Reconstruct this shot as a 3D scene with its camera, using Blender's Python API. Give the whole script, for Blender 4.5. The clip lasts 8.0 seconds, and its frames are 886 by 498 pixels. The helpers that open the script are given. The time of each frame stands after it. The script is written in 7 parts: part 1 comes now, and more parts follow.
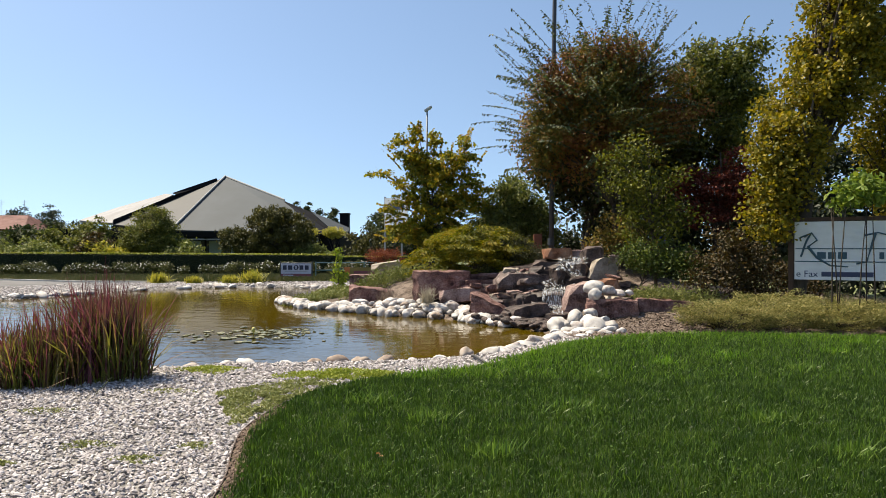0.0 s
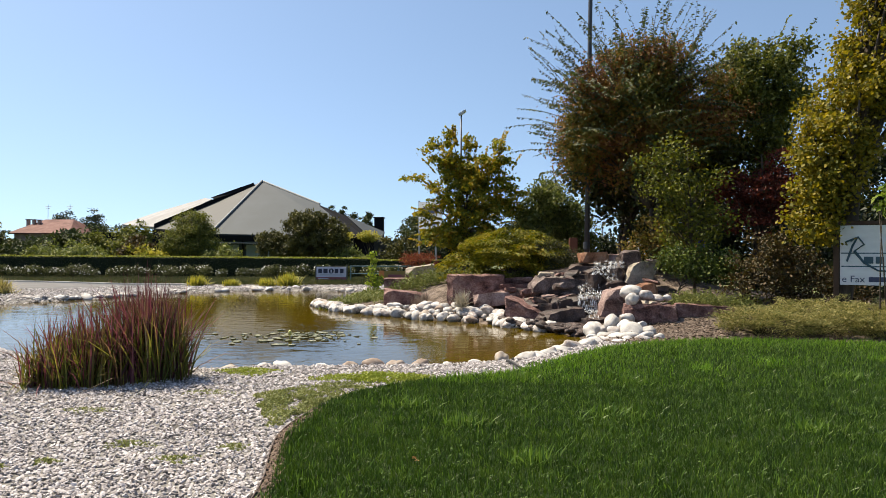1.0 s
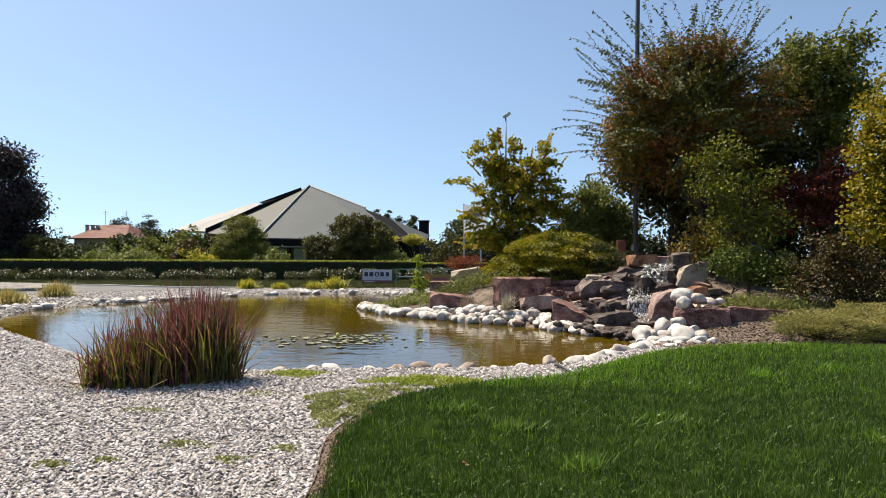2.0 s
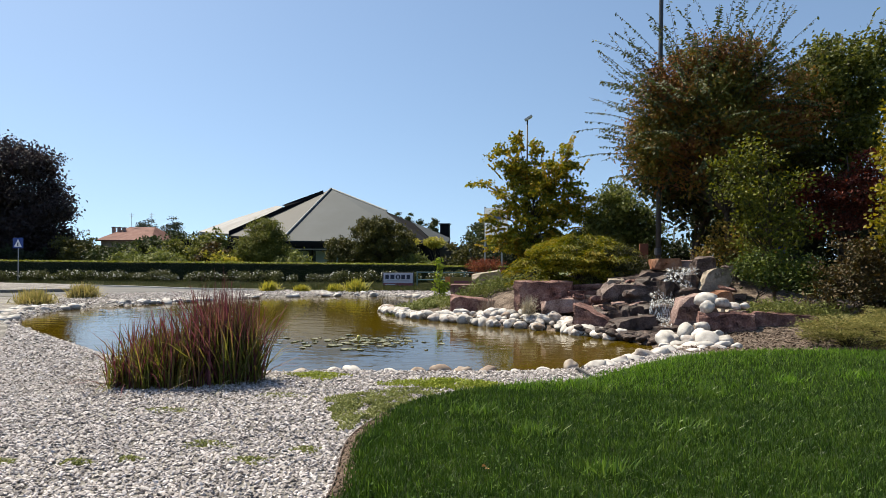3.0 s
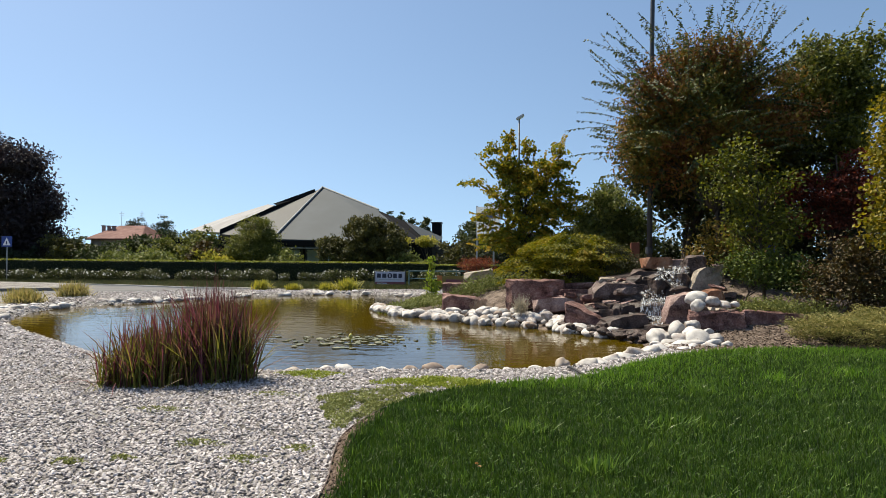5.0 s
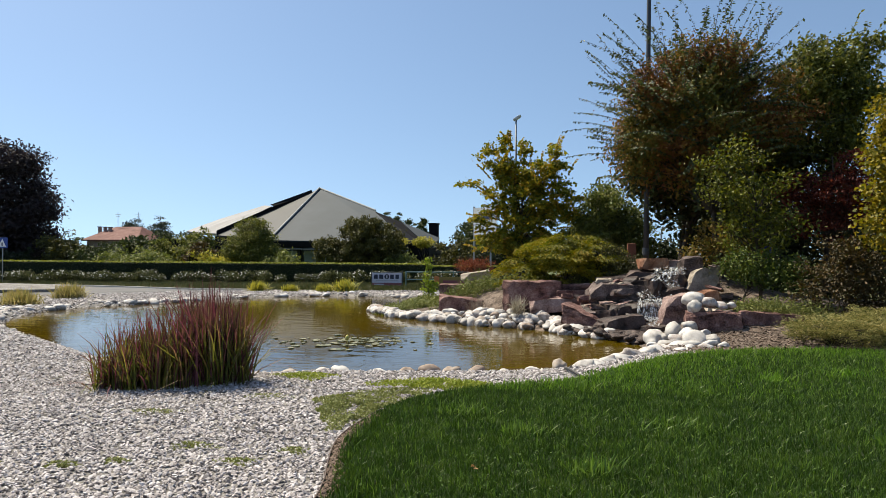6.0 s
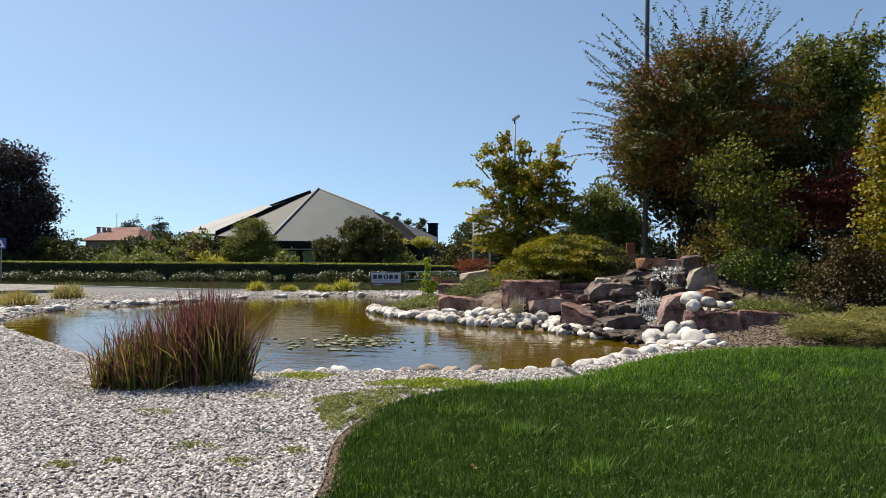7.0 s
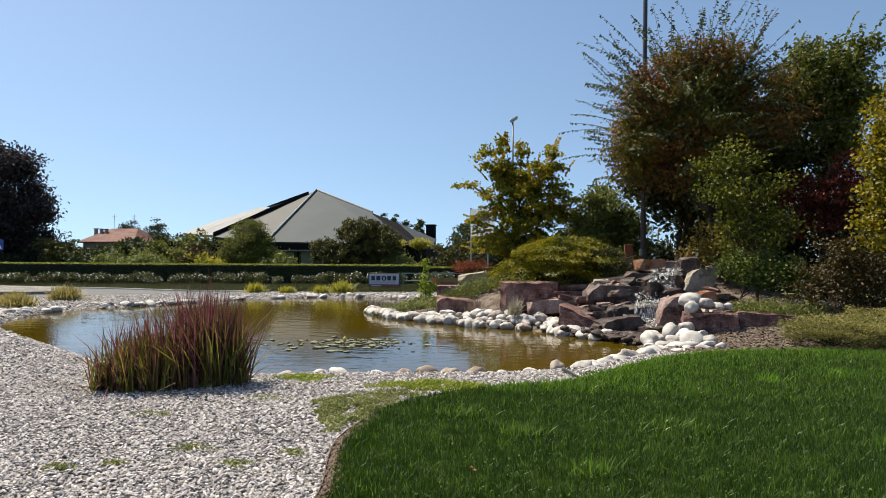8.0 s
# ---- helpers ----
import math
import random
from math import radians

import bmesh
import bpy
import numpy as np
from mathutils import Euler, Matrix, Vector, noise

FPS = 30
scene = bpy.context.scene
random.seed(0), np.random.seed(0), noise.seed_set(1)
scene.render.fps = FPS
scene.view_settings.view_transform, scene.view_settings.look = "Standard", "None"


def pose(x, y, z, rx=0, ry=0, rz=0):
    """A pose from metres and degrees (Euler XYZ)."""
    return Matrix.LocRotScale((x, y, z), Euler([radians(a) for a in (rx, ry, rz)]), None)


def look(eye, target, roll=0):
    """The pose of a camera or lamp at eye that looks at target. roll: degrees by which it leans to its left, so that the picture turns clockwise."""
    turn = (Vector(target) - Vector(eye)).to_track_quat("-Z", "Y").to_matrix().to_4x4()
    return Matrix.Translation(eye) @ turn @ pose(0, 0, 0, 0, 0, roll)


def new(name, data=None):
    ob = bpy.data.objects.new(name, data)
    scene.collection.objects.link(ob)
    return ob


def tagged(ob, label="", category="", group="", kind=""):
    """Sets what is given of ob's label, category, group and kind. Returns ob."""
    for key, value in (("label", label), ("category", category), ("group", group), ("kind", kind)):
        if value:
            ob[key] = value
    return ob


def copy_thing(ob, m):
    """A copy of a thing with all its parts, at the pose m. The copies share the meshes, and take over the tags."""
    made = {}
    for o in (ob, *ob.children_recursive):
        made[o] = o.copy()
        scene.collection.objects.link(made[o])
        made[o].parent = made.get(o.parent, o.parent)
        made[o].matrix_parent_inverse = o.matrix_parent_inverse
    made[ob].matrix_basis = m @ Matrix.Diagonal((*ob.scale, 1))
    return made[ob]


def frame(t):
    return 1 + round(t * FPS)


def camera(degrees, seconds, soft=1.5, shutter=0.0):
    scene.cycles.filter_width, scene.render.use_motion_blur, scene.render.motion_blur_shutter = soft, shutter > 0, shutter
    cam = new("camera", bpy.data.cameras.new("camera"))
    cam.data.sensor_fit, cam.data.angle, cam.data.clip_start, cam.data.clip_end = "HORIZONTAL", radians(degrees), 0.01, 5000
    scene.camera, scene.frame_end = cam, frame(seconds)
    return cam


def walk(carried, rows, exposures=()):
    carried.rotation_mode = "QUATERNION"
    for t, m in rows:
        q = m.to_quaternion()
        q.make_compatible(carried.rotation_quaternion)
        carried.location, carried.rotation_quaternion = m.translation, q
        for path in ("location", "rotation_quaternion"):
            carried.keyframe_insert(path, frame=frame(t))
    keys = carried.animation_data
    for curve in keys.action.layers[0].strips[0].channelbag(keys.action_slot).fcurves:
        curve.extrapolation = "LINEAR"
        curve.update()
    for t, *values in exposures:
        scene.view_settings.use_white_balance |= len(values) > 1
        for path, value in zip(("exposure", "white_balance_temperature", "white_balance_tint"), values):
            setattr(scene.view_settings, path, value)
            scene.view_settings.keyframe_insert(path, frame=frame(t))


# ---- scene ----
cam = camera(66.7, 8.0, soft=0.6)
PATH = [
    (0, (-0.011, 0.164, 1.58), (-0.069, 2.163, 1.583), 0.1),
    (0.5, (-0.018, 0.173, 1.584), (-0.119, 2.171, 1.59), 0.2),
    (1, (-0.032, 0.182, 1.581), (-0.19, 2.176, 1.595), 0.2),
    (1.5, (-0.046, 0.19, 1.581), (-0.259, 2.178, 1.601), -0.0),
    (2, (-0.069, 0.211, 1.579), (-0.358, 2.19, 1.602), -0.0),
    (2.2, (-0.056, 0.215, 1.587), (-0.367, 2.19, 1.611), -0.4),
    (3.3, (-0.07, 0.214, 1.575), (-0.426, 2.181, 1.609), 0.4),
    (3.5, (-0.061, 0.21, 1.582), (-0.409, 2.179, 1.617), 0.2),
    (4, (-0.063, 0.204, 1.581), (-0.401, 2.175, 1.611), 0.1),
    (4.5, (-0.054, 0.201, 1.582), (-0.388, 2.173, 1.612), -0.0),
    (4.7, (-0.068, 0.198, 1.575), (-0.398, 2.171, 1.604), 0.2),
    (5.8, (-0.076, 0.215, 1.573), (-0.396, 2.189, 1.602), 0.2),
    (6, (-0.066, 0.217, 1.581), (-0.384, 2.191, 1.612), 0.2),
    (6.5, (-0.063, 0.207, 1.58), (-0.375, 2.182, 1.61), 0.1),
    (7, (-0.068, 0.211, 1.579), (-0.383, 2.186, 1.61), 0.1),
    (7.5, (-0.068, 0.217, 1.58), (-0.381, 2.192, 1.612), 0.2),
    (8, (-0.077, 0.211, 1.582), (-0.386, 2.187, 1.617), 0.1),
]
walk(cam, [(t, look(eye, target, roll)) for t, eye, target, roll in PATH],
     exposures=[(0.0, 0.92, 7600, 8), (2.2, 0.92, 7600, 8), (3.3, 0.71, 7350, 6), (8.0, 0.71, 7350, 6)])

# ---- light ----
SUN_AZ, SUN_EL = radians(-64.0), radians(57.0)   # azimuth from +y towards +x
world = bpy.data.worlds.new("sky")
scene.world = world
world.use_nodes = True
wn = world.node_tree
wn.nodes.clear()
sky = wn.nodes.new("ShaderNodeTexSky")
sky.sky_type = "NISHITA"
sky.sun_disc = False
sky.sun_elevation, sky.sun_rotation = SUN_EL, SUN_AZ
sky.air_density, sky.dust_density, sky.ozone_density = 1.05, 0.4, 4.0
wbg = wn.nodes.new("ShaderNodeBackground")
wbg.inputs["Strength"].default_value = 0.106
wout = wn.nodes.new("ShaderNodeOutputWorld")
wco, wlift = wn.nodes.new("ShaderNodeTexCoord"), wn.nodes.new("ShaderNodeVectorMath")
wlift.operation = "ADD"   # sky is looked up higher than the view: the pale band sits lower
wlift.inputs[1].default_value = (0, 0, 0.16)
wn.links.new(wco.outputs["Generated"], wlift.inputs[0])
wn.links.new(wlift.outputs[0], sky.inputs[0])
wn.links.new(sky.outputs[0], wbg.inputs[0])
wn.links.new(wbg.outputs[0], wout.inputs[0])
sun = new("sun", bpy.data.lights.new("sun", "SUN"))
sun.data.energy, sun.data.angle, sun.data.color = 5.0, radians(0.53), (1.0, 0.95, 0.87)
to_sun = Vector((math.sin(SUN_AZ) * math.cos(SUN_EL), math.cos(SUN_AZ) * math.cos(SUN_EL), math.sin(SUN_EL)))
sun.matrix_world = look(to_sun * 200, (0, 0, 0))


# ---- materials ----
def nodes_of(name):
    m = bpy.data.materials.new(name)
    m.use_nodes = True
    m.node_tree.nodes.clear()
    return m, m.node_tree.nodes, m.node_tree.links


def ramp(n, colours):
    r = n.new("ShaderNodeValToRGB")
    while len(r.color_ramp.elements) < len(colours):
        r.color_ramp.elements.new(0.5)
    for i, c in enumerate(colours):
        r.color_ramp.elements[i].position = i / max(1, len(colours) - 1)
        r.color_ramp.elements[i].color = (*c, 1)
    return r


def surface(name, colours, scale=4.0, fine=40.0, rough=0.85, bump=0.3, depth=0.02, metal=0.0, spread=0.25, island=0.0, stretch=(1, 1, 1), ior=1.45):
    """Two scales of noise through a ramp of colours, with fine relief; island: share of chance by piece."""
    m, n, l = nodes_of(name)
    co = n.new("ShaderNodeTexCoord")
    mp = n.new("ShaderNodeMapping")
    mp.inputs["Scale"].default_value = stretch
    l.new(co.outputs["Object"], mp.inputs[0])
    a, b = n.new("ShaderNodeTexNoise"), n.new("ShaderNodeTexNoise")
    a.inputs["Scale"].default_value, b.inputs["Scale"].default_value = scale, fine
    a.inputs["Detail"].default_value, b.inputs["Detail"].default_value = 5, 4
    l.new(mp.outputs[0], a.inputs[0]), l.new(mp.outputs[0], b.inputs[0])
    mix = n.new("ShaderNodeMath")
    mix.operation = "MULTIPLY_ADD"
    mix.inputs[1].default_value = spread
    l.new(b.outputs[0], mix.inputs[0])
    sub = n.new("ShaderNodeMath")
    sub.operation = "SUBTRACT"
    sub.inputs[1].default_value = spread * 0.5
    l.new(a.outputs[0], sub.inputs[0])
    l.new(sub.outputs[0], mix.inputs[2])
    stretchv = n.new("ShaderNodeMapRange")
    stretchv.inputs[1].default_value, stretchv.inputs[2].default_value = 0.3, 0.7
    l.new(mix.outputs[0], stretchv.inputs[0])
    fac = stretchv.outputs[0]
    if island:
        geo = n.new("ShaderNodeNewGeometry")
        info = n.new("ShaderNodeObjectInfo")
        s1 = n.new("ShaderNodeMath")
        s1.operation = "ADD"
        l.new(geo.outputs["Random Per Island"], s1.inputs[0]), l.new(info.outputs["Random"], s1.inputs[1])
        fr = n.new("ShaderNodeMath")
        fr.operation = "FRACT"
        l.new(s1.outputs[0], fr.inputs[0])
        mm = n.new("ShaderNodeMix")
        mm.inputs[0].default_value = island
        l.new(fac, mm.inputs[2]), l.new(fr.outputs[0], mm.inputs[3])
        fac = mm.outputs[0]
    r = ramp(n, colours)
    l.new(fac, r.inputs[0])
    p = n.new("ShaderNodeBsdfPrincipled")
    p.inputs["Roughness"].default_value, p.inputs["Metallic"].default_value, p.inputs["IOR"].default_value = rough, metal, ior
    l.new(r.outputs[0], p.inputs["Base Color"])
    if bump:
        bp = n.new("ShaderNodeBump")
        bp.inputs["Strength"].default_value, bp.inputs["Distance"].default_value = bump, depth
        l.new(mix.outputs[0], bp.inputs["Height"])
        l.new(bp.outputs[0], p.inputs["Normal"])
    o = n.new("ShaderNodeOutputMaterial")
    l.new(p.outputs[0], o.inputs[0])
    return m


def leafy(name, colours, translucent=0.42, rough=0.65, zgrad=None, patch=0.0, patch_scale=1.2):
    """Leaf blades: colour by chance for each leaf, some light passes through. zgrad: (z0, z1, colours) for blades that change colour along their length."""
    m, n, l = nodes_of(name)
    geo = n.new("ShaderNodeNewGeometry")
    r = ramp(n, colours)
    pick = geo.outputs["Random Per Island"]
    if patch:
        tc, no, mr = n.new("ShaderNodeTexCoord"), n.new("ShaderNodeTexNoise"), n.new("ShaderNodeMapRange")
        no.inputs["Scale"].default_value, no.inputs["Detail"].default_value = patch_scale, 4
        l.new(tc.outputs["Object"], no.inputs[0]), l.new(no.outputs[0], mr.inputs[0])
        mr.inputs[1].default_value, mr.inputs[2].default_value = 0.35, 0.65
        pm = n.new("ShaderNodeMix")
        pm.inputs[0].default_value = patch
        l.new(pick, pm.inputs[2]), l.new(mr.outputs[0], pm.inputs[3])
        pick = pm.outputs[0]
    l.new(pick, r.inputs[0])
    colour = r.outputs[0]
    if zgrad:
        co, sp, mr = n.new("ShaderNodeTexCoord"), n.new("ShaderNodeSeparateXYZ"), n.new("ShaderNodeMapRange")
        l.new(co.outputs["Object"], sp.inputs[0])
        l.new(sp.outputs[2], mr.inputs[0])
        mr.inputs[1].default_value, mr.inputs[2].default_value = zgrad[0], zgrad[1]
        off = n.new("ShaderNodeMath")
        off.operation = "MULTIPLY_ADD"
        off.inputs[1].default_value = 0.9
        off.use_clamp = True
        l.new(geo.outputs["Random Per Island"], off.inputs[0])
        sh = n.new("ShaderNodeMath")
        sh.operation = "SUBTRACT"
        sh.inputs[1].default_value = 0.5
        l.new(mr.outputs[0], sh.inputs[0])
        l.new(sh.outputs[0], off.inputs[2])
        r2 = ramp(n, zgrad[2])
        l.new(geo.outputs["Random Per Island"], r2.inputs[0])
        mx = n.new("ShaderNodeMix")
        mx.data_type = "RGBA"
        l.new(off.outputs[0], mx.inputs[0]), l.new(colour, mx.inputs[6]), l.new(r2.outputs[0], mx.inputs[7])
        colour = mx.outputs[2]
    p = n.new("ShaderNodeBsdfPrincipled")
    p.inputs["Roughness"].default_value = rough
    l.new(colour, p.inputs["Base Color"])
    t = n.new("ShaderNodeBsdfTranslucent")
    l.new(colour, t.inputs[0])
    s = n.new("ShaderNodeMixShader")
    s.inputs[0].default_value = translucent
    l.new(p.outputs[0], s.inputs[1]), l.new(t.outputs[0], s.inputs[2])
    o = n.new("ShaderNodeOutputMaterial")
    l.new(s.outputs[0], o.inputs[0])
    return m


def plain(name, colour, rough=0.5, metal=0.0, coat=0.0, gloss=0.5):
    m, n, l = nodes_of(name)
    p = n.new("ShaderNodeBsdfPrincipled")
    no = n.new("ShaderNodeTexNoise")
    no.inputs["Scale"].default_value = 12.0
    r = ramp(n, [tuple(c * 0.85 for c in colour), tuple(min(1, c * 1.1) for c in colour)])
    l.new(no.outputs[0], r.inputs[0])
    l.new(r.outputs[0], p.inputs["Base Color"])
    p.inputs["Roughness"].default_value, p.inputs["Metallic"].default_value, p.inputs["Coat Weight"].default_value, p.inputs["Specular IOR Level"].default_value = rough, metal, coat, gloss
    o = n.new("ShaderNodeOutputMaterial")
    l.new(p.outputs[0], o.inputs[0])
    return m


def water_material():
    m, n, l = nodes_of("pond water")
    co = n.new("ShaderNodeTexCoord")
    mp = n.new("ShaderNodeMapping")
    mp.inputs["Scale"].default_value = (0.8, 1.6, 1)
    l.new(co.outputs["Object"], mp.inputs[0])
    a, b, c = n.new("ShaderNodeTexNoise"), n.new("ShaderNodeTexNoise"), n.new("ShaderNodeTexNoise")
    a.inputs["Scale"].default_value, b.inputs["Scale"].default_value, c.inputs["Scale"].default_value = 2.2, 7.0, 0.35
    a.inputs["Detail"].default_value = 3
    for t in (a, b, c):
        l.new(mp.outputs[0], t.inputs[0])
    ad = n.new("ShaderNodeMath")
    ad.operation = "MULTIPLY_ADD"
    ad.inputs[1].default_value = 0.25
    l.new(b.outputs[0], ad.inputs[0]), l.new(a.outputs[0], ad.inputs[2])
    bp = n.new("ShaderNodeBump")
    bp.inputs["Strength"].default_value, bp.inputs["Distance"].default_value = 0.13, 0.05
    l.new(ad.outputs[0], bp.inputs["Height"])
    deep = n.new("ShaderNodeTexGradient")
    deep.gradient_type = "QUADRATIC_SPHERE"
    dm = n.new("ShaderNodeMapping")
    dm.inputs["Location"].default_value, dm.inputs["Scale"].default_value = (0.70, -2.05, 0), (0.17, 0.17, 0.17)
    l.new(co.outputs["Object"], dm.inputs[0]), l.new(dm.outputs[0], deep.inputs[0])
    sh = n.new("ShaderNodeMath")
    sh.operation = "MULTIPLY_ADD"
    sh.inputs[1].default_value = 0.35
    l.new(c.outputs[0], sh.inputs[0])
    inv = n.new("ShaderNodeMath")
    inv.operation = "SUBTRACT"
    inv.inputs[0].default_value = 0.8
    l.new(deep.outputs[0], inv.inputs[1]), l.new(inv.outputs[0], sh.inputs[2])
    r = ramp(n, [(0.012, 0.009, 0.002), (0.038, 0.025, 0.001), (0.070, 0.046, 0.002)])
    l.new(sh.outputs[0], r.inputs[0])
    p = n.new("ShaderNodeBsdfPrincipled")
    p.inputs["Roughness"].default_value, p.inputs["IOR"].default_value = 0.03, 1.33
    l.new(r.outputs[0], p.inputs["Base Color"])
    l.new(bp.outputs[0], p.inputs["Normal"])
    o = n.new("ShaderNodeOutputMaterial")
    l.new(p.outputs[0], o.inputs[0])
    return m


def foam_material():
    m, n, l = nodes_of("falling water")
    p = n.new("ShaderNodeBsdfPrincipled")
    p.inputs["Base Color"].default_value, p.inputs["Roughness"].default_value, p.inputs["IOR"].default_value = (0.80, 0.81, 0.82, 1), 0.25, 1.33
    t = n.new("ShaderNodeBsdfTransparent")
    geo = n.new("ShaderNodeNewGeometry")
    mr = n.new("ShaderNodeMapRange")
    mr.inputs[3].default_value, mr.inputs[4].default_value = 0.10, 0.85
    l.new(geo.outputs["Random Per Island"], mr.inputs[0])
    s = n.new("ShaderNodeMixShader")
    l.new(mr.outputs[0], s.inputs[0]), l.new(t.outputs[0], s.inputs[1]), l.new(p.outputs[0], s.inputs[2])
    o = n.new("ShaderNodeOutputMaterial")
    l.new(s.outputs[0], o.inputs[0])
    return m


M_EARTH = surface("dry earth and turf", [(0.06, 0.08, 0.02), (0.10, 0.12, 0.03), (0.13, 0.12, 0.05)], 0.4, 6)
M_BED = surface("fine pale gravel", [(0.0616, 0.05544, 0.04928), (0.1496, 0.1382, 0.1276), (0.2904, 0.2746, 0.2552)], 1.6, 38, 0.9, 0.8, 0.02, spread=1.1)
M_PEBBLE = surface("white marble pebbles", [(0.095, 0.08168, 0.07606), (0.2849, 0.2558, 0.2475), (0.4059, 0.3708, 0.3603), (0.5872, 0.5457, 0.5422), (0.1641, 0.145, 0.1383), (0.4749, 0.4249, 0.4067)], 3, 60, 0.75, 0.15, 0.003, island=0.85)
M_MULCH = surface("bark mulch and soil", [(0.0411, 0.02812, 0.0211), (0.1055, 0.07625, 0.0586), (0.2226, 0.1758, 0.1465)], 6, 45, 0.95, 0.9, 0.03, spread=0.9)
M_CHIP = surface("bark chips", [(0.0414, 0.02817, 0.02013), (0.1159, 0.0805, 0.06037), (0.2236, 0.1771, 0.1449)], 8, 60, 0.9, 0.3, 0.005, island=0.8)
M_TURF = surface("lawn soil", [(0.012, 0.022, 0.004), (0.02, 0.036, 0.006), (0.03, 0.045, 0.010)], 3, 60, 0.95, 0.8, 0.03, spread=0.6)
M_GRASS = leafy("lawn grass", [(0.01003, 0.03059, 0.001598), (0.02339, 0.05938, 0.004264), (0.04679, 0.0972, 0.007462), (0.1086, 0.1709, 0.02131)], 0.35, 0.45, patch=0.32, patch_scale=3.2)
M_TUFT = leafy("pale coarse grass", [(0.06616, 0.1316, 0.01388), (0.1023, 0.188, 0.02221), (0.1564, 0.2381, 0.04164)], 0.4, 0.45)
# lime colour holds the sunlight shining through the longer grass
M_LIME = leafy("sunlit lime grass", [(0.07425, 0.178, 0.00858), (0.1361, 0.267, 0.01716), (0.2104, 0.3486, 0.03575)], 0.45, 0.45)
M_CLOVER = leafy("clover leaves", [(0.035, 0.08, 0.009), (0.0595, 0.116, 0.018), (0.084, 0.144, 0.03)], 0.3, 0.85)
M_VERGE = surface("verge grass", [(0.0238, 0.0384, 0.0064), (0.0476, 0.064, 0.0112), (0.0884, 0.0896, 0.0256)], 1.5, 20, 0.95, 0.8, 0.04, spread=0.6)
M_ROAD = surface("sun-bleached asphalt", [(0.0864, 0.08352, 0.08064), (0.108, 0.1051, 0.103), (0.1354, 0.1296, 0.1267)], 0.6, 60, 0.9, 0.2, 0.005)
M_KERB = surface("concrete kerb", [(0.35, 0.33, 0.30), (0.48, 0.46, 0.43)], 2, 40, 0.9, 0.2, 0.005)
def sheet_material(name, scale, lo, hi):
    """White broken water, clear between its streaks."""
    m, n, l = nodes_of(name)
    co, mp, no, mr = n.new("ShaderNodeTexCoord"), n.new("ShaderNodeMapping"), n.new("ShaderNodeTexNoise"), n.new("ShaderNodeMapRange")
    mp.inputs["Scale"].default_value = scale
    no.inputs["Scale"].default_value, no.inputs["Detail"].default_value, no.inputs["Roughness"].default_value = 1.0, 5, 0.65
    mr.inputs[1].default_value, mr.inputs[2].default_value = lo, hi
    l.new(co.outputs["Object"], mp.inputs[0]), l.new(mp.outputs[0], no.inputs[0]), l.new(no.outputs[0], mr.inputs[0])
    p, t = n.new("ShaderNodeBsdfPrincipled"), n.new("ShaderNodeBsdfTransparent")
    p.inputs["Base Color"].default_value, p.inputs["Roughness"].default_value, p.inputs["IOR"].default_value = (0.78, 0.80, 0.82, 1), 0.2, 1.33
    s, o = n.new("ShaderNodeMixShader"), n.new("ShaderNodeOutputMaterial")
    l.new(mr.outputs[0], s.inputs[0]), l.new(t.outputs[0], s.inputs[1]), l.new(p.outputs[0], s.inputs[2]), l.new(s.outputs[0], o.inputs[0])
    return m


M_WATER, M_FOAM = water_material(), foam_material()
M_VEIL, M_TUMBLE = sheet_material("falling veil", (34, 20, 5), 0.50, 0.76), sheet_material("tumbling water", (17, 9, 11), 0.53, 0.82)
M_PORPHYRY = surface("red porphyry", [(0.06242, 0.02716, 0.02376), (0.1355, 0.06612, 0.05658), (0.2086, 0.111, 0.09505), (0.3055, 0.1937, 0.1675)], 3.5, 30, 0.85, 1.0, 0.04, spread=0.6)
M_DARKROCK = surface("wet dark porphyry", [(0.01721, 0.0112, 0.009374), (0.04764, 0.02912, 0.02396), (0.1058, 0.06944, 0.05833)], 3, 28, 0.6, 0.8, 0.03, spread=0.5)
M_ORANGE = surface("rust-stained stone", [(0.150, 0.056, 0.026), (0.270, 0.120, 0.064), (0.315, 0.203, 0.143)], 3, 30, 0.8, 0.7, 0.02, spread=0.5)
M_BEIGE = surface("pinkish beige stone", [(0.156, 0.1224, 0.096), (0.282, 0.234, 0.186), (0.396, 0.342, 0.282)], 2.5, 26, 0.8, 0.6, 0.02, spread=0.5)
M_COBBLE = surface("white river cobble", [(0.1608, 0.1466, 0.1372), (0.2838, 0.2649, 0.2478), (0.4257, 0.4021, 0.3784), (0.5487, 0.525, 0.5014), (0.246, 0.2034, 0.1845), (0.473, 0.4494, 0.4257), (0.1987, 0.1892, 0.1845)], 2.2, 30, 0.7, 0.3, 0.006, island=0.72, spread=0.35)
M_COBBLE_TAN = surface("tan river cobble", [(0.183, 0.109, 0.07616), (0.2675, 0.211, 0.168), (0.3098, 0.281, 0.252)], 5, 40, 0.7, 0.25, 0.006, island=0.5)
M_BARK = surface("grey-brown bark", [(0.025, 0.018, 0.013), (0.055, 0.042, 0.032), (0.10, 0.08, 0.062)], 6, 40, 0.95, 0.9, 0.02, stretch=(1, 1, 0.25))


# ---- mesh helpers ----
def rng_of(seed):
    return np.random.default_rng(seed)


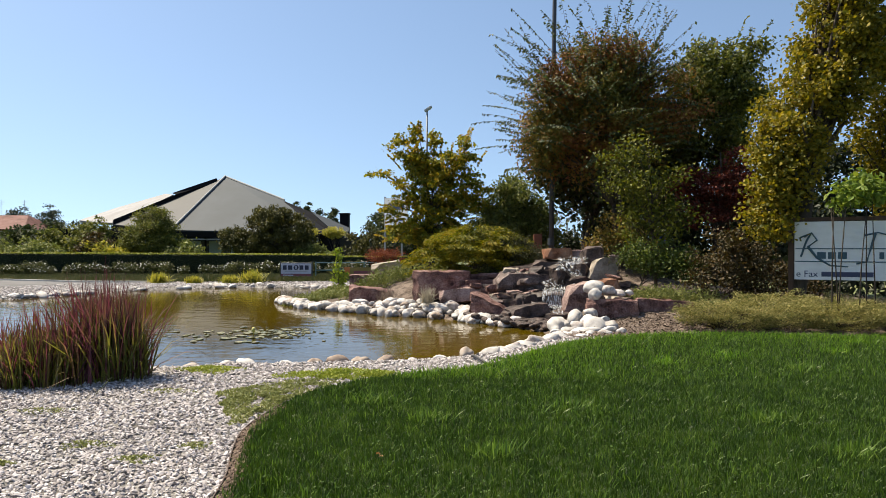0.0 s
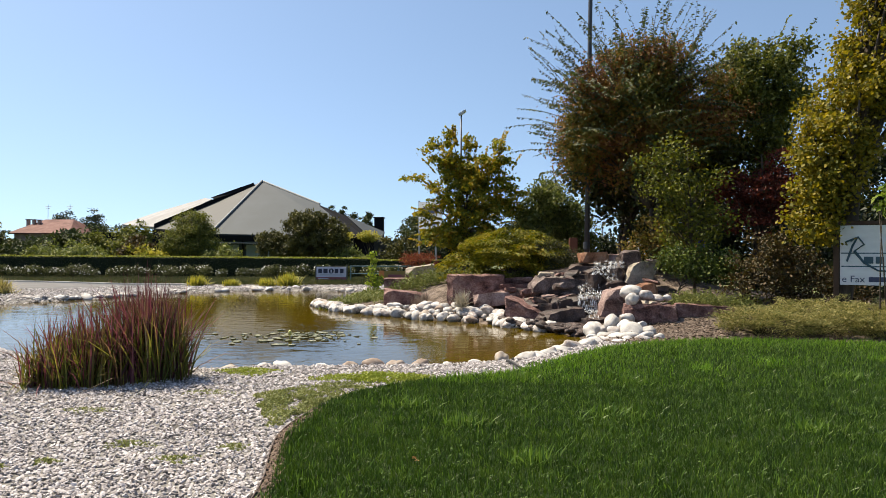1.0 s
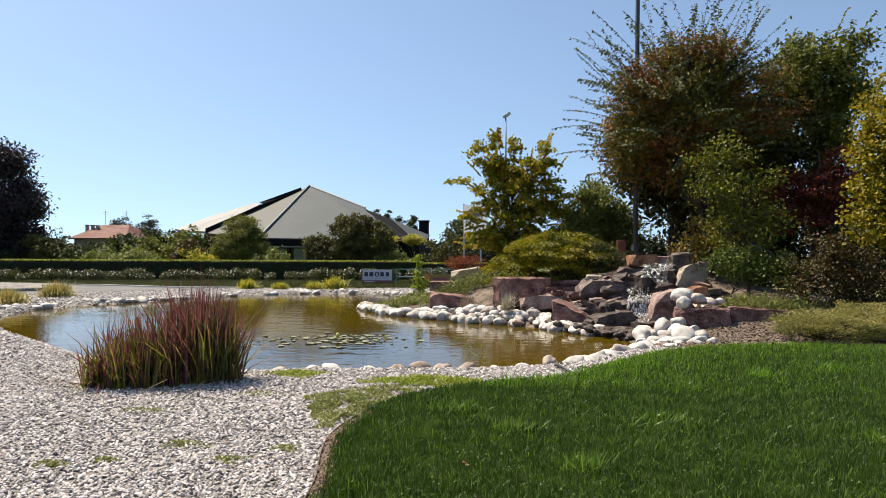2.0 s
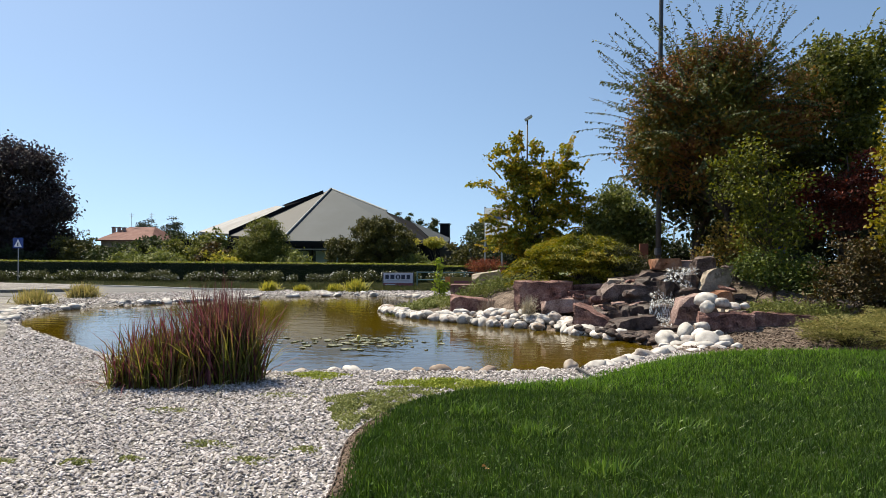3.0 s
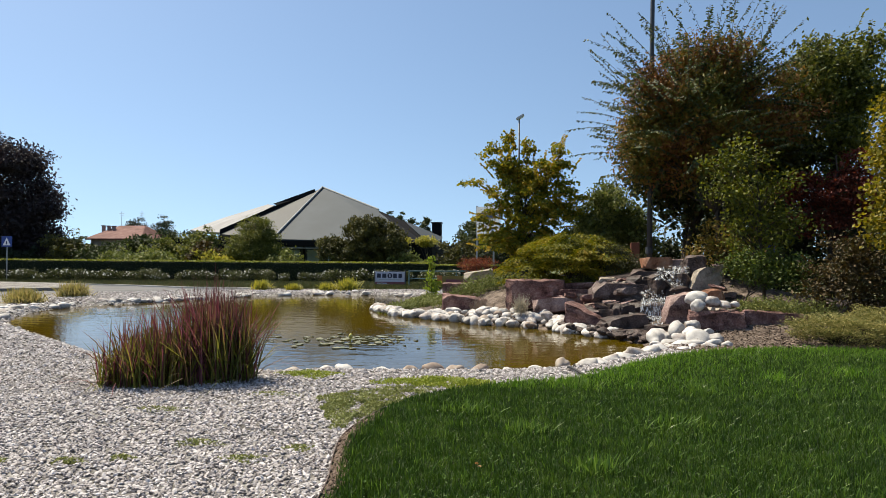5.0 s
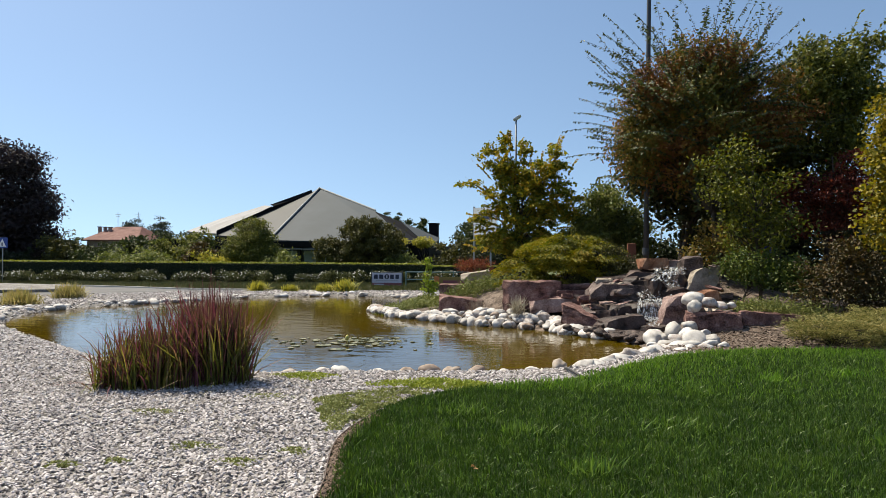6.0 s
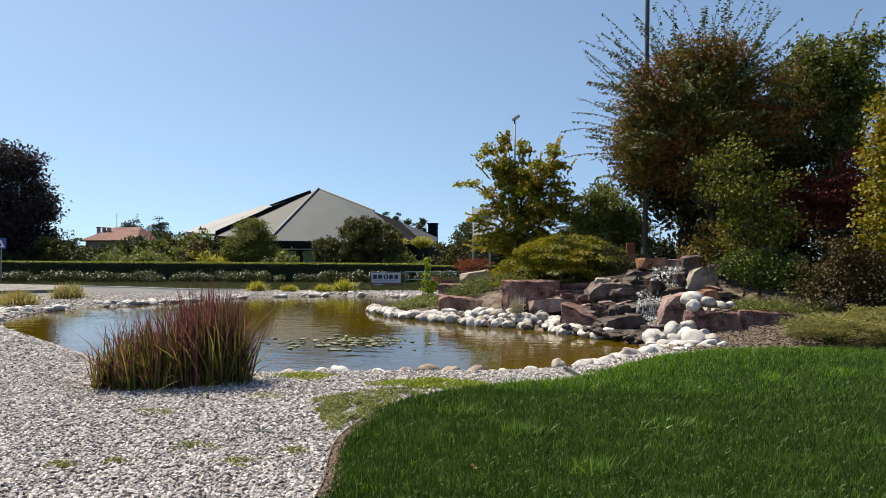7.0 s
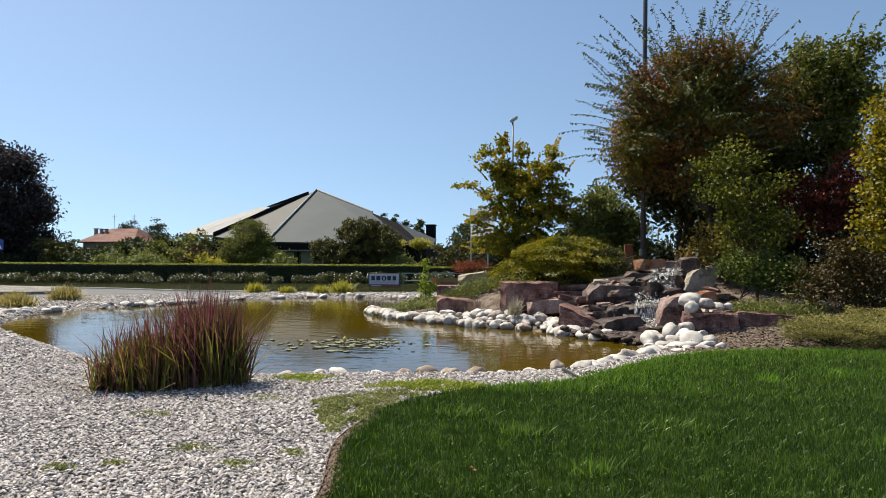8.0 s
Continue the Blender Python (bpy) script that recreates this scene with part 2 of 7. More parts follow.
def mesh_np(name, verts, tris, smooth=False):
    """A mesh from arrays of places and triangles."""
    me = bpy.data.meshes.new(name)
    verts, tris = np.asarray(verts, np.float32), np.asarray(tris, np.int32)
    me.vertices.add(len(verts))
    me.vertices.foreach_set("co", verts.ravel())
    me.loops.add(tris.size)
    me.loops.foreach_set("vertex_index", tris.ravel())
    me.polygons.add(len(tris))
    me.polygons.foreach_set("loop_start", np.arange(0, tris.size, 3, dtype=np.int32))
    me.polygons.foreach_set("use_smooth", np.full(len(tris), smooth))
    me.update(calc_edges=True)
    return me


def mesh_bm(name, bm, smooth=False):
    me = bpy.data.meshes.new(name)
    for f in bm.faces:
        f.smooth = smooth
    bm.to_mesh(me)
    bm.free()
    return me


def part(name, me, material, parent=None, label="", smooth=False):
    """One mesh object, under a thing or a part of it, or on its own."""
    if isinstance(me, bmesh.types.BMesh):
        me = mesh_bm(name, me, smooth)
    if material and not me.materials:
        me.materials.append(material)
    ob = new(name, me)
    ob.parent = parent
    if label:
        ob["label"] = label
    return ob


def thing(name, at, label, category, group="", kind=""):
    ob = new(name)
    ob.location = at
    ob.empty_display_size = 0.2
    return tagged(ob, label, category, group, kind)


def box_bm(x0, x1, y0, y1, z0, z1, bevel=0.0, bm=None):
    bm = bm or bmesh.new()
    made = bmesh.ops.create_cube(bm, size=1.0)["verts"]
    for v in made:
        v.co = Vector(((x0 + x1) / 2 + v.co.x * (x1 - x0), (y0 + y1) / 2 + v.co.y * (y1 - y0), (z0 + z1) / 2 + v.co.z * (z1 - z0)))
    if bevel:
        edges = list({e for v in made for e in v.link_edges})
        bmesh.ops.bevel(bm, geom=edges, offset=bevel, segments=2, affect="EDGES", profile=0.6)
    return bm


def tube(points, r0, r1, sides=7, power=1.0):
    """A tapered tube along points: arrays of places and triangles."""
    pts = np.asarray(points, float)
    n = len(pts)
    tang = np.gradient(pts, axis=0)
    tang /= np.linalg.norm(tang, axis=1)[:, None] + 1e-9
    ref = np.where(np.abs(tang[:, 2:3]) > 0.9, [[1.0, 0, 0]], [[0, 0, 1.0]])
    u = np.cross(tang, ref)
    u /= np.linalg.norm(u, axis=1)[:, None] + 1e-9
    w = np.cross(tang, u)
    rad = r0 + (r1 - r0) * np.linspace(0, 1, n) ** power
    ang = np.linspace(0, 2 * np.pi, sides, endpoint=False)
    v = pts[:, None] + rad[:, None, None] * (np.cos(ang)[None, :, None] * u[:, None] + np.sin(ang)[None, :, None] * w[:, None])
    i, j = np.meshgrid(np.arange(n - 1), np.arange(sides), indexing="ij")
    a, b = i * sides + j, i * sides + (j + 1) % sides
    c, d = a + sides, b + sides
    t = np.concatenate([np.stack([a, b, d], -1).reshape(-1, 3), np.stack([a, d, c], -1).reshape(-1, 3)])
    cap = np.array([[(n - 1) * sides, (n - 1) * sides + k, (n - 1) * sides + k + 1] for k in range(1, sides - 1)])
    cap0 = np.array([[0, k + 1, k] for k in range(1, sides - 1)])
    return v.reshape(-1, 3), np.concatenate([t, cap, cap0])


def joined(pieces):
    vs, ts, k = [], [], 0
    for v, t in pieces:
        vs.append(v), ts.append(np.asarray(t) + k)
        k += len(v)
    return np.concatenate(vs), np.concatenate(ts)


def unit(a):
    return a / (np.linalg.norm(a, axis=-1, keepdims=True) + 1e-9)


def leaves(places, size, rng, aspect=0.55, up=0.6, drop=0.0, along=None):
    """A folded four-cornered blade at each place, turned by chance: arrays of places and triangles."""
    n = len(places)
    d = rng.normal(size=(n, 3)) if along is None else along + 0.35 * rng.normal(size=(n, 3))
    d[:, 2] -= drop
    d = unit(d)
    nor = rng.normal(size=(n, 3))
    nor[:, 2] += up * 2
    side = unit(np.cross(d, nor))
    nor = np.cross(side, d)
    s = (size * rng.uniform(0.6, 1.3, n))[:, None]
    a = places - d * s * 0.5
    c = places + d * s * 0.5
    b = places + side * s * aspect * 0.5 + nor * s * 0.10
    e = places - side * s * aspect * 0.5 + nor * s * 0.10
    v = np.stack([a, b, c, e], 1).reshape(-1, 3)
    k = np.arange(n)[:, None] * 4
    t = np.concatenate([k + [0, 1, 2], k + [0, 2, 3]])
    return v, t


def in_lobes(rng, lobes, n, shell=0.45):
    """Places in ellipsoids (x, y, z, rx, ry, rz), crowded towards their outside."""
    lobes = np.asarray(lobes, float)
    vol = (lobes[:, 3] * lobes[:, 4] * lobes[:, 5]) ** 0.8
    pick = rng.choice(len(lobes), n, p=vol / vol.sum())
    d = unit(rng.normal(size=(n, 3)))
    r = rng.uniform(0, 1, n) ** shell
    return lobes[pick, :3] + d * r[:, None] * lobes[pick, 3:]


def tree(name, base, lobes, count, leaf, material, label, category="tree", trunk=0.12, top=None, clumps=120, spread=0.22, limbs=24, seed=1, bark=None, aspect=0.6, sprays=None, drop=0.0, up=0.6, shell=0.45, flat=0.7, group="", stems=1, twig_leaf=None, upward=(0.2, 0.9)):
    """A tapered trunk with limbs to its clumps of leaves. lobes in world places; sprays: (count, length, leaves each) arching twigs."""
    rng = rng_of(seed)
    base = np.array(base, float)
    ob = thing(name, base, label, category, group)
    lob = np.array(lobes, float)
    lob[:, :3] -= base
    heart = np.average(lob[:, :3], axis=0, weights=lob[:, 3] * lob[:, 5])
    topz = top if top else lob[:, 2].max() + 0.4 * lob[np.argmax(lob[:, 2]), 5]
    tip = np.array([heart[0], heart[1], topz])
    cent = in_lobes(rng, lob, clumps, shell)
    k = np.linspace(0, 1, 9)[:, None]
    wob = np.cumsum(rng.normal(size=(9, 3)) * [0.03, 0.03, 0], axis=0) * topz * 0.12
    wob[0] = 0
    spine = k**1.3 * tip * [1, 1, 0] + k * [0, 0, topz] + wob
    spine[0, 2] -= 0.25
    stem = [tube(spine, trunk, trunk * 0.25, 9)]
    pieces = []
    for s in range(stems - 1):
        q = spine * [1, 1, rng.uniform(0.7, 1)] + k * (rng.normal(size=3) * [0.07, 0.07, 0]) * topz
        stem.append(tube(q, trunk * 0.7, trunk * 0.15, 7))
    for c in cent[rng.permutation(clumps)[:limbs]]:
        f = np.clip((c[2] / topz) * rng.uniform(0.4, 0.8), 0.3 if topz > 4 else 0.12, 0.92)
        start = np.array([np.interp(f, k[:, 0], spine[:, a]) for a in range(3)])
        q = np.linspace(0, 1, 6)[:, None]
        mid = (start + c) / 2 + [0, 0, 0.18 * np.linalg.norm(c - start)] + rng.normal(size=3) * 0.08
        path = (1 - q) ** 2 * start + 2 * q * (1 - q) * mid + q**2 * c
        pieces.append(tube(path, trunk * (0.5 - 0.3 * f), trunk * 0.05 + 0.004, 5))
    leafp = [cent[rng.integers(0, clumps, count)] + rng.normal(size=(count, 3)) * spread * [1, 1, flat]]
    out, tips = [leaves(leafp[0], leaf, rng, aspect, up, drop)], []
    if sprays:
        many, length, each = sprays
        ends = in_lobes(rng, lob, many, 0.05)
        way = unit(ends - heart + rng.normal(size=(many, 3)) * [0.7, 0.7, 0.45])
        for e, w in zip(ends, way):
            ln = length * rng.uniform(0.5, 1.2)
            q = np.linspace(-0.3, 1, 7)[:, None]
            lift = w * [1, 1, 0.8] + [0, 0, rng.uniform(*upward)]
            path = e + q * ln * lift - [0, 0, 0.2] * (q.clip(0) ** 2) * ln
            pieces.append(tube(path, 0.010, 0.003, 4))
            f = (np.arange(each) + rng.uniform(0, 0.6, each)) / each
            on = np.stack([np.interp(f, np.linspace(0, 1, 7), path[:, a]) for a in range(3)], -1)
            side = unit(np.cross(w, [0, 0, 1.0])) * np.where(rng.uniform(size=each) < 0.5, 1, -1)[:, None]
            (tips if twig_leaf else out).append(leaves(on + side * leaf * 0.4 + [0, 0, -0.02], leaf, rng, aspect, up, drop, along=side + w * 0.5 - [0, 0, 0.35]))
    for v, t in stem:
        part("trunk", mesh_np("trunk", v, t, True), bark or M_BARK, ob)
    tagged(part("branchwork", mesh_np("branchwork", *joined(pieces), smooth=True), bark or M_BARK, ob), kind="stuff")
    part("crown", mesh_np("crown", *joined(out)), material, ob)
    if tips:
        part("twig_leaves", mesh_np("twig_leaves", *joined(tips)), twig_leaf, ob, "leaves along the outer twigs")
    return ob


def tiered(name, base, lobes, pads, each, leaf, material, label, seed, slope=0.7, pad=0.34, thick=0.035, aspect=0.35, rise=0.0, group="", deep=0.55):
    """A low shrub of overlapping fans of fine leaves, each fan sloping outwards from the heart."""
    rng = rng_of(seed)
    base = np.array(base, float)
    ob = thing(name, base, label, "shrub", group)
    lob = np.array(lobes, float)
    lob[:, :3] -= base
    vol = lob[:, 3] * lob[:, 4]
    pick = rng.choice(len(lob), pads, p=vol / vol.sum())
    d = unit(rng.normal(size=(pads, 3)) * [1, 1, 0.8] + [0, 0, 0.35])
    d[:, 2] = np.abs(d[:, 2]) * np.where(rng.uniform(size=pads) < 0.85, 1, -0.5)
    c = lob[pick, :3] + d * (rng.uniform(deep, 1.0, pads) ** 0.6)[:, None] * lob[pick, 3:]
    out = unit(d * [1, 1, 0.15] + rng.normal(size=(pads, 3)) * [0.25, 0.25, 0.05])
    out[:, 2] = 0
    out = unit(out)
    side = np.column_stack([-out[:, 1], out[:, 0], 0 * out[:, 0]])
    size = pad * rng.uniform(0.55, 1.3, pads)
    r, a = np.sqrt(rng.uniform(0, 1, (pads, each))), rng.normal(size=(pads, each)) * 0.75
    u, w = r * np.cos(a), r * np.sin(a)
    fall = slope * u**1.7 - rise * u + 0.25 * w**2
    p = c[:, None] + (out[:, None] * u[..., None] + side[:, None] * w[..., None]) * size[:, None, None]
    p[..., 2] += -fall * size[:, None] + rng.normal(size=(pads, each)) * thick
    grow = out[:, None] * np.cos(a)[..., None] + side[:, None] * np.sin(a)[..., None]
    grow[..., 2] -= 1.4 * slope * u - rise
    part("crown", mesh_np("crown", *leaves(p.reshape(-1, 3), leaf, rng, aspect, 0.9, 0.0, along=grow.reshape(-1, 3))), material, ob)
    pieces = []
    for k in rng.permutation(pads)[: max(14, pads // 4)]:
        q = np.linspace(0, 1, 5)[:, None]
        mid = c[k] * [0.5, 0.5, 0.9]
        pieces.append(tube((1 - q) ** 2 * np.array([0, 0, -0.1]) + 2 * q * (1 - q) * mid + q**2 * c[k], 0.014, 0.004, 5))
    tagged(part("branchwork", mesh_np("branchwork", *joined(pieces), smooth=True), M_BARK, ob), kind="stuff")
    return ob


def inside(poly, p):
    """Which of the places p lie in the polygon."""
    poly, p = np.asarray(poly, float), np.asarray(p, float)
    a, b = poly, np.roll(poly, -1, 0)
    x, y = p[:, 0:1], p[:, 1:2]
    cross = ((a[:, 1] > y) != (b[:, 1] > y)) & (x < (b[:, 0] - a[:, 0]) * (y - a[:, 1]) / (b[:, 1] - a[:, 1] + 1e-12) + a[:, 0])
    return cross.sum(1) % 2 == 1


def away(poly, p):
    """Distance from the polygon's rim, negative inside."""
    poly, p = np.asarray(poly, float), np.asarray(p, float)
    out = np.full(len(p), 1e9)
    for a, b in zip(poly, np.roll(poly, -1, 0)):
        ab = b - a
        t = np.clip(((p[:, :2] - a) @ ab) / (ab @ ab + 1e-12), 0, 1)
        out = np.minimum(out, np.hypot(*(p[:, :2] - a - t[:, None] * ab).T))
    return np.where(inside(poly, p[:, :2]), -out, out)


def rounded(poly, times=2):
    """Corners cut, so that the line runs smooth."""
    p = np.asarray(poly, float)
    for _ in range(times):
        q = np.roll(p, -1, 0)
        p = np.stack([0.75 * p + 0.25 * q, 0.25 * p + 0.75 * q], 1).reshape(-1, 2)
    return p


# ---- the lie of the land ----
POND = rounded([(-13.9, 15.2), (-11.9, 13.7), (-10.4, 12.6), (-8.3, 11.0), (-6.6, 9.9), (-5.3, 9.4), (-4.1, 9.4), (-3.4, 9.75), (-2.5, 9.85), (-1.1, 10.1),
                (-0.5, 10.3), (0.0, 10.6), (0.5, 11.2), (1.04, 12.1), (1.5, 13.0), (1.8, 14.1), (1.5, 14.6), (0.63, 15.6), (0.0, 16.4), (-0.96, 17.15), (-1.83, 17.4), (-3.0, 18.4),
                (-4.15, 19.25), (-5.1, 20.3), (-5.9, 21.9), (-5.6, 23.5), (-5.0, 26.0), (-5.2, 28.4), (-7.0, 29.6), (-8.9, 30.1), (-11.1, 29.6), (-12.7, 28.3),
                (-13.4, 26.8), (-14.4, 24.2), (-15.3, 22.4), (-15.9, 21.2), (-16.1, 19.4), (-15.2, 17.2)])
LAWN = rounded([(-1.45, 3.0), (-1.55, 4.5), (-1.78, 5.3), (-1.9, 5.9), (-1.85, 6.6), (-1.75, 7.2), (-1.55, 7.75), (-1.0, 8.35), (-0.3, 8.75), (0.2, 8.95), (0.67, 9.7), (1.34, 10.85),
                (2.1, 11.8), (2.7, 12.2), (3.8, 12.55), (4.9, 12.6), (6.0, 12.35), (7.4, 12.2), (10.0, 12.0), (14.0, 11.5), (14.0, -6.0), (-1.3, -6.0)], 2)
WATER_Z = -0.12


def smooth(a, b, x):
    t = np.clip((x - a) / (b - a), 0, 1)
    return t * t * (3 - 2 * t)


def land(p):
    """Height of the ground."""
    p = np.asarray(p, float)
    x, y = p[:, 0], p[:, 1]
    d = away(POND, p)
    hill = 1.25 * np.exp(-(((x - 3.0) / 2.6) ** 2 + ((y - 19.6) / 2.6) ** 2)) + 0.85 * np.exp(-(((x + 0.4) / 3.0) ** 2 + ((y - 21.2) / 3.0) ** 2))
    hill += 0.18 * np.exp(-(((x - 4.0) / 1.8) ** 2 + ((y - 15.4) / 1.0) ** 2))
    hill += 0.55 * np.exp(-(((x - 8.0) / 4.0) ** 2 + ((y - 18.0) / 3.4) ** 2))
    z = hill * smooth(0.1, 2.2, d)
    rim = np.where(d > 0, WATER_Z * (1 - np.clip(d / 0.4, 0, 1)), WATER_Z + np.clip(d, -1.2, 0) * 0.35)
    return z + rim


def sheet(poly, step, lift):
    """The part of the land within a polygon, as a fine sheet."""
    poly = np.asarray(poly, float)
    x0, y0 = np.floor(poly.min(0) / step) * step
    x1, y1 = poly.max(0)
    xs, ys = np.arange(x0, x1 + step, step), np.arange(y0, y1 + step, step)
    pts = np.array([(a, b) for a in xs for b in ys])
    far = away(poly, pts).reshape(len(xs), len(ys))
    flat, tris, key = [], [], {}

    def corner(q):
        k = (round(q[0], 4), round(q[1], 4))
        if k not in key:
            key[k] = len(flat)
            flat.append(k)
        return key[k]

    for i in range(len(xs) - 1):
        for j in range(len(ys) - 1):
            s = far[i : i + 2, j : j + 2]
            if s.min() > step * 1.5:
                continue
            cell = [(xs[i], ys[j]), (xs[i + 1], ys[j]), (xs[i + 1], ys[j + 1]), (xs[i], ys[j + 1])]
            if s.max() > -step * 0.01:
                ring = [tuple(q) for q in poly]
                for axis, edge, sign in ((0, xs[i], 1), (0, xs[i + 1], -1), (1, ys[j], 1), (1, ys[j + 1], -1)):
                    out = []
                    for a, b in zip(ring, ring[1:] + ring[:1]):
                        da, db = sign * (a[axis] - edge), sign * (b[axis] - edge)
                        if da >= 0:
                            out.append(a)
                        if (da >= 0) != (db >= 0):
                            t = da / (da - db)
                            out.append((a[0] + t * (b[0] - a[0]), a[1] + t * (b[1] - a[1])))
                    ring = out
                    if not ring:
                        break
                if len(ring) < 3:
                    continue
                cell = ring
            ids = [corner(q) for q in cell]
            for m in range(1, len(ids) - 1):
                if len({ids[0], ids[m], ids[m + 1]}) == 3:
                    tris.append((ids[0], ids[m], ids[m + 1]))
    flat = np.array(flat)
    return np.column_stack([flat, land(flat) + lift]), np.array(tris)


def road_y(x):
    """The line along which the roses stand."""
    return 38.2 + 0.19 * (x + 9.6)


def verge_y(x):
    """The near edge of the grass verge."""
    return np.interp(x, [-110, -31.8, -23.7, -18.3, -14.6, -10.4, -6.5, 3, 30], [47.0, 35.0, 33.8, 31.95, 31.9, 32.5, 33.1, 36.0, 40.0])


# one sheet of ground out to the horizon
gx = np.concatenate([[-2500, -900, -350, -150, -90], np.arange(-60, 31, 1.0), [45, 90, 200, 600, 2500]])
gy = np.concatenate([[-2500, -600, -150, -40], np.arange(-10, 61, 1.0), [75, 100, 150, 400, 1000, 3000]])
gp = np.array([(a, b) for a in gx for b in gy])
gz = land(gp) - 0.06
ny = len(gy)
gi, gj = np.meshgrid(np.arange(len(gx) - 1), np.arange(ny - 1), indexing="ij")
ga = gi * ny + gj
gt = np.concatenate([np.stack([ga, ga + ny, ga + ny + 1], -1).reshape(-1, 3), np.stack([ga, ga + ny + 1, ga + 1], -1).reshape(-1, 3)])
gz = np.where(away(POND, gp) < 1.6, gz - 0.35, gz)
tagged(part("ground", mesh_np("ground", np.column_stack([gp, gz]), gt, True), M_EARTH), "dry grassy earth out to the horizon", "ground", kind="structure")

GRAVEL = [(-45, -8), (-1.2, -8), (-1.35, 3.0), (-1.4, 5.0), (-1.6, 6.4), (-1.2, 8.1), (0.5, 8.9), (1.6, 10.8), (2.6, 12.1), (2.6, 14.2), (1.0, 16.5), (-1.0, 18.2), (-3.4, 20.5), (-4.4, 24.0), (-3.0, 34.4), (-6.5, 33.3), (-10.4, 32.6), (-14.0, 32.3), (-15.5, 31.6), (-17.4, 30.3), (-18.5, 28.6), (-20.7, 27.2), (-21.6, 25.7), (-23.5, 22), (-40, 8), (-45, 4)]
tagged(part("gravel_bed", mesh_np("gravel_bed", *sheet(GRAVEL, 0.3, 0.0), smooth=True), M_BED), "bed of fine white gravel round the pond", "gravel", kind="structure")
MULCH = rounded([(2.2, 12.0), (14, 11.4), (14, 30), (-3, 30), (-4.6, 26), (-6.1, 22.3), (-5.0, 19.9), (-2.2, 17.2), (-0.3, 16.1), (0.9, 15.0), (1.7, 13.9), (1.75, 13.0)], 1)
tagged(part("mulch_bed", mesh_np("mulch_bed", *sheet(MULCH, 0.3, 0.02), smooth=True), M_MULCH), "planted mound of brown bark mulch and soil", "soil", kind="structure")
tagged(part("lawn", mesh_np("lawn", *sheet(LAWN, 0.4, 0.03), smooth=True), M_TURF), "close-cut green lawn beside the gravel", "lawn", kind="structure")


def plate(name, ring, z, material):
    """A flat piece of ground within a ring of places."""
    bm = bmesh.new()
    bmesh.ops.triangulate(bm, faces=[bm.faces.new([bm.verts.new((x, y, z)) for x, y in ring])])
    bmesh.ops.recalc_face_normals(bm, faces=bm.faces[:])
    return part(name, bm, material)


VX = np.concatenate([np.arange(-110, -34, 4.0), np.arange(-34, 4, 0.5), [10, 30]])
ROAD = [(-110, -30), (-40, 8), (-23.5, 22), (-21.6, 25.7), (-20.7, 27.2), (-18.5, 28.6), (-17.4, 30.3), (-15.5, 31.6), (-14.0, 32.4), (-18.3, 33.0), (-31.8, 36.0), (-110, 48)]
tagged(plate("road", ROAD, 0.012, M_ROAD), "sun-bleached grey asphalt road behind the pond", "road", kind="structure")
tagged(plate("verge", [(x, verge_y(x)) for x in VX] + [(30, 58), (-110, 58)], 0.06, M_VERGE), "strip of rough grass beside the road", "grass", kind="structure")
ISLAND = [(-40, 35.6), (-30.7, 34.0), (-25.8, 33.1), (-25.1, 32.2), (-22.4, 28.2), (-24.6, 26.6), (-38, 21)]
bm = bmesh.new()
bm.faces.new([bm.verts.new((x, y, 0.02)) for x, y in ISLAND])
for f in bmesh.ops.extrude_face_region(bm, geom=bm.faces[:])["geom"]:
    if isinstance(f, bmesh.types.BMVert):
        f.co.z = 0.15
bmesh.ops.recalc_face_normals(bm, faces=bm.faces[:])
tagged(part("traffic_island", bm, M_BED), "low raised island of pale grit in the road", "traffic island", kind="structure")
kv, kt = [], []
for k0, k1 in zip(np.arange(-40, -14, 1.0), np.arange(-39, -13, 1.0)):
    bm = box_bm(k0 + 0.006, k1 - 0.006, 0, 0.15, -0.05, 0.085, 0.012)
    bmesh.ops.triangulate(bm, faces=bm.faces[:])
    bm.verts.index_update()
    kt.append(np.array([[v.index for v in f.verts] for f in bm.faces]))
    kv.append(np.array([(v.co.x, verge_y(v.co.x) - 0.14 + v.co.y, v.co.z) for v in bm.verts]))
    bm.free()
tagged(part("kerb", mesh_np("kerb", *joined(list(zip(kv, kt)))), M_KERB), "row of pale concrete kerb stones beside the road", "kerb", kind="structure")

# water
wp = POND + 0.0
wc = wp.mean(0)
wv = [(x, y, WATER_Z) for x, y in sheet(rounded(POND + 0.25 * unit(POND - wc), 0), 1.0, 0)[0][:, :2]]
wt = sheet(rounded(POND + 0.25 * unit(POND - wc), 0), 1.0, 0)[1]
tagged(part("pond_water", mesh_np("pond_water", wv, wt, True), M_WATER), "still amber-green pond water reflecting the sky", "water", kind="structure")


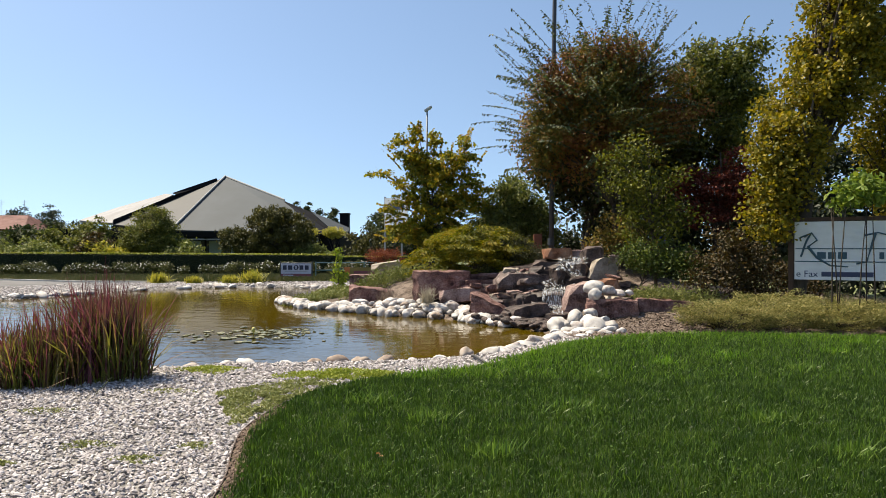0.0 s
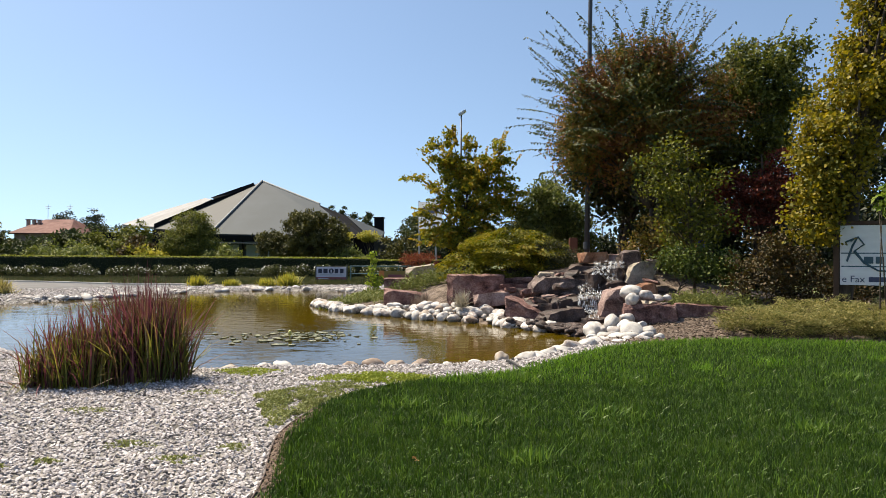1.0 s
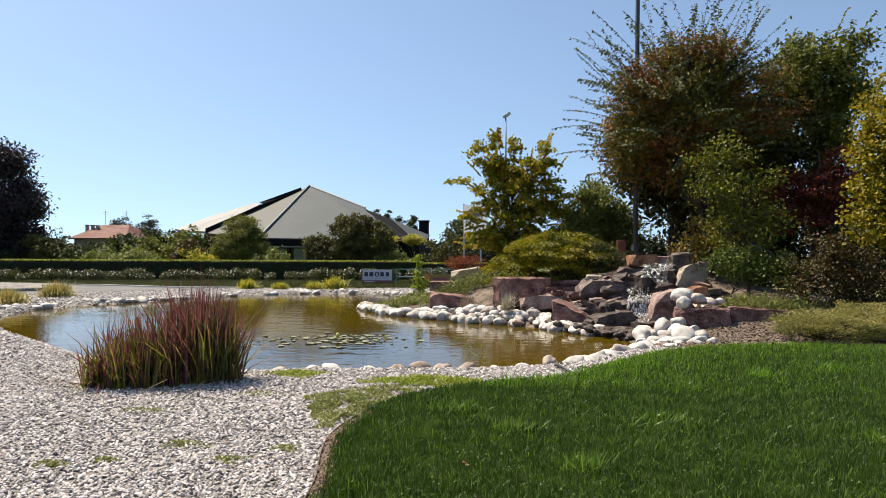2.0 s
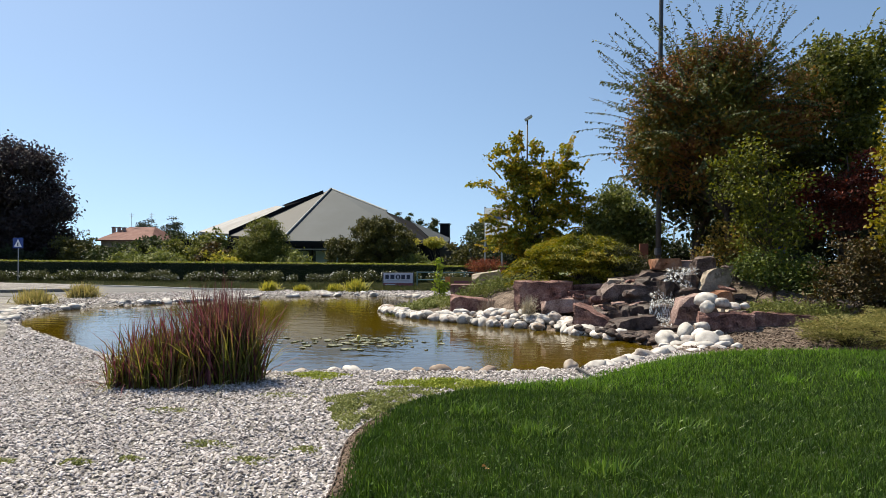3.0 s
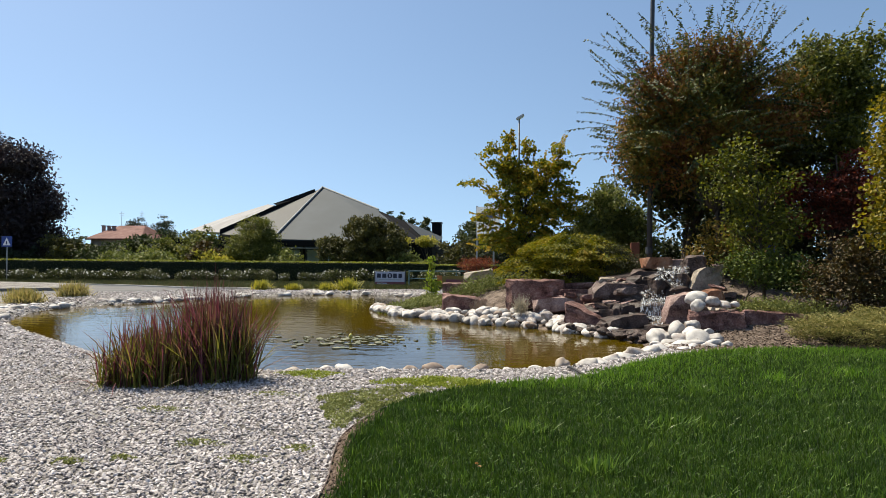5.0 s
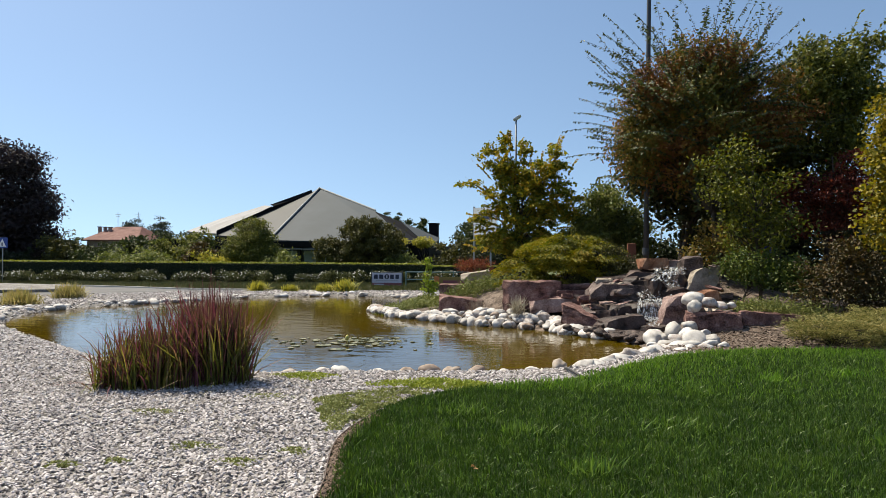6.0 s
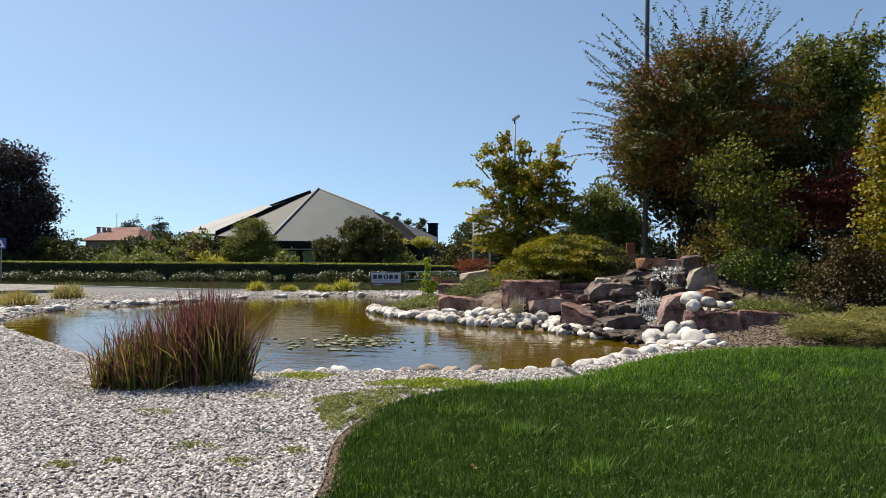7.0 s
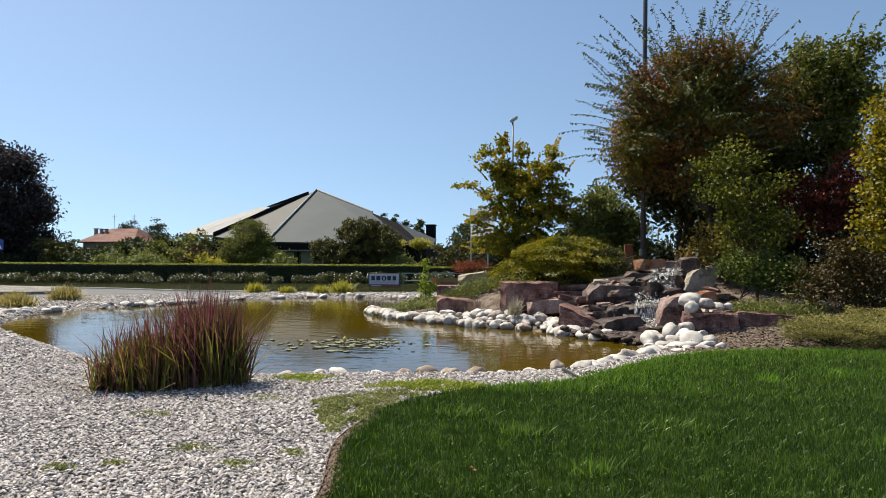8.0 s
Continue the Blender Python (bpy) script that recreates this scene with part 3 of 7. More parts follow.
# ---- stones ----
def rock_mesh(w, d, h, seed, block=0.55, rough=0.034, slope=0.0):
    """An angular block: a box with corners and edges split off along chance planes, then roughened."""
    rng = rng_of(seed)
    bm = bmesh.new()
    bmesh.ops.create_cube(bm, size=1.0)
    for _ in range(int(9 + 10 * block)):
        n = Vector(unit(rng.normal(size=3)))
        reach = max(n.dot(v.co) for v in bm.verts)
        bmesh.ops.bisect_plane(bm, geom=bm.verts[:] + bm.edges[:] + bm.faces[:], plane_co=n * reach * rng.uniform(0.97 - 0.5 * block, 0.95), plane_no=n, clear_outer=True)
        hull = bmesh.ops.convex_hull(bm, input=bm.verts[:])
        loose = [v for v in bm.verts if not v.link_faces]
        bmesh.ops.delete(bm, geom=loose, context="VERTS")
    for v in bm.verts:
        v.co = Vector((v.co.x * w, v.co.y * d, (v.co.z + 0.5) * h * (1 - slope * (v.co.x + 0.5))))
    bmesh.ops.remove_doubles(bm, verts=bm.verts[:], dist=0.02)
    bmesh.ops.convex_hull(bm, input=bm.verts[:])
    bmesh.ops.delete(bm, geom=[v for v in bm.verts if not v.link_faces], context="VERTS")
    bmesh.ops.triangulate(bm, faces=bm.faces[:])
    for size in (0.34, 0.18, 0.115):
        bmesh.ops.subdivide_edges(bm, edges=[e for e in bm.edges if e.calc_length() > size], cuts=1)
        bmesh.ops.triangulate(bm, faces=bm.faces[:])
    off = Vector(rng.uniform(-50, 50, 3))
    m = min(w, d, h)
    for v in bm.verts:
        v.co += Vector([noise.noise(v.co * 5 + off + Vector((k * 9, 0, 0))) for k in range(3)]) * rough * (0.4 + m)
        v.co += Vector([noise.noise(v.co * 14 + off + Vector((k * 9, 0, 0))) for k in range(3)]) * rough * 0.35
    return bm


def boulder(at, w, d, h, material, label, seed, turn=0, tilt=(0, 0), block=0.5, category="rock", name="boulder", group="", slope=0.0):
    ob = part(name, rock_mesh(w, d, h, seed, block, slope=slope), material)
    ob.matrix_world = pose(*at, tilt[0], tilt[1], turn)
    return tagged(ob, label, category, group)


M_GREYROCK = surface("grey-brown porphyry", [(0.03213, 0.0212, 0.0189), (0.08032, 0.05554, 0.04972), (0.1392, 0.101, 0.09153), (0.2249, 0.1716, 0.1571)], 3.2, 30, 0.75, 1.0, 0.04, spread=0.6)
RED, DARK, RUST, PALE, GREY = M_PORPHYRY, M_DARKROCK, M_ORANGE, M_BEIGE, M_GREYROCK
M_PINK = surface("pinkish porphyry", [(0.09945, 0.05525, 0.04972), (0.1989, 0.1271, 0.1105), (0.2873, 0.1989, 0.1768), (0.3757, 0.2873, 0.2596)], 2.8, 28, 0.8, 0.9, 0.03, spread=0.55)
PINK = M_PINK
boulder((-0.57, 18.5, 0.22), 1.55, 0.9, 0.80, RED, "large square reddish porphyry block on the bank", 1, -3, block=0.28)
boulder((-2.65, 19.6, -0.02), 1.25, 0.9, 0.58, RED, "wedge-shaped reddish porphyry slab by the stones", 2, 8, (0, 0), 0.3, slope=0.25)
boulder((-3.14, 21.2, 0.35), 0.75, 0.7, 0.46, RED, "small reddish porphyry block behind a slab", 3, 5, block=0.3)
boulder((-2.73, 24.2, 0.72), 1.05, 0.7, 0.46, PALE, "low pale pink rock on the planted mound", 4, 10, (0, -6), 0.5)
boulder((0.74, 16.45, -0.26), 1.1, 0.8, 0.86, RED, "leaning reddish porphyry rock at the water's edge", 5, -14, (0, 0), 0.34, slope=0.55)
boulder((-0.07, 17.6, 0.20), 1.05, 0.8, 0.34, PINK, "flat pinkish stone among the cobbles", 16, 4, (-6, -4), 0.55, slope=-0.2)
for i, (x, y, z, w, h, mm) in enumerate([(0.57, 18.5, 0.80, 0.95, 0.13, RED), (0.5, 18.25, 0.66, 0.9, 0.13, RED), (0.95, 18.05, 0.57, 0.9, 0.12, PINK), (0.68, 17.7, 0.42, 0.9, 0.15, PINK),
                                     (0.95, 17.45, 0.34, 0.55, 0.26, RED), (1.38, 16.7, 0.44, 0.5, 0.11, DARK), (1.30, 17.2, 0.40, 0.8, 0.12, GREY), (0.35, 18.1, 0.50, 0.7, 0.14, RED), (1.75, 18.2, 0.98, 1.35, 0.2, DARK)]):
    boulder((x, y, z - 0.03), w, 0.6, h + 0.03, mm, "thin layered porphyry plate beside the waterfall", 20 + i, i * 23 % 40 - 20, (i % 3 * 3 - 3, i % 4 * 3 - 4), 0.35, group="layered plates")
boulder((1.52, 17.35, 0.50), 1.42, 0.85, 0.52, GREY, "rounded grey-topped porphyry boulder by the cascade", 31, 6, (4, 4), 0.42)
boulder((1.51, 15.75, -0.02), 0.95, 0.7, 0.34, DARK, "wet dark flat rock at the foot of the falls", 32, 12, (-5, -6), 0.4)
boulder((1.12, 15.75, -0.2), 0.55, 0.5, 0.38, DARK, "wet dark rock at the waterline", 33, 30)
boulder((1.48, 15.1, -0.26), 0.62, 0.5, 0.33, DARK, "wet dark rock at the waterline", 34, -20)
boulder((1.78, 14.85, -0.25), 0.5, 0.45, 0.32, DARK, "wet dark rock at the waterline", 35, 50)
boulder((1.54, 16.4, 0.25), 0.62, 0.5, 0.28, DARK, "wet dark rock beside the lower fall", 36, 15)
boulder((1.95, 16.9, 0.35), 0.6, 0.5, 0.4, DARK, "wet dark rock under the cascade", 37, -12)
boulder((2.52, 18.2, 1.36), 0.74, 0.6, 0.27, RUST, "rust-orange capstone at the head of the falls", 38, 4, block=0.4)
boulder((3.03, 18.4, 1.34), 0.62, 0.5, 0.24, PINK, "brownish capstone at the head of the falls", 39, -8, block=0.45)
boulder((3.42, 18.0, 1.26), 0.52, 0.5, 0.42, GREY, "pointed grey-pink capstone at the head of the falls", 40, 20, block=0.5)
boulder((3.20, 16.95, 0.34), 0.62, 0.36, 0.98, PALE, "tall beige slab leaning beside the cascade", 41, 8, (-14, 26), 0.22, slope=-0.45)
boulder((3.50, 16.35, 0.52), 0.56, 0.4, 0.40, RUST, "rust-orange broken stone under a beige slab", 42, -14, (0, -18), 0.45)
boulder((2.46, 15.75, 0.04), 0.44, 0.5, 0.66, PINK, "pinkish upright slab beside the lower fall", 43, 10, (0, 14), 0.33, slope=-0.35)
boulder((3.20, 14.8, 0.04), 1.06, 0.5, 0.48, RED, "long low porphyry block above the mulch", 44, -3, block=0.25)
boulder((4.35, 15.1, 0.06), 1.22, 0.6, 0.44, RED, "long low purplish block above the mulch", 45, 4, (0, 3), 0.3)
boulder((2.41, 16.75, 0.62), 0.46, 0.4, 0.46, DARK, "black wet rock splitting the cascade", 46, 33)
boulder((2.95, 17.3, 0.82), 0.45, 0.4, 0.42, DARK, "black wet rock under the cascade", 47, -40)
boulder((2.05, 17.35, 0.66), 0.5, 0.4, 0.42, DARK, "black wet rock under the cascade", 48, 14)
boulder((2.55, 17.5, 0.80), 0.7, 0.5, 0.42, DARK, "black wet rock behind the falling water", 49, 14)
boulder((2.05, 16.3, -0.05), 0.9, 0.7, 0.42, DARK, "wet dark ledge under the lower fall", 50, 5, block=0.35)
boulder((2.15, 15.3, -0.2), 0.6, 0.5, 0.36, DARK, "wet dark rock at the foot of the falls", 51, 42)
boulder((2.9, 16.2, 0.1), 0.8, 0.8, 0.5, DARK, "dark rock bedded in the mound", 52, 22)
boulder((8.3, 13.3, 0.0), 0.9, 0.5, 0.42, PALE, "pale stone half hidden by junipers", 53, 5, block=0.35)


for x, y, w, h, sd in [(2.55, 18.1, 1.3, 0.8, 54), (2.15, 17.8, 0.9, 0.62, 55), (3.05, 17.9, 0.8, 0.75, 56), (1.75, 17.0, 0.8, 0.5, 57), (2.75, 16.9, 0.7, 0.55, 58), (2.0, 16.55, 0.9, 0.42, 59), (1.35, 16.5, 0.7, 0.4, 60), (1.0, 16.9, 0.7, 0.45, 61)]:
    boulder((x, y, 0.5 if y > 17.5 else land(np.array([(x, y)]))[0] - 0.15), w, 0.7, h, DARK, "dark wet rock of the cascade's bed", sd, sd * 37 % 60 - 30, (sd % 5 * 3 - 6, sd % 4 * 3 - 5), 0.42, group="cascade bed rocks")


# small broken stones lodged between the large ones
STONES = []
for k, mm in enumerate((RED, GREY, PINK, DARK, PALE, RED, GREY)):
    me = mesh_bm("broken_stone", rock_mesh(0.6, 0.45, 0.10 + 0.02 * k, 300 + k, 0.6))
    me.materials.append(mm)
    STONES.append(me)
bpy.context.view_layer.update()
deps = bpy.context.evaluated_depsgraph_get()
rng = rng_of(310)
for x0, x1, y0, y1, many in ((0.3, 1.9, 16.3, 17.9, 52), (3.4, 4.3, 15.7, 17.4, 34)):
    for k in range(many):
        x, y = rng.uniform(x0, x1), rng.uniform(y0, y1)
        hit, at, normal = scene.ray_cast(deps, Vector((x, y, 4)), Vector((0, 0, -1)))[:3]
        if not hit or normal.z < 0.75:
            continue
        ob = new("broken_stone", STONES[int(rng.integers(0, 7))])
        sz = 0.25 + 0.55 * rng.uniform() ** 2
        ob.matrix_world = pose(x, y, at.z - 0.03 * sz - 0.01, rng.uniform(-14, 14), rng.uniform(-14, 14), rng.uniform(0, 360)) @ Matrix.Scale(sz, 4)
        tagged(ob, "small broken stone lodged among the cascade rocks", "stone", "broken stones")


def cobble_mesh(seed, flat, fine=3):
    rng = rng_of(seed)
    bm = bmesh.new()
    bmesh.ops.create_icosphere(bm, subdivisions=fine, radius=0.5)
    off = Vector(rng.uniform(-50, 50, 3))
    for v in bm.verts:
        c = v.co.normalized()
        v.co = c * (0.5 + 0.15 * noise.noise(c * 1.1 + off) + 0.05 * noise.noise(c * 2.2 + off) + 0.008 * noise.noise(c * 6 + off))
        v.co.z *= flat
        v.co.x *= 1.3
    return bm


COBBLES = [mesh_bm("cobble", cobble_mesh(100 + i, 0.56 + 0.07 * (i % 4)), True) for i in range(8)]
for i, c in enumerate(COBBLES):
    c.materials.append(M_COBBLE if i < 6 else M_COBBLE_TAN)


def cobble(at, size, rng, label="white rounded river cobble at the pond's edge", kind=None, tall=1.0):
    ob = new("cobble", COBBLES[int(rng.integers(0, 6)) if kind is None else kind])
    ob.matrix_world = pose(*at, rng.uniform(-24, 24), rng.uniform(-24, 24), rng.uniform(0, 360)) @ Matrix.Diagonal((size, size * rng.uniform(0.75, 1), size * tall, 1))
    return tagged(ob, label, "stone", "cobbles round the pond")


rng = rng_of(7)
for x, y, z, s, up in [(2.30, 14.0, 0.15, 0.42, 1.5), (2.50, 13.75, 0.14, 0.34, 1.0), (1.93, 14.05, 0.05, 0.42, 1.2), (2.14, 13.95, 0.06, 0.26, 1.0), (2.60, 13.5, 0.09, 0.48, 1.0), (2.32, 13.6, 0.04, 0.30, 1.0), (2.50, 13.15, 0.03, 0.32, 0.9), (2.68, 14.4, 0.24, 0.36, 1.0), (2.88, 13.95, 0.16, 0.24, 1.0), (2.90, 13.5, 0.09, 0.28, 1.0), (2.1, 13.5, -0.03, 0.30, 0.9),
                       (1.85, 13.65, -0.05, 0.20, 1.0), (2.22, 13.25, -0.03, 0.34, 0.8), (1.98, 13.3, -0.06, 0.2, 1.0), (2.05, 12.95, -0.05, 0.28, 0.8), (2.8, 13.15, 0.04, 0.32, 0.8), (2.98, 13.0, 0.04, 0.2, 1.0), (2.4, 12.85, 0.0, 0.24, 0.8), (2.12, 12.6, -0.03, 0.3, 0.8), (2.65, 12.8, 0.03, 0.22, 0.9), (1.9, 12.7, -0.06, 0.18, 1.0), (2.32, 12.5, -0.01, 0.16, 1.0)]:
    cobble((x, y, z), s, rng, "large white river cobble heaped by the falls", tall=up)
for x, y, z, s in [(2.87, 15.0, 0.76, 0.36), (3.16, 14.9, 0.70, 0.32), (3.38, 14.8, 0.65, 0.2), (2.83, 14.72, 0.62, 0.3), (3.6, 14.85, 0.66, 0.14)]:
    cobble((x, y, z), s, rng, "white river cobble on the porphyry block", tall=1.2)
for x, y, z, s, k in [(0.05, 10.55, -0.02, 0.27, 7), (0.40, 10.6, -0.05, 0.40, None), (0.62, 10.75, -0.05, 0.34, None), (0.78, 11.15, -0.05, 0.30, None), (1.02, 11.4, -0.04, 0.32, None), (1.3, 11.85, -0.04, 0.38, None), (1.55, 12.3, -0.03, 0.36, None), (1.75, 12.6, -0.04, 0.3, None),
                      (-1.14, 9.95, -0.04, 0.23, 6), (-1.80, 9.85, -0.06, 0.30, 7), (-2.14, 9.75, -0.06, 0.24, 6), (-1.5, 9.9, -0.06, 0.26, 6), (-3.05, 9.6, -0.06, 0.32, None), (-3.35, 9.55, -0.06, 0.22, None), (-2.5, 9.7, -0.07, 0.22, None),
                      (-0.75, 10.05, -0.07, 0.18, None), (-0.35, 10.25, -0.07, 0.24, None), (-3.75, 9.35, -0.07, 0.24, 6)]:
    cobble((x, y, z), s, rng, kind=k)
DARKCOB = [mesh_bm("cobble", cobble_mesh(140 + i, 0.6), True) for i in range(3)]
for me in DARKCOB:
    me.materials.append(M_DARKROCK)
for i in range(30):
    f = i / 29
    ob = new("wet_cobble", DARKCOB[i % 3])
    sz = rng.uniform(0.14, 0.32)
    ob.matrix_world = pose(0.25 + 1.6 * f + rng.normal() * 0.12, 16.15 - 1.6 * f + rng.uniform(-0.25, 0.3), -0.06 + rng.uniform(0, 0.1), rng.uniform(-20, 20), rng.uniform(-20, 20), rng.uniform(0, 360)) @ Matrix.Scale(sz, 4)
    tagged(ob, "wet dark cobble at the foot of the falls", "stone", "wet cobbles")
for i in range(26):
    ob = new("wet_cobble", DARKCOB[i % 3])
    f = i / 25
    ob.matrix_world = pose(1.15 + 0.85 * f + rng.normal() * 0.1, 15.0 - 0.9 * f + rng.uniform(-0.3, 0.25), -0.07 + rng.uniform(0, 0.07), rng.uniform(-20, 20), rng.uniform(-20, 20), rng.uniform(0, 360)) @ Matrix.Scale(rng.uniform(0.1, 0.24), 4)
    tagged(ob, "wet dark cobble at the foot of the falls", "stone", "wet cobbles")
# the heap along the rocky shore, and thin rows along the other shores
HEAP = np.array([(1.3, 14.9), (0.63, 15.55), (0.0, 16.35), (-0.96, 17.1), (-1.83, 17.35), (-3.0, 18.35), (-4.15, 19.2), (-5.1, 20.25), (-5.9, 21.8)])
FARSHORE = np.array([(-5.4, 29.0), (-7.0, 29.9), (-8.9, 30.3), (-11.1, 29.8), (-12.8, 28.5), (-13.7, 26.8), (-14.7, 24.2), (-15.6, 22.4), (-16.3, 21.0), (-16.4, 19.2), (-15.7, 17.2), (-14.4, 15.3)])


def along(line, n, rng):
    seg = np.hypot(*np.diff(line, axis=0).T)
    s = np.concatenate([[0], np.cumsum(seg)])
    f = np.sort(rng.uniform(0, s[-1], n))
    p = np.stack([np.interp(f, s, line[:, a]) for a in (0, 1)], -1)
    g = np.stack([np.interp(f + 0.05, s, line[:, a]) for a in (0, 1)], -1) - np.stack([np.interp(f - 0.05, s, line[:, a]) for a in (0, 1)], -1)
    return p, unit(np.column_stack([g[:, 1], -g[:, 0]])), f / s[-1]


p, side, f = along(HEAP, 235, rng)
for q, n, g in zip(p, side, f):
    if g < 0.12 and rng.uniform() < 0.5:
        continue
    wide = 0.12 + 0.55 * np.exp(-((g - 0.38) / 0.22) ** 2)
    o = rng.uniform(-0.12, wide)
    s = (0.17 + 0.22 * rng.uniform() ** 1.6) * (1.0 if g > 0.12 else 0.8)
    cobble((q[0] + n[0] * o, q[1] + n[1] * o, WATER_Z + 0.05 + max(0, o) * 0.42 + 0.02), s, rng, kind=None if rng.uniform() < 0.95 else 7, tall=1.0)
FARCOB = [mesh_bm("cobble", cobble_mesh(100 + i, 0.46 + 0.07 * (i % 4), 2), True) for i in range(6)]
p, side, f = along(FARSHORE, 520, rng)
pieces = []
for q, n in zip(p, side):
    o = rng.uniform(-0.25, 0.6)
    if noise.noise(Vector((q[0] * 0.45, q[1] * 0.45, 5.0))) < -0.08 and rng.uniform() < 0.85:
        continue
    me = FARCOB[int(rng.integers(0, 6))]
    v = np.empty(len(me.vertices) * 3)
    me.vertices.foreach_get("co", v)
    t = np.empty(len(me.polygons) * 3, int)
    me.polygons.foreach_get("vertices", t)
    sz = 0.10 + 0.30 * rng.uniform() ** 2.2
    m = np.array(pose(q[0] + n[0] * o, q[1] + n[1] * o, -0.06 + 0.09 * max(o, 0), rng.uniform(-20, 20), rng.uniform(-20, 20), rng.uniform(0, 360)))
    pieces.append((v.reshape(-1, 3) * sz @ m[:3, :3].T + m[:3, 3], t.reshape(-1, 3)))
tagged(part("far_shore_stones", mesh_np("far_shore_stones", *joined(pieces), smooth=True), M_COBBLE), "flat grey-white stones along the far shore", "stones", kind="stuff")
NEARSHORE = np.array([(-16.4, 19.0), (-15.6, 17.0), (-14.2, 15.1), (-12.0, 13.5)])
p, side, f = along(NEARSHORE, 16, rng)
for q, n in zip(p, side):
    cobble((q[0] - n[0] * 0.1, q[1] - n[1] * 0.1, -0.07), rng.uniform(0.12, 0.25), rng, "small grey stone on the gravel shore")


# ---- falling water ----
def veil(path, w0, w1, seed, rough):
    """A thin torn sheet of water that hugs a path."""
    rng = rng_of(seed)
    pts = np.array(path, float)
    n, m = 26, 18
    k = np.linspace(0, len(pts) - 1, n)
    c = np.stack([np.interp(k, np.arange(len(pts)), pts[:, a]) for a in range(3)], -1)
    f = np.linspace(0, 1, n)
    u = np.linspace(-0.5, 0.5, m)
    v = c[:, None] + np.stack([u[None] * (w0 + (w1 - w0) * f)[:, None], -0.05 * np.cos(u * 3)[None] + 0 * f[:, None], 0 * f[:, None] - 0.04 * (2 * u[None]) ** 2], -1)
    v = v.reshape(-1, 3)
    off = Vector(rng.uniform(-50, 50, 3))
    v += np.array([[noise.noise(Vector(p) * 7 + off), noise.noise(Vector(p) * 7 - off), noise.noise(Vector(p) * 9 + off * 2)] for p in v]) * rough
    i, j = np.meshgrid(np.arange(n - 1), np.arange(m - 1), indexing="ij")
    a = (i * m + j).ravel()
    return v, np.concatenate([np.stack([a, a + 1, a + m + 1], -1), np.stack([a, a + m + 1, a + m], -1)])


def fall(path, w0, w1, seed, count, wander=0.014):
    """Threads of water that run down a path and spread over its width."""
    rng = rng_of(seed)
    pts = np.array(path, float)
    k = np.linspace(0, len(pts) - 1, 14)
    c = np.stack([np.interp(k, np.arange(len(pts)), pts[:, a]) for a in range(3)], -1)
    f = np.linspace(0, 1, 14)
    out = []
    for _ in range(int(count * 1.6)):
        u = rng.uniform(-0.5, 0.5)
        a, b = sorted(rng.uniform(-0.2, 1.2, 2))
        a = max(0, a)
        b = min(1, max(min(b, a + rng.uniform(0.15, 0.5)), a + 0.15))
        q = np.linspace(a, b, 8)
        line = np.stack([np.interp(q, f, c[:, i]) for i in range(3)], -1)
        side = u * (w0 + (w1 - w0) * q) + np.cumsum(rng.normal(size=8)) * wander
        line = line + np.column_stack([side, -0.06 * np.cos(u * 3) + rng.normal() * 0.025 + 0 * q, rng.normal() * 0.02 + 0.012 * rng.normal(size=8)])
        out.append(tube(line, rng.uniform(0.003, 0.011), 0.002, 4))
    return joined(out)


wf = thing("waterfall", (2.5, 17.0, 0.3), "white water tumbling down a dark rock cascade", "waterfall")
off = np.array([2.5, 17.0, 0.3])
for i, (path, w0, w1, count) in enumerate([([(2.88, 17.75, 1.42), (2.76, 17.35, 1.34), (2.66, 17.05, 1.12), (2.52, 16.92, 0.92)], 0.66, 0.75, 150),
                                    ([(2.45, 16.95, 1.02), (2.25, 16.75, 0.88), (2.14, 16.5, 0.74)], 0.35, 0.5, 90), ([(2.78, 16.95, 1.0), (2.75, 16.65, 0.84), (2.6, 16.45, 0.72)], 0.22, 0.28, 50),
                                    ([(2.28, 16.5, 0.68), (2.22, 16.2, 0.65), (2.16, 16.0, 0.60), (2.14, 15.92, 0.24)], 0.66, 0.56, 190),
                                    ([(2.15, 15.95, 0.28), (2.1, 15.6, 0.24), (2.12, 15.35, 0.14), (2.1, 15.2, -0.04)], 0.45, 0.25, 40)]):
    v, t = fall(path, w0, w1, i + 1, count // 14, 0.010 if i == 3 else 0.02)
    part("water_veil", mesh_np("water_veil", v - off, t, True), M_FOAM, wf)
    for sd, back in ((1, 0.0), (2, 0.03)):
        v, t = veil(path, w0 * 1.05, w1 * 1.05, i * 3 + sd, 0.03 if i == 3 else 0.09)
        part("water_sheet", mesh_np("water_sheet", v - off + [0, back, 0], t, True), M_VEIL if i == 3 else M_TUMBLE, wf)
rng = rng_of(77)
fv = []
for x, y, z, r, cnt in ((2.35, 16.55, 0.72, 0.3, 60), (2.14, 15.8, 0.27, 0.28, 110), (2.1, 15.1, -0.11, 0.2, 30), (2.6, 17.0, 1.0, 0.24, 60), (2.75, 17.3, 1.25, 0.24, 70), (2.45, 16.8, 0.85, 0.2, 50)):
    for _ in range(cnt):
        p = np.array((x, y, z)) + rng.normal(size=3) * [r * 0.6, 0.1, 0.025]
        fv.append(tube(np.array([p - [0.012, 0, 0.006], p, p + [0.012, 0, 0.006]]), rng.uniform(0.005, 0.013), 0.004, 5))
v, t = joined(fv)
tagged(part("foam", mesh_np("foam", v - off, t, True), M_FOAM, wf), kind="stuff")

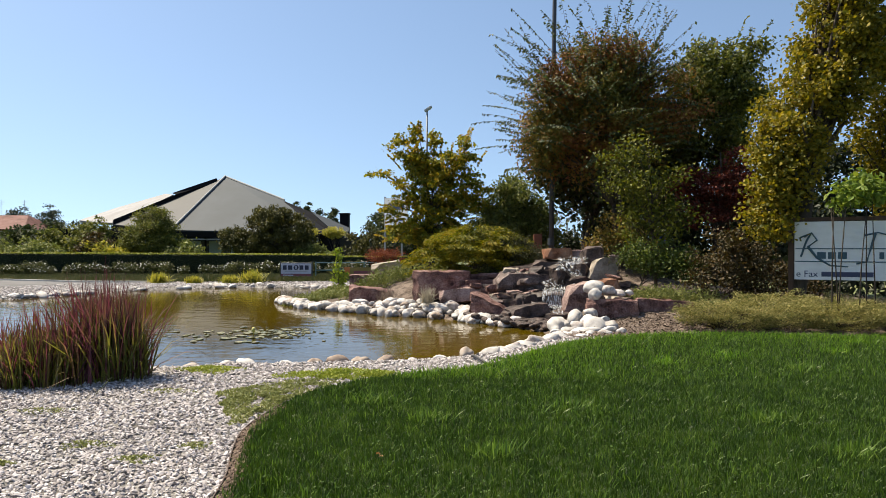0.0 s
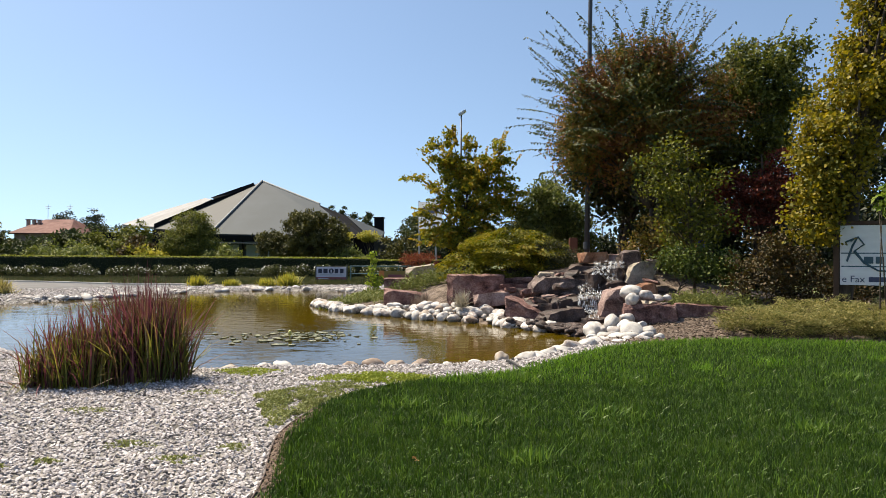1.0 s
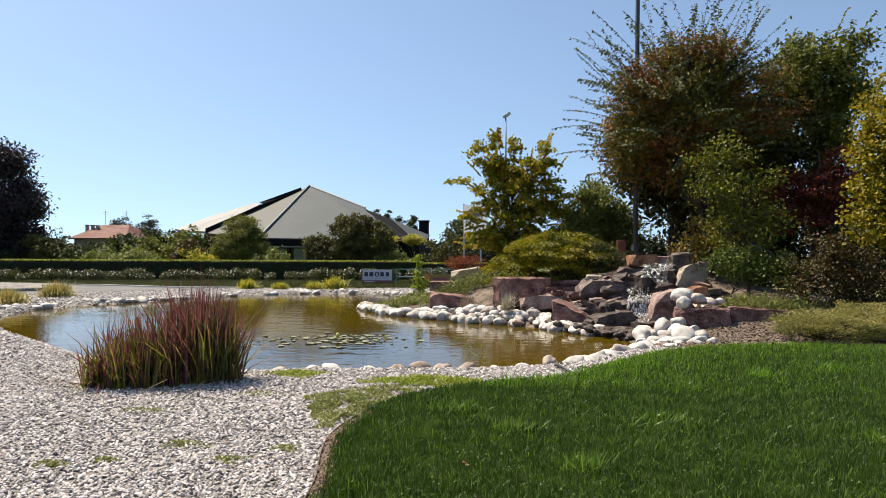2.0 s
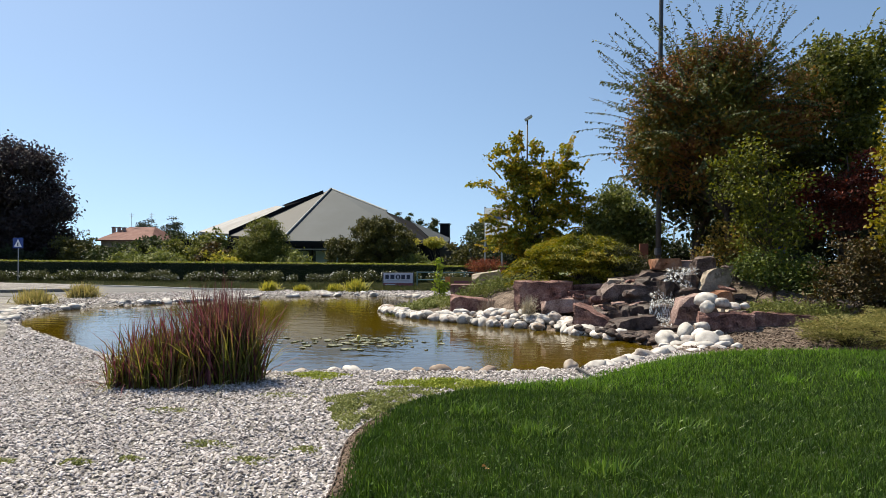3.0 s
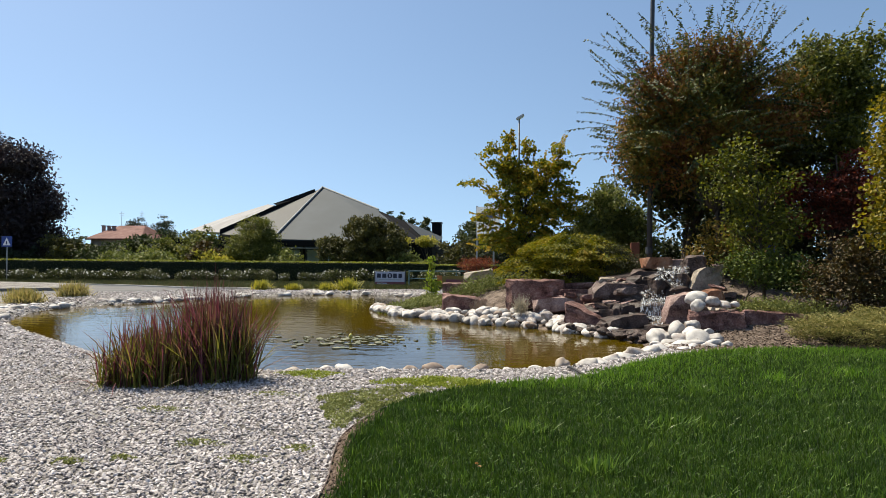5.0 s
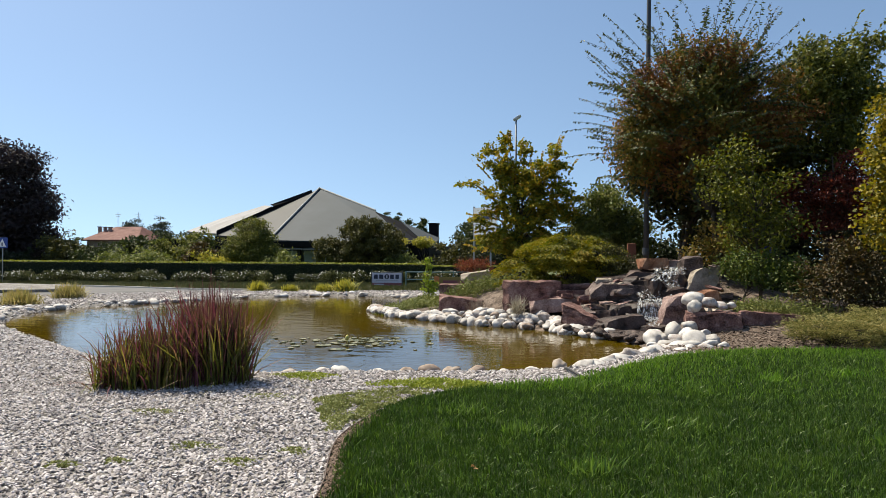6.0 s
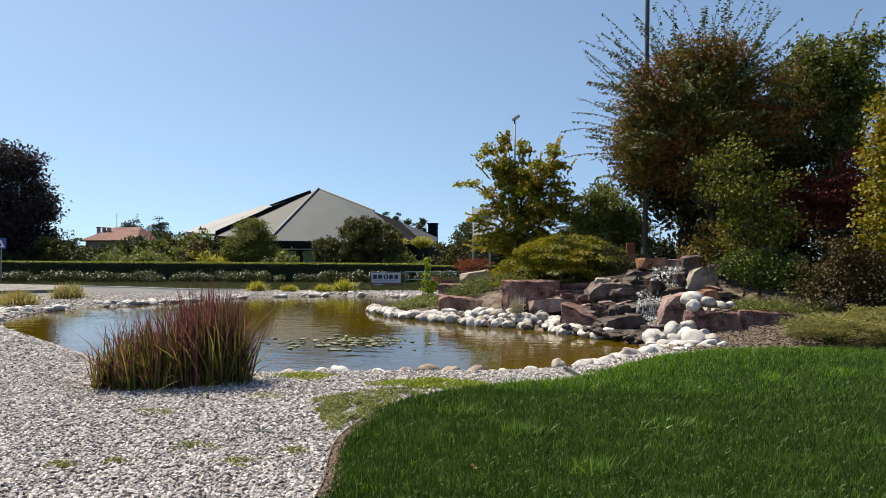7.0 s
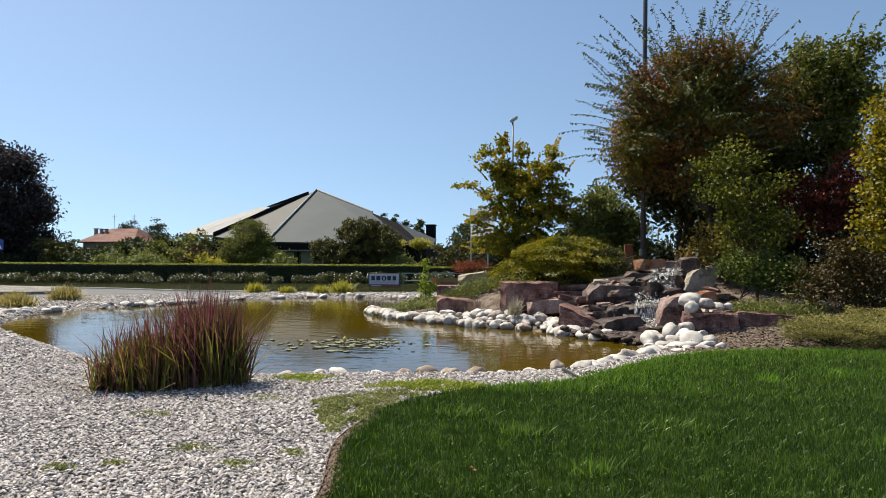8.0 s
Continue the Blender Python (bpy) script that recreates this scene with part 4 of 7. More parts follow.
# ---- lily pads ----
M_LILY = surface("lily pad", [(0.0875, 0.09375, 0.03125), (0.1625, 0.1562, 0.0625), (0.275, 0.2438, 0.125)], 3, 30, 0.3, 0.2, 0.004, island=0.7)
M_BUD = plain("yellow bud", (0.5, 0.45, 0.12), 0.5)


def pad_mesh(seed):
    rng = rng_of(seed)
    n = 22
    a = np.linspace(0.25, 2 * np.pi - 0.25, n)
    r = 0.5 * (1 + 0.05 * np.sin(a * 3 + seed) + 0.03 * rng.normal(size=n))
    v = np.concatenate([[[0, 0, 0.004]], np.column_stack([r * np.cos(a), r * np.sin(a), 0.006 + 0.004 * np.sin(a * 2 + seed)]), np.column_stack([r * np.cos(a), r * np.sin(a), -0.006 + 0 * a])])
    t = [(0, i, i + 1) for i in range(1, n)] + [(i, i + n, i + 1) for i in range(1, n)] + [(i + 1, i + n, i + n + 1) for i in range(1, n)]
    return mesh_np("lily_pad", v, t)


PADS = [pad_mesh(i) for i in range(3)]
for me in PADS:
    me.materials.append(M_LILY)
for i in range(120):
    x, y = -4.35 + rng.normal() * 0.75, 13.3 + rng.normal() * 0.5
    if i > 70:
        x, y = -3.75 + rng.normal() * 0.4, 13.9 + rng.normal() * 0.3
    ob = new("lily_pad", PADS[i % 3])
    s = 0.06 + 0.13 * rng.uniform() ** 1.5
    ob.matrix_world = pose(x, y, WATER_Z + 0.006 + 0.002 * (i % 4), rng.uniform(-3, 3), rng.uniform(-3, 3), rng.uniform(0, 360)) @ Matrix.Diagonal((s, s, 1, 1))
    tagged(ob, "yellow-green water lily pad floating on the pond", "lily pad", "lily pads")
for x, y in ((-4.15, 13.4),):
    bm = bmesh.new()
    bmesh.ops.create_cone(bm, cap_ends=True, segments=8, radius1=0.012, radius2=0.01, depth=0.10)
    made = bmesh.ops.create_uvsphere(bm, u_segments=8, v_segments=6, radius=0.04)["verts"]
    for v in made:
        v.co.z = v.co.z * 1.4 + 0.07
    ob = part("lily_bud", bm, M_BUD, smooth=True)
    ob.location = (x, y, WATER_Z + 0.04)
    tagged(ob, "closed yellowish water lily bud above the water", "flower bud")

# ---- plants ----
L_MAPLE = leafy("yellowing maple leaves", [(0.0459, 0.07379, 0.00585), (0.1071, 0.1348, 0.00819), (0.2142, 0.2128, 0.01053), (0.3672, 0.2838, 0.01404), (0.2907, 0.1632, 0.01872)], 0.38, patch=0.35, patch_scale=1.0)
L_MAPLETIP = leafy("golden maple tips", [(0.18, 0.18, 0.0096), (0.324, 0.276, 0.0144), (0.456, 0.324, 0.0192), (0.324, 0.168, 0.0216)], 0.45)
L_DISSECT = leafy("cut-leaf maple leaves", [(0.04199, 0.05843, 0.002016), (0.102, 0.118, 0.003024), (0.1919, 0.1854, 0.004032), (0.3, 0.2415, 0.006048), (0.24, 0.1348, 0.00504)], 0.35, patch=0.4, patch_scale=1.1)
L_GREEN = leafy("shrub leaves", [(0.02484, 0.04396, 0.00468), (0.04838, 0.07841, 0.008424), (0.08942, 0.1248, 0.01217), (0.1367, 0.1639, 0.02153)], 0.3, 0.65)
L_ELM = leafy("bronze-green leaves", [(0.05082, 0.06336, 0.01056), (0.09319, 0.103, 0.01584), (0.1694, 0.1505, 0.01848), (0.2625, 0.1346, 0.02112), (0.2203, 0.07603, 0.02376), (0.1186, 0.04752, 0.02376)], 0.22, 0.68, patch=0.6, patch_scale=0.55)
L_ELMTWIG = leafy("glossy green twig leaves", [(0.02046, 0.03571, 0.00868), (0.03906, 0.0615, 0.01215), (0.06975, 0.09722, 0.01736), (0.1023, 0.08432, 0.01736)], 0.25, 0.6)
L_OLIVE = leafy("olive green leaves", [(0.04025, 0.054, 0.0066), (0.08625, 0.102, 0.011), (0.1495, 0.162, 0.0198), (0.207, 0.198, 0.033)], 0.3, 0.65)
L_DARK = leafy("dark green leaves", [(0.008, 0.014, 0.004), (0.016, 0.026, 0.006), (0.028, 0.042, 0.010)], 0.2)
L_BRIGHT = leafy("light green leaves", [(0.04611, 0.0612, 0.00451), (0.0989, 0.1132, 0.00792), (0.1816, 0.1799, 0.01364)])
L_SAP = leafy("lime leaves", [(0.125, 0.1875, 0.0132), (0.225, 0.3, 0.022), (0.325, 0.3875, 0.0385)], 0.4)
L_RED = leafy("dark red leaves", [(0.05524, 0.01092, 0.006324), (0.1255, 0.02009, 0.01102), (0.2511, 0.04758, 0.01887)], 0.35)
L_RUSTY = leafy("rusty leaves", [(0.02506, 0.01991, 0.003744), (0.05012, 0.03329, 0.005616), (0.08951, 0.04988, 0.00936), (0.04296, 0.04656, 0.005616)], 0.25)
L_GINKGO = leafy("yellow-green fan leaves", [(0.08663, 0.09342, 0.005049), (0.1637, 0.1462, 0.00693), (0.2505, 0.1948, 0.0101), (0.3274, 0.2355, 0.01525)], 0.4)
L_JUNIPER = leafy("variegated juniper", [(0.09473, 0.1106, 0.0227), (0.1761, 0.1841, 0.04078), (0.3249, 0.2824, 0.09053), (0.4874, 0.4054, 0.1632)], 0.2)
L_COVER = leafy("ground cover", [(0.08914, 0.1109, 0.01936), (0.1544, 0.1786, 0.03485), (0.2376, 0.2464, 0.06776)], 0.25)
L_THYME = leafy("creeping thyme", [(0.1325, 0.1528, 0.0378), (0.2208, 0.2415, 0.0672), (0.318, 0.3154, 0.1176)], 0.25)
L_MAT = leafy("sedum mat", [(0.17, 0.22, 0.015), (0.26, 0.31, 0.03), (0.36, 0.38, 0.06)], 0.25)
L_YELLOW = leafy("golden leaves", [(0.22, 0.22, 0.022), (0.374, 0.341, 0.033), (0.495, 0.418, 0.066), (0.154, 0.198, 0.033)], 0.35)
L_PALEGRASS = leafy("variegated grass", [(0.224, 0.204, 0.05), (0.336, 0.2856, 0.09), (0.44, 0.34, 0.14)], 0.3)
L_BEECH = leafy("copper beech leaves", [(0.012, 0.008, 0.012), (0.022, 0.014, 0.018), (0.04, 0.022, 0.024)], 0.15)
L_WEEP = leafy("olive weeping foliage", [(0.035, 0.039, 0.0066), (0.07, 0.0676, 0.0099), (0.119, 0.104, 0.0154)], 0.2)
# hedge: shade painted into the front leaves, sunlight into the top ones
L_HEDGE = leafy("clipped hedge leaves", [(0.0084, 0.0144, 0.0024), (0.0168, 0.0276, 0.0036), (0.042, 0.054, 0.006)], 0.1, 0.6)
L_HEDGETOP = leafy("sunlit hedge top leaves", [(0.144, 0.171, 0.0126), (0.216, 0.234, 0.0198), (0.27, 0.27, 0.0315)], 0.3)
L_ROSE = leafy("rose leaves", [(0.03291, 0.04308, 0.008448), (0.05984, 0.06882, 0.01373), (0.09874, 0.1017, 0.0264)], 0.3)
L_FAR = leafy("distant foliage", [(0.0176, 0.02837, 0.004506), (0.0352, 0.05048, 0.007885), (0.06604, 0.07885, 0.01239)], 0.2)
L_CEDAR = leafy("blue-green needles", [(0.025, 0.04, 0.022), (0.04, 0.06, 0.035), (0.06, 0.085, 0.05)], 0.1)
M_REED = leafy("red-tipped grass", [(0.0624, 0.07313, 0.0104), (0.1352, 0.1463, 0.01664), (0.26, 0.234, 0.0312), (0.104, 0.0585, 0.0208)], 0.45, zgrad=(0.3, 1.0, [(0.06, 0.015, 0.02), (0.11, 0.03, 0.035), (0.17, 0.07, 0.06)]))

tree("small_maple", (-1.2, 24.0, 0.85), [(-0.75, 24, 3.1, 1.25, 1.1, 1.3), (-0.9, 24, 4.4, 1.1, 0.9, 0.7), (-2.35, 24, 5.35, 0.35, 0.3, 0.4), (-1.7, 24, 5.5, 0.3, 0.3, 0.5), (-0.95, 24, 5.45, 0.28, 0.3, 0.45), (0.0, 24, 5.25, 0.3, 0.3, 0.6), (0.25, 24, 4.8, 0.35, 0.35, 0.5),
      (-2.75, 24, 4.35, 0.75, 0.4, 0.16), (-2.0, 24, 4.8, 0.6, 0.5, 0.3), (-2.45, 24, 2.9, 0.5, 0.5, 0.28), (-1.9, 24, 2.2, 0.9, 0.8, 0.6), (-0.6, 24, 1.9, 1.2, 0.9, 0.7), (-1.9, 24, 3.6, 0.7, 0.6, 0.7), (0.3, 24, 3.6, 0.6, 0.6, 0.8), (-1.5, 24, 4.7, 0.6, 0.5, 0.5)],
     24000, 0.105, L_MAPLE, "small maple with yellowing green leaves on the mound", trunk=0.06, top=3.4, clumps=400, spread=0.11, limbs=90, seed=11, aspect=0.8, stems=3, flat=0.55, sprays=(110, 0.42, 46), twig_leaf=L_MAPLETIP, upward=(0.3, 1.0))
tiered("weeping_maple", (0.4, 19.2, 0.75), [(0.45, 19.3, 1.35, 1.65, 1.1, 1.0), (-0.95, 19.3, 1.05, 0.75, 0.7, 0.6), (1.3, 19.2, 1.25, 0.85, 0.8, 0.7), (0.3, 19.3, 1.85, 0.95, 0.8, 0.5), (1.0, 19.3, 1.7, 0.7, 0.7, 0.45)],
       150, 170, 0.11, L_DISSECT, "low spreading cut-leaf maple, green turning gold", 12, slope=0.3, pad=0.5, thick=0.03, aspect=0.32, deep=0.25)
# added dark foliage standing in for shade on the weeping maple's right third
tree("maple_shaded_side", (1.75, 18.9, 0.7), [(1.75, 18.9, 1.3, 0.8, 0.7, 0.5), (1.2, 18.7, 1.1, 0.8, 0.4, 0.35), (1.4, 19.1, 1.7, 0.7, 0.6, 0.35)], 12000, 0.06, leafy("shaded cut leaves", [(0.012, 0.016, 0.003), (0.03, 0.034, 0.004), (0.07, 0.07, 0.008)], 0.2), "shaded right side of the cut-leaf maple", "shrub", 0.03, top=0.7, clumps=160, spread=0.09, limbs=20, seed=33, aspect=0.35, drop=0.5)
L_SHRUB = leafy("light shrub leaves", [(0.045, 0.062, 0.012), (0.09, 0.115, 0.02), (0.15, 0.175, 0.035), (0.20, 0.20, 0.05)], 0.38, 0.5)
tree("rounded_shrub", (1.9, 24.5, 0.9), [(1.8, 24.5, 2.6, 1.3, 1.2, 1.5), (2.5, 24.5, 2.2, 1.2, 1, 1.3), (1.0, 24.5, 2.0, 0.9, 0.8, 1.1), (1.7, 24.5, 3.65, 0.8, 0.8, 0.6)], 26000, 0.12, L_SHRUB, "dense rounded green shrub behind the mound", "shrub", 0.06, clumps=300, spread=0.16, seed=13)
tree("spreading_elm", (4.6, 20.6, 1.1), [(3.7, 20.5, 5.6, 1.7, 1.4, 1.5), (4.3, 20.5, 6.5, 1.4, 1.1, 1.1), (3.4, 20.5, 6.6, 1.0, 0.9, 0.9), (5.6, 20.7, 6.2, 1.4, 1.2, 1.0), (5.6, 20.7, 5.4, 1.8, 1.4, 1.2), (2.6, 20.5, 5.0, 0.9, 1.0, 0.8), (2.9, 20.5, 5.9, 0.9, 1.0, 0.9), (4.9, 20.5, 7.2, 0.9, 0.8, 0.7), (4.1, 20.5, 7.4, 0.9, 0.8, 0.6), (2.5, 20.5, 6.9, 0.55, 0.6, 0.5), (2.5, 20.5, 4.2, 0.8, 0.8, 0.5), (4.4, 20.6, 4.4, 1.6, 1.2, 0.9)],
     52000, 0.12, L_ELM, "wide tree with bronze-green leaves on arching twigs", trunk=0.09, top=6.0, clumps=460, spread=0.21, limbs=110, seed=14, aspect=0.45, sprays=(360, 1.5, 46), stems=5, drop=0.25, up=0.25, twig_leaf=L_ELMTWIG, upward=(0.1, 0.95))
# the deep shade of this tree is put into its leaf colours
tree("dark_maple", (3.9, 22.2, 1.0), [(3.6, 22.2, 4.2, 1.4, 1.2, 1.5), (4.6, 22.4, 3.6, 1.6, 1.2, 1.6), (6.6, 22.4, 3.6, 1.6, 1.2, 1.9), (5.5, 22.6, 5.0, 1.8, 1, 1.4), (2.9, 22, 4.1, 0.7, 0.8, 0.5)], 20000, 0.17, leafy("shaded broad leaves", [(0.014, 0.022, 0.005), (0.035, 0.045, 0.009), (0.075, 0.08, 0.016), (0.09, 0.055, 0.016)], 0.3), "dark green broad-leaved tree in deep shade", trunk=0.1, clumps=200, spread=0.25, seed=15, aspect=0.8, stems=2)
tree("green_tree", (7.9, 21.6, 0.9), [(7.6, 21.5, 6.7, 1.2, 1.2, 1.3), (8.5, 21.5, 5.9, 0.95, 1.1, 1.6), (7.3, 21.6, 5.0, 1.5, 1.2, 1.3), (8.9, 21.5, 7.2, 0.35, 0.5, 0.8), (7.7, 21.5, 7.6, 0.7, 0.7, 0.6), (9.0, 21.5, 7.9, 0.5, 0.5, 0.6)], 24000, 0.13, L_OLIVE, "tall green tree behind the red maple", trunk=0.1, clumps=230, spread=0.2, seed=16, aspect=0.6, sprays=(26, 0.9, 26))
tree("young_tree", (4.85, 17.2, 0.7), [(4.5, 17.2, 3.3, 0.85, 0.7, 0.8), (4.9, 17.2, 2.4, 0.95, 0.8, 0.8), (3.9, 17.2, 3.9, 0.45, 0.4, 0.4), (4.4, 17.2, 4.2, 0.4, 0.4, 0.35), (5.4, 17.2, 3.3, 0.5, 0.5, 0.5), (4.2, 17.1, 2.9, 0.5, 0.5, 0.5), (5.5, 17.2, 2.4, 0.5, 0.5, 0.5), (3.75, 17.2, 3.2, 0.4, 0.4, 0.3)], 4600, 0.09, L_BRIGHT, "slender young tree with light green leaves", trunk=0.045, clumps=110, spread=0.17, seed=17, aspect=0.7, limbs=40)
tree("red_maple", (7.3, 19.2, 0.7), [(6.3, 19.2, 3.3, 0.8, 0.7, 0.35), (7.0, 19.2, 3.45, 1.05, 0.9, 0.5), (7.6, 19.2, 3.0, 1.0, 0.9, 0.9), (6.8, 19.2, 2.6, 0.8, 0.8, 0.6), (7.8, 19.3, 4.1, 0.7, 0.6, 0.6)], 9000, 0.10, L_RED, "dark red Japanese maple in the shade of trees", trunk=0.06, clumps=180, spread=0.14, seed=18, aspect=0.5, flat=0.4, drop=0.3)
tree("ginkgo_tree", (7.15, 15.0, 0.2), [(6.75, 15, 2.4, 0.55, 0.6, 0.7), (6.9, 15, 3.4, 0.72, 0.7, 1.0), (7.35, 15, 4.6, 0.95, 0.9, 1.1), (8.2, 15, 5.8, 1.05, 0.9, 1.2), (8.5, 15, 7.0, 1.0, 0.9, 1.1), (8.6, 15, 8.0, 0.7, 0.7, 0.8)], 36000, 0.085, L_GINKGO, "slender ginkgo with yellow-green fan leaves", trunk=0.19, top=7.6, clumps=420, spread=0.15, limbs=90, seed=19, aspect=0.95, shell=0.4)
tree("ginkgo_tree", (9.9, 15.6, 0.2), [(9.7, 15.6, 4.4, 0.85, 0.8, 1.2), (9.8, 15.6, 2.9, 0.7, 0.7, 0.8), (9.9, 15.6, 5.9, 0.8, 0.8, 1.0)], 11000, 0.085, L_GINKGO, "second ginkgo with yellow-green leaves behind the board", trunk=0.12, top=6.0, clumps=200, spread=0.15, limbs=50, seed=20, aspect=0.95)
ls = thing("lime_sapling", (7.5, 13.3, 0.1), "thin-stemmed sapling with lime-green leaves before the board", "sapling")
rng = rng_of(21)
for x in (-0.42, -0.3, -0.27, 0.08, 0.24, 0.42):
    lean = rng.normal() * 0.04
    part("stem", mesh_np("stem", *tube(np.array([(x, 0, -0.1), (x + lean, 0.02, 1.2), (x + lean * 2.5, 0, 2.45)]), 0.016, 0.007, 6), True), M_BARK, ls)
q = in_lobes(rng, [(0, 0, 2.6, 0.62, 0.4, 0.25), (-0.35, 0, 2.45, 0.35, 0.3, 0.18), (0.45, 0, 2.65, 0.4, 0.3, 0.2), (0.1, 0, 2.85, 0.4, 0.3, 0.15)], 34, 0.6)
part("crown", mesh_np("crown", *leaves(q[rng.integers(0, 34, 620)] + rng.normal(size=(620, 3)) * 0.1, 0.17, rng, 0.5, 0.6, 0.4)), leafy("fresh sapling leaves", [(0.07, 0.12, 0.012), (0.13, 0.20, 0.02), (0.23, 0.28, 0.03)], 0.4), ls)
tree("rusty_shrub", (4.3, 18.6, 1.1), [(4.2, 18.6, 2.0, 0.8, 0.7, 0.6), (4.9, 18.4, 1.6, 0.6, 0.6, 0.6)], 3600, 0.09, leafy("golden-rust leaves", [(0.11, 0.10, 0.015), (0.19, 0.15, 0.02), (0.26, 0.14, 0.03), (0.16, 0.16, 0.03)], 0.4), "golden-rust leafy shrub under the trees", "shrub", 0.03, clumps=80, spread=0.14, seed=22)
# the two right-hand lobes are added to fill dark shade under shrub and trunk
tree("rusty_shrub", (6.0, 15.6, 0.2), [(5.9, 15.6, 1.3, 0.75, 0.6, 0.75), (6.4, 15.6, 1.5, 0.6, 0.6, 0.7), (5.6, 15.4, 0.8, 0.6, 0.5, 0.4), (6.9, 15.9, 0.8, 0.8, 0.5, 0.5), (7.7, 16.0, 0.8, 0.8, 0.5, 0.5)], 7500, 0.08, L_RUSTY, "rust-brown twiggy shrub behind junipers", "shrub", 0.03, clumps=110, spread=0.14, seed=23)
tree("green_shrub", (4.2, 16.5, 0.5), [(4.25, 16.6, 1.5, 0.45, 0.5, 0.42), (4.75, 16.5, 1.35, 0.5, 0.5, 0.45), (5.25, 16.4, 1.25, 0.5, 0.5, 0.45)], 4500, 0.075, L_GREEN, "low green shrub beside the waterfall rocks", "shrub", 0.03, clumps=100, spread=0.12, seed=24)
tree("dark_evergreen", (9.5, 25.0, 0.3), [(6.2, 23.6, 1.9, 1.6, 0.8, 1.2), (8.0, 23.3, 1.8, 2.0, 0.8, 1.3), (10.5, 22.5, 1.8, 2.2, 1, 1.6), (8.6, 17.6, 1.0, 1.5, 0.6, 0.9), (10.8, 17.4, 1.0, 1.6, 0.6, 1.0), (9, 25, 2.5, 3, 1.5, 2.4), (12, 25, 2.8, 3, 1.5, 2.6), (6, 26, 2.2, 2.2, 1.2, 1.9), (15, 25, 3, 3, 1.5, 3)], 30000, 0.2, L_DARK, "dark evergreen thicket closing the garden", "tree", 0.1, clumps=260, spread=0.35, seed=25, aspect=0.7)
tree("dark_shrub", (4.1, 26.2, 0.2), [(4.2, 26.2, 1.35, 1.1, 0.8, 0.85), (2.4, 26.4, 1.3, 0.9, 0.7, 0.9)], 4500, 0.16, L_DARK, "dark shrub seen behind the falls", "shrub", 0.04, clumps=90, spread=0.2, seed=28)
tree("red_dwarf_maple", (-2.9, 25.2, 0.6), [(-2.9, 25.2, 1.3, 0.75, 0.5, 0.32)], 2200, 0.08, leafy("orange-red leaves", [(0.10, 0.02, 0.012), (0.18, 0.045, 0.02), (0.25, 0.08, 0.03)]), "small orange-red cut-leaf maple beside a pale rock", "shrub", 0.03, top=0.5, clumps=70, spread=0.1, limbs=20, seed=29, aspect=0.35, drop=0.5)
tree("golden_juniper", (4.7, 15.4, 0.25), [(4.5, 15.4, 0.55, 0.7, 0.5, 0.22), (5.1, 15.3, 0.5, 0.6, 0.5, 0.25)], 2600, 0.09, L_COVER, "feathery green-gold juniper above the stone blocks", "shrub", 0.02, top=0.3, clumps=90, spread=0.10, limbs=10, seed=26, aspect=0.25)
for i, (x, y, rx, ry, rz) in enumerate([(5.0, 13.3, 0.75, 0.6, 0.34), (6.0, 13.5, 0.9, 0.75, 0.42), (7.1, 13.3, 0.9, 0.8, 0.40), (8.1, 12.9, 0.85, 0.65, 0.32), (9.2, 13.0, 0.9, 0.7, 0.36), (6.4, 14.3, 0.9, 0.5, 0.5), (7.6, 14.0, 0.9, 0.5, 0.42), (8.9, 13.8, 0.9, 0.5, 0.4)]):
    tiered("spreading_juniper", (x, y, 0.1), [(x, y, 0.22, rx, ry, rz), (x + 0.4, y - 0.1, 0.18, rx * 0.8, ry * 0.8, rz * 0.8)], 190, 90, 0.05, L_JUNIPER, "low spreading juniper with cream-tipped foliage", 40 + i, slope=0.3, pad=0.30, thick=0.022, aspect=0.28, rise=0.6, group="junipers by the lawn")


def mat_of_leaves(name, poly_c, rx, ry, n, size, material, label, seed, high=0.06, gap=-0.12):
    """A low mat of small leaves that hugs the land."""
    rng = rng_of(seed)
    a, r = rng.uniform(0, 2 * np.pi, n), np.sqrt(rng.uniform(0, 1, n))
    r = r * (1 + 0.25 * np.sin(a * 3 + seed) + 0.12 * np.sin(a * 7 + seed * 2))
    p = np.column_stack([poly_c[0] + rx * r * np.cos(a), poly_c[1] + ry * r * np.sin(a)])
    keep = np.array([noise.noise(Vector((a * 5.5, b * 7.0, seed))) for a, b in p]) > gap
    p, r, n = p[keep], r[keep], int(keep.sum())
    z = land(p)
    p = np.column_stack([p, z + rng.uniform(0.0, 1.0, n) * high * (1.1 - 0.7 * np.clip(r, 0, 1)) * (0.6 + 0.8 * rng.uniform(size=n))])
    o = np.array([*poly_c, float(land(np.array([poly_c]))[0])])
    ob = part(name, mesh_np(name, *leaves(p - o, size, rng, 0.5, 0.4)), material)
    ob.location = o
    return tagged(ob, label, "ground cover")


mat_of_leaves("sedum_mat", (-1.45, 8.5), 0.72, 0.30, 4600, 0.038, L_MAT, "mat of yellow-green sedum on gravel", 61, 0.09, -0.5)
mat_of_leaves("sedum_mat", (-3.3, 8.85), 0.40, 0.24, 2000, 0.032, L_MAT, "small mat of yellow-green sedum on gravel", 62, 0.06, -0.5)
mat_of_leaves("thyme_mat", (-2.15, 7.25), 0.46, 0.60, 8200, 0.036, L_THYME, "greyish creeping thyme at the lawn's edge", 63, 0.07)
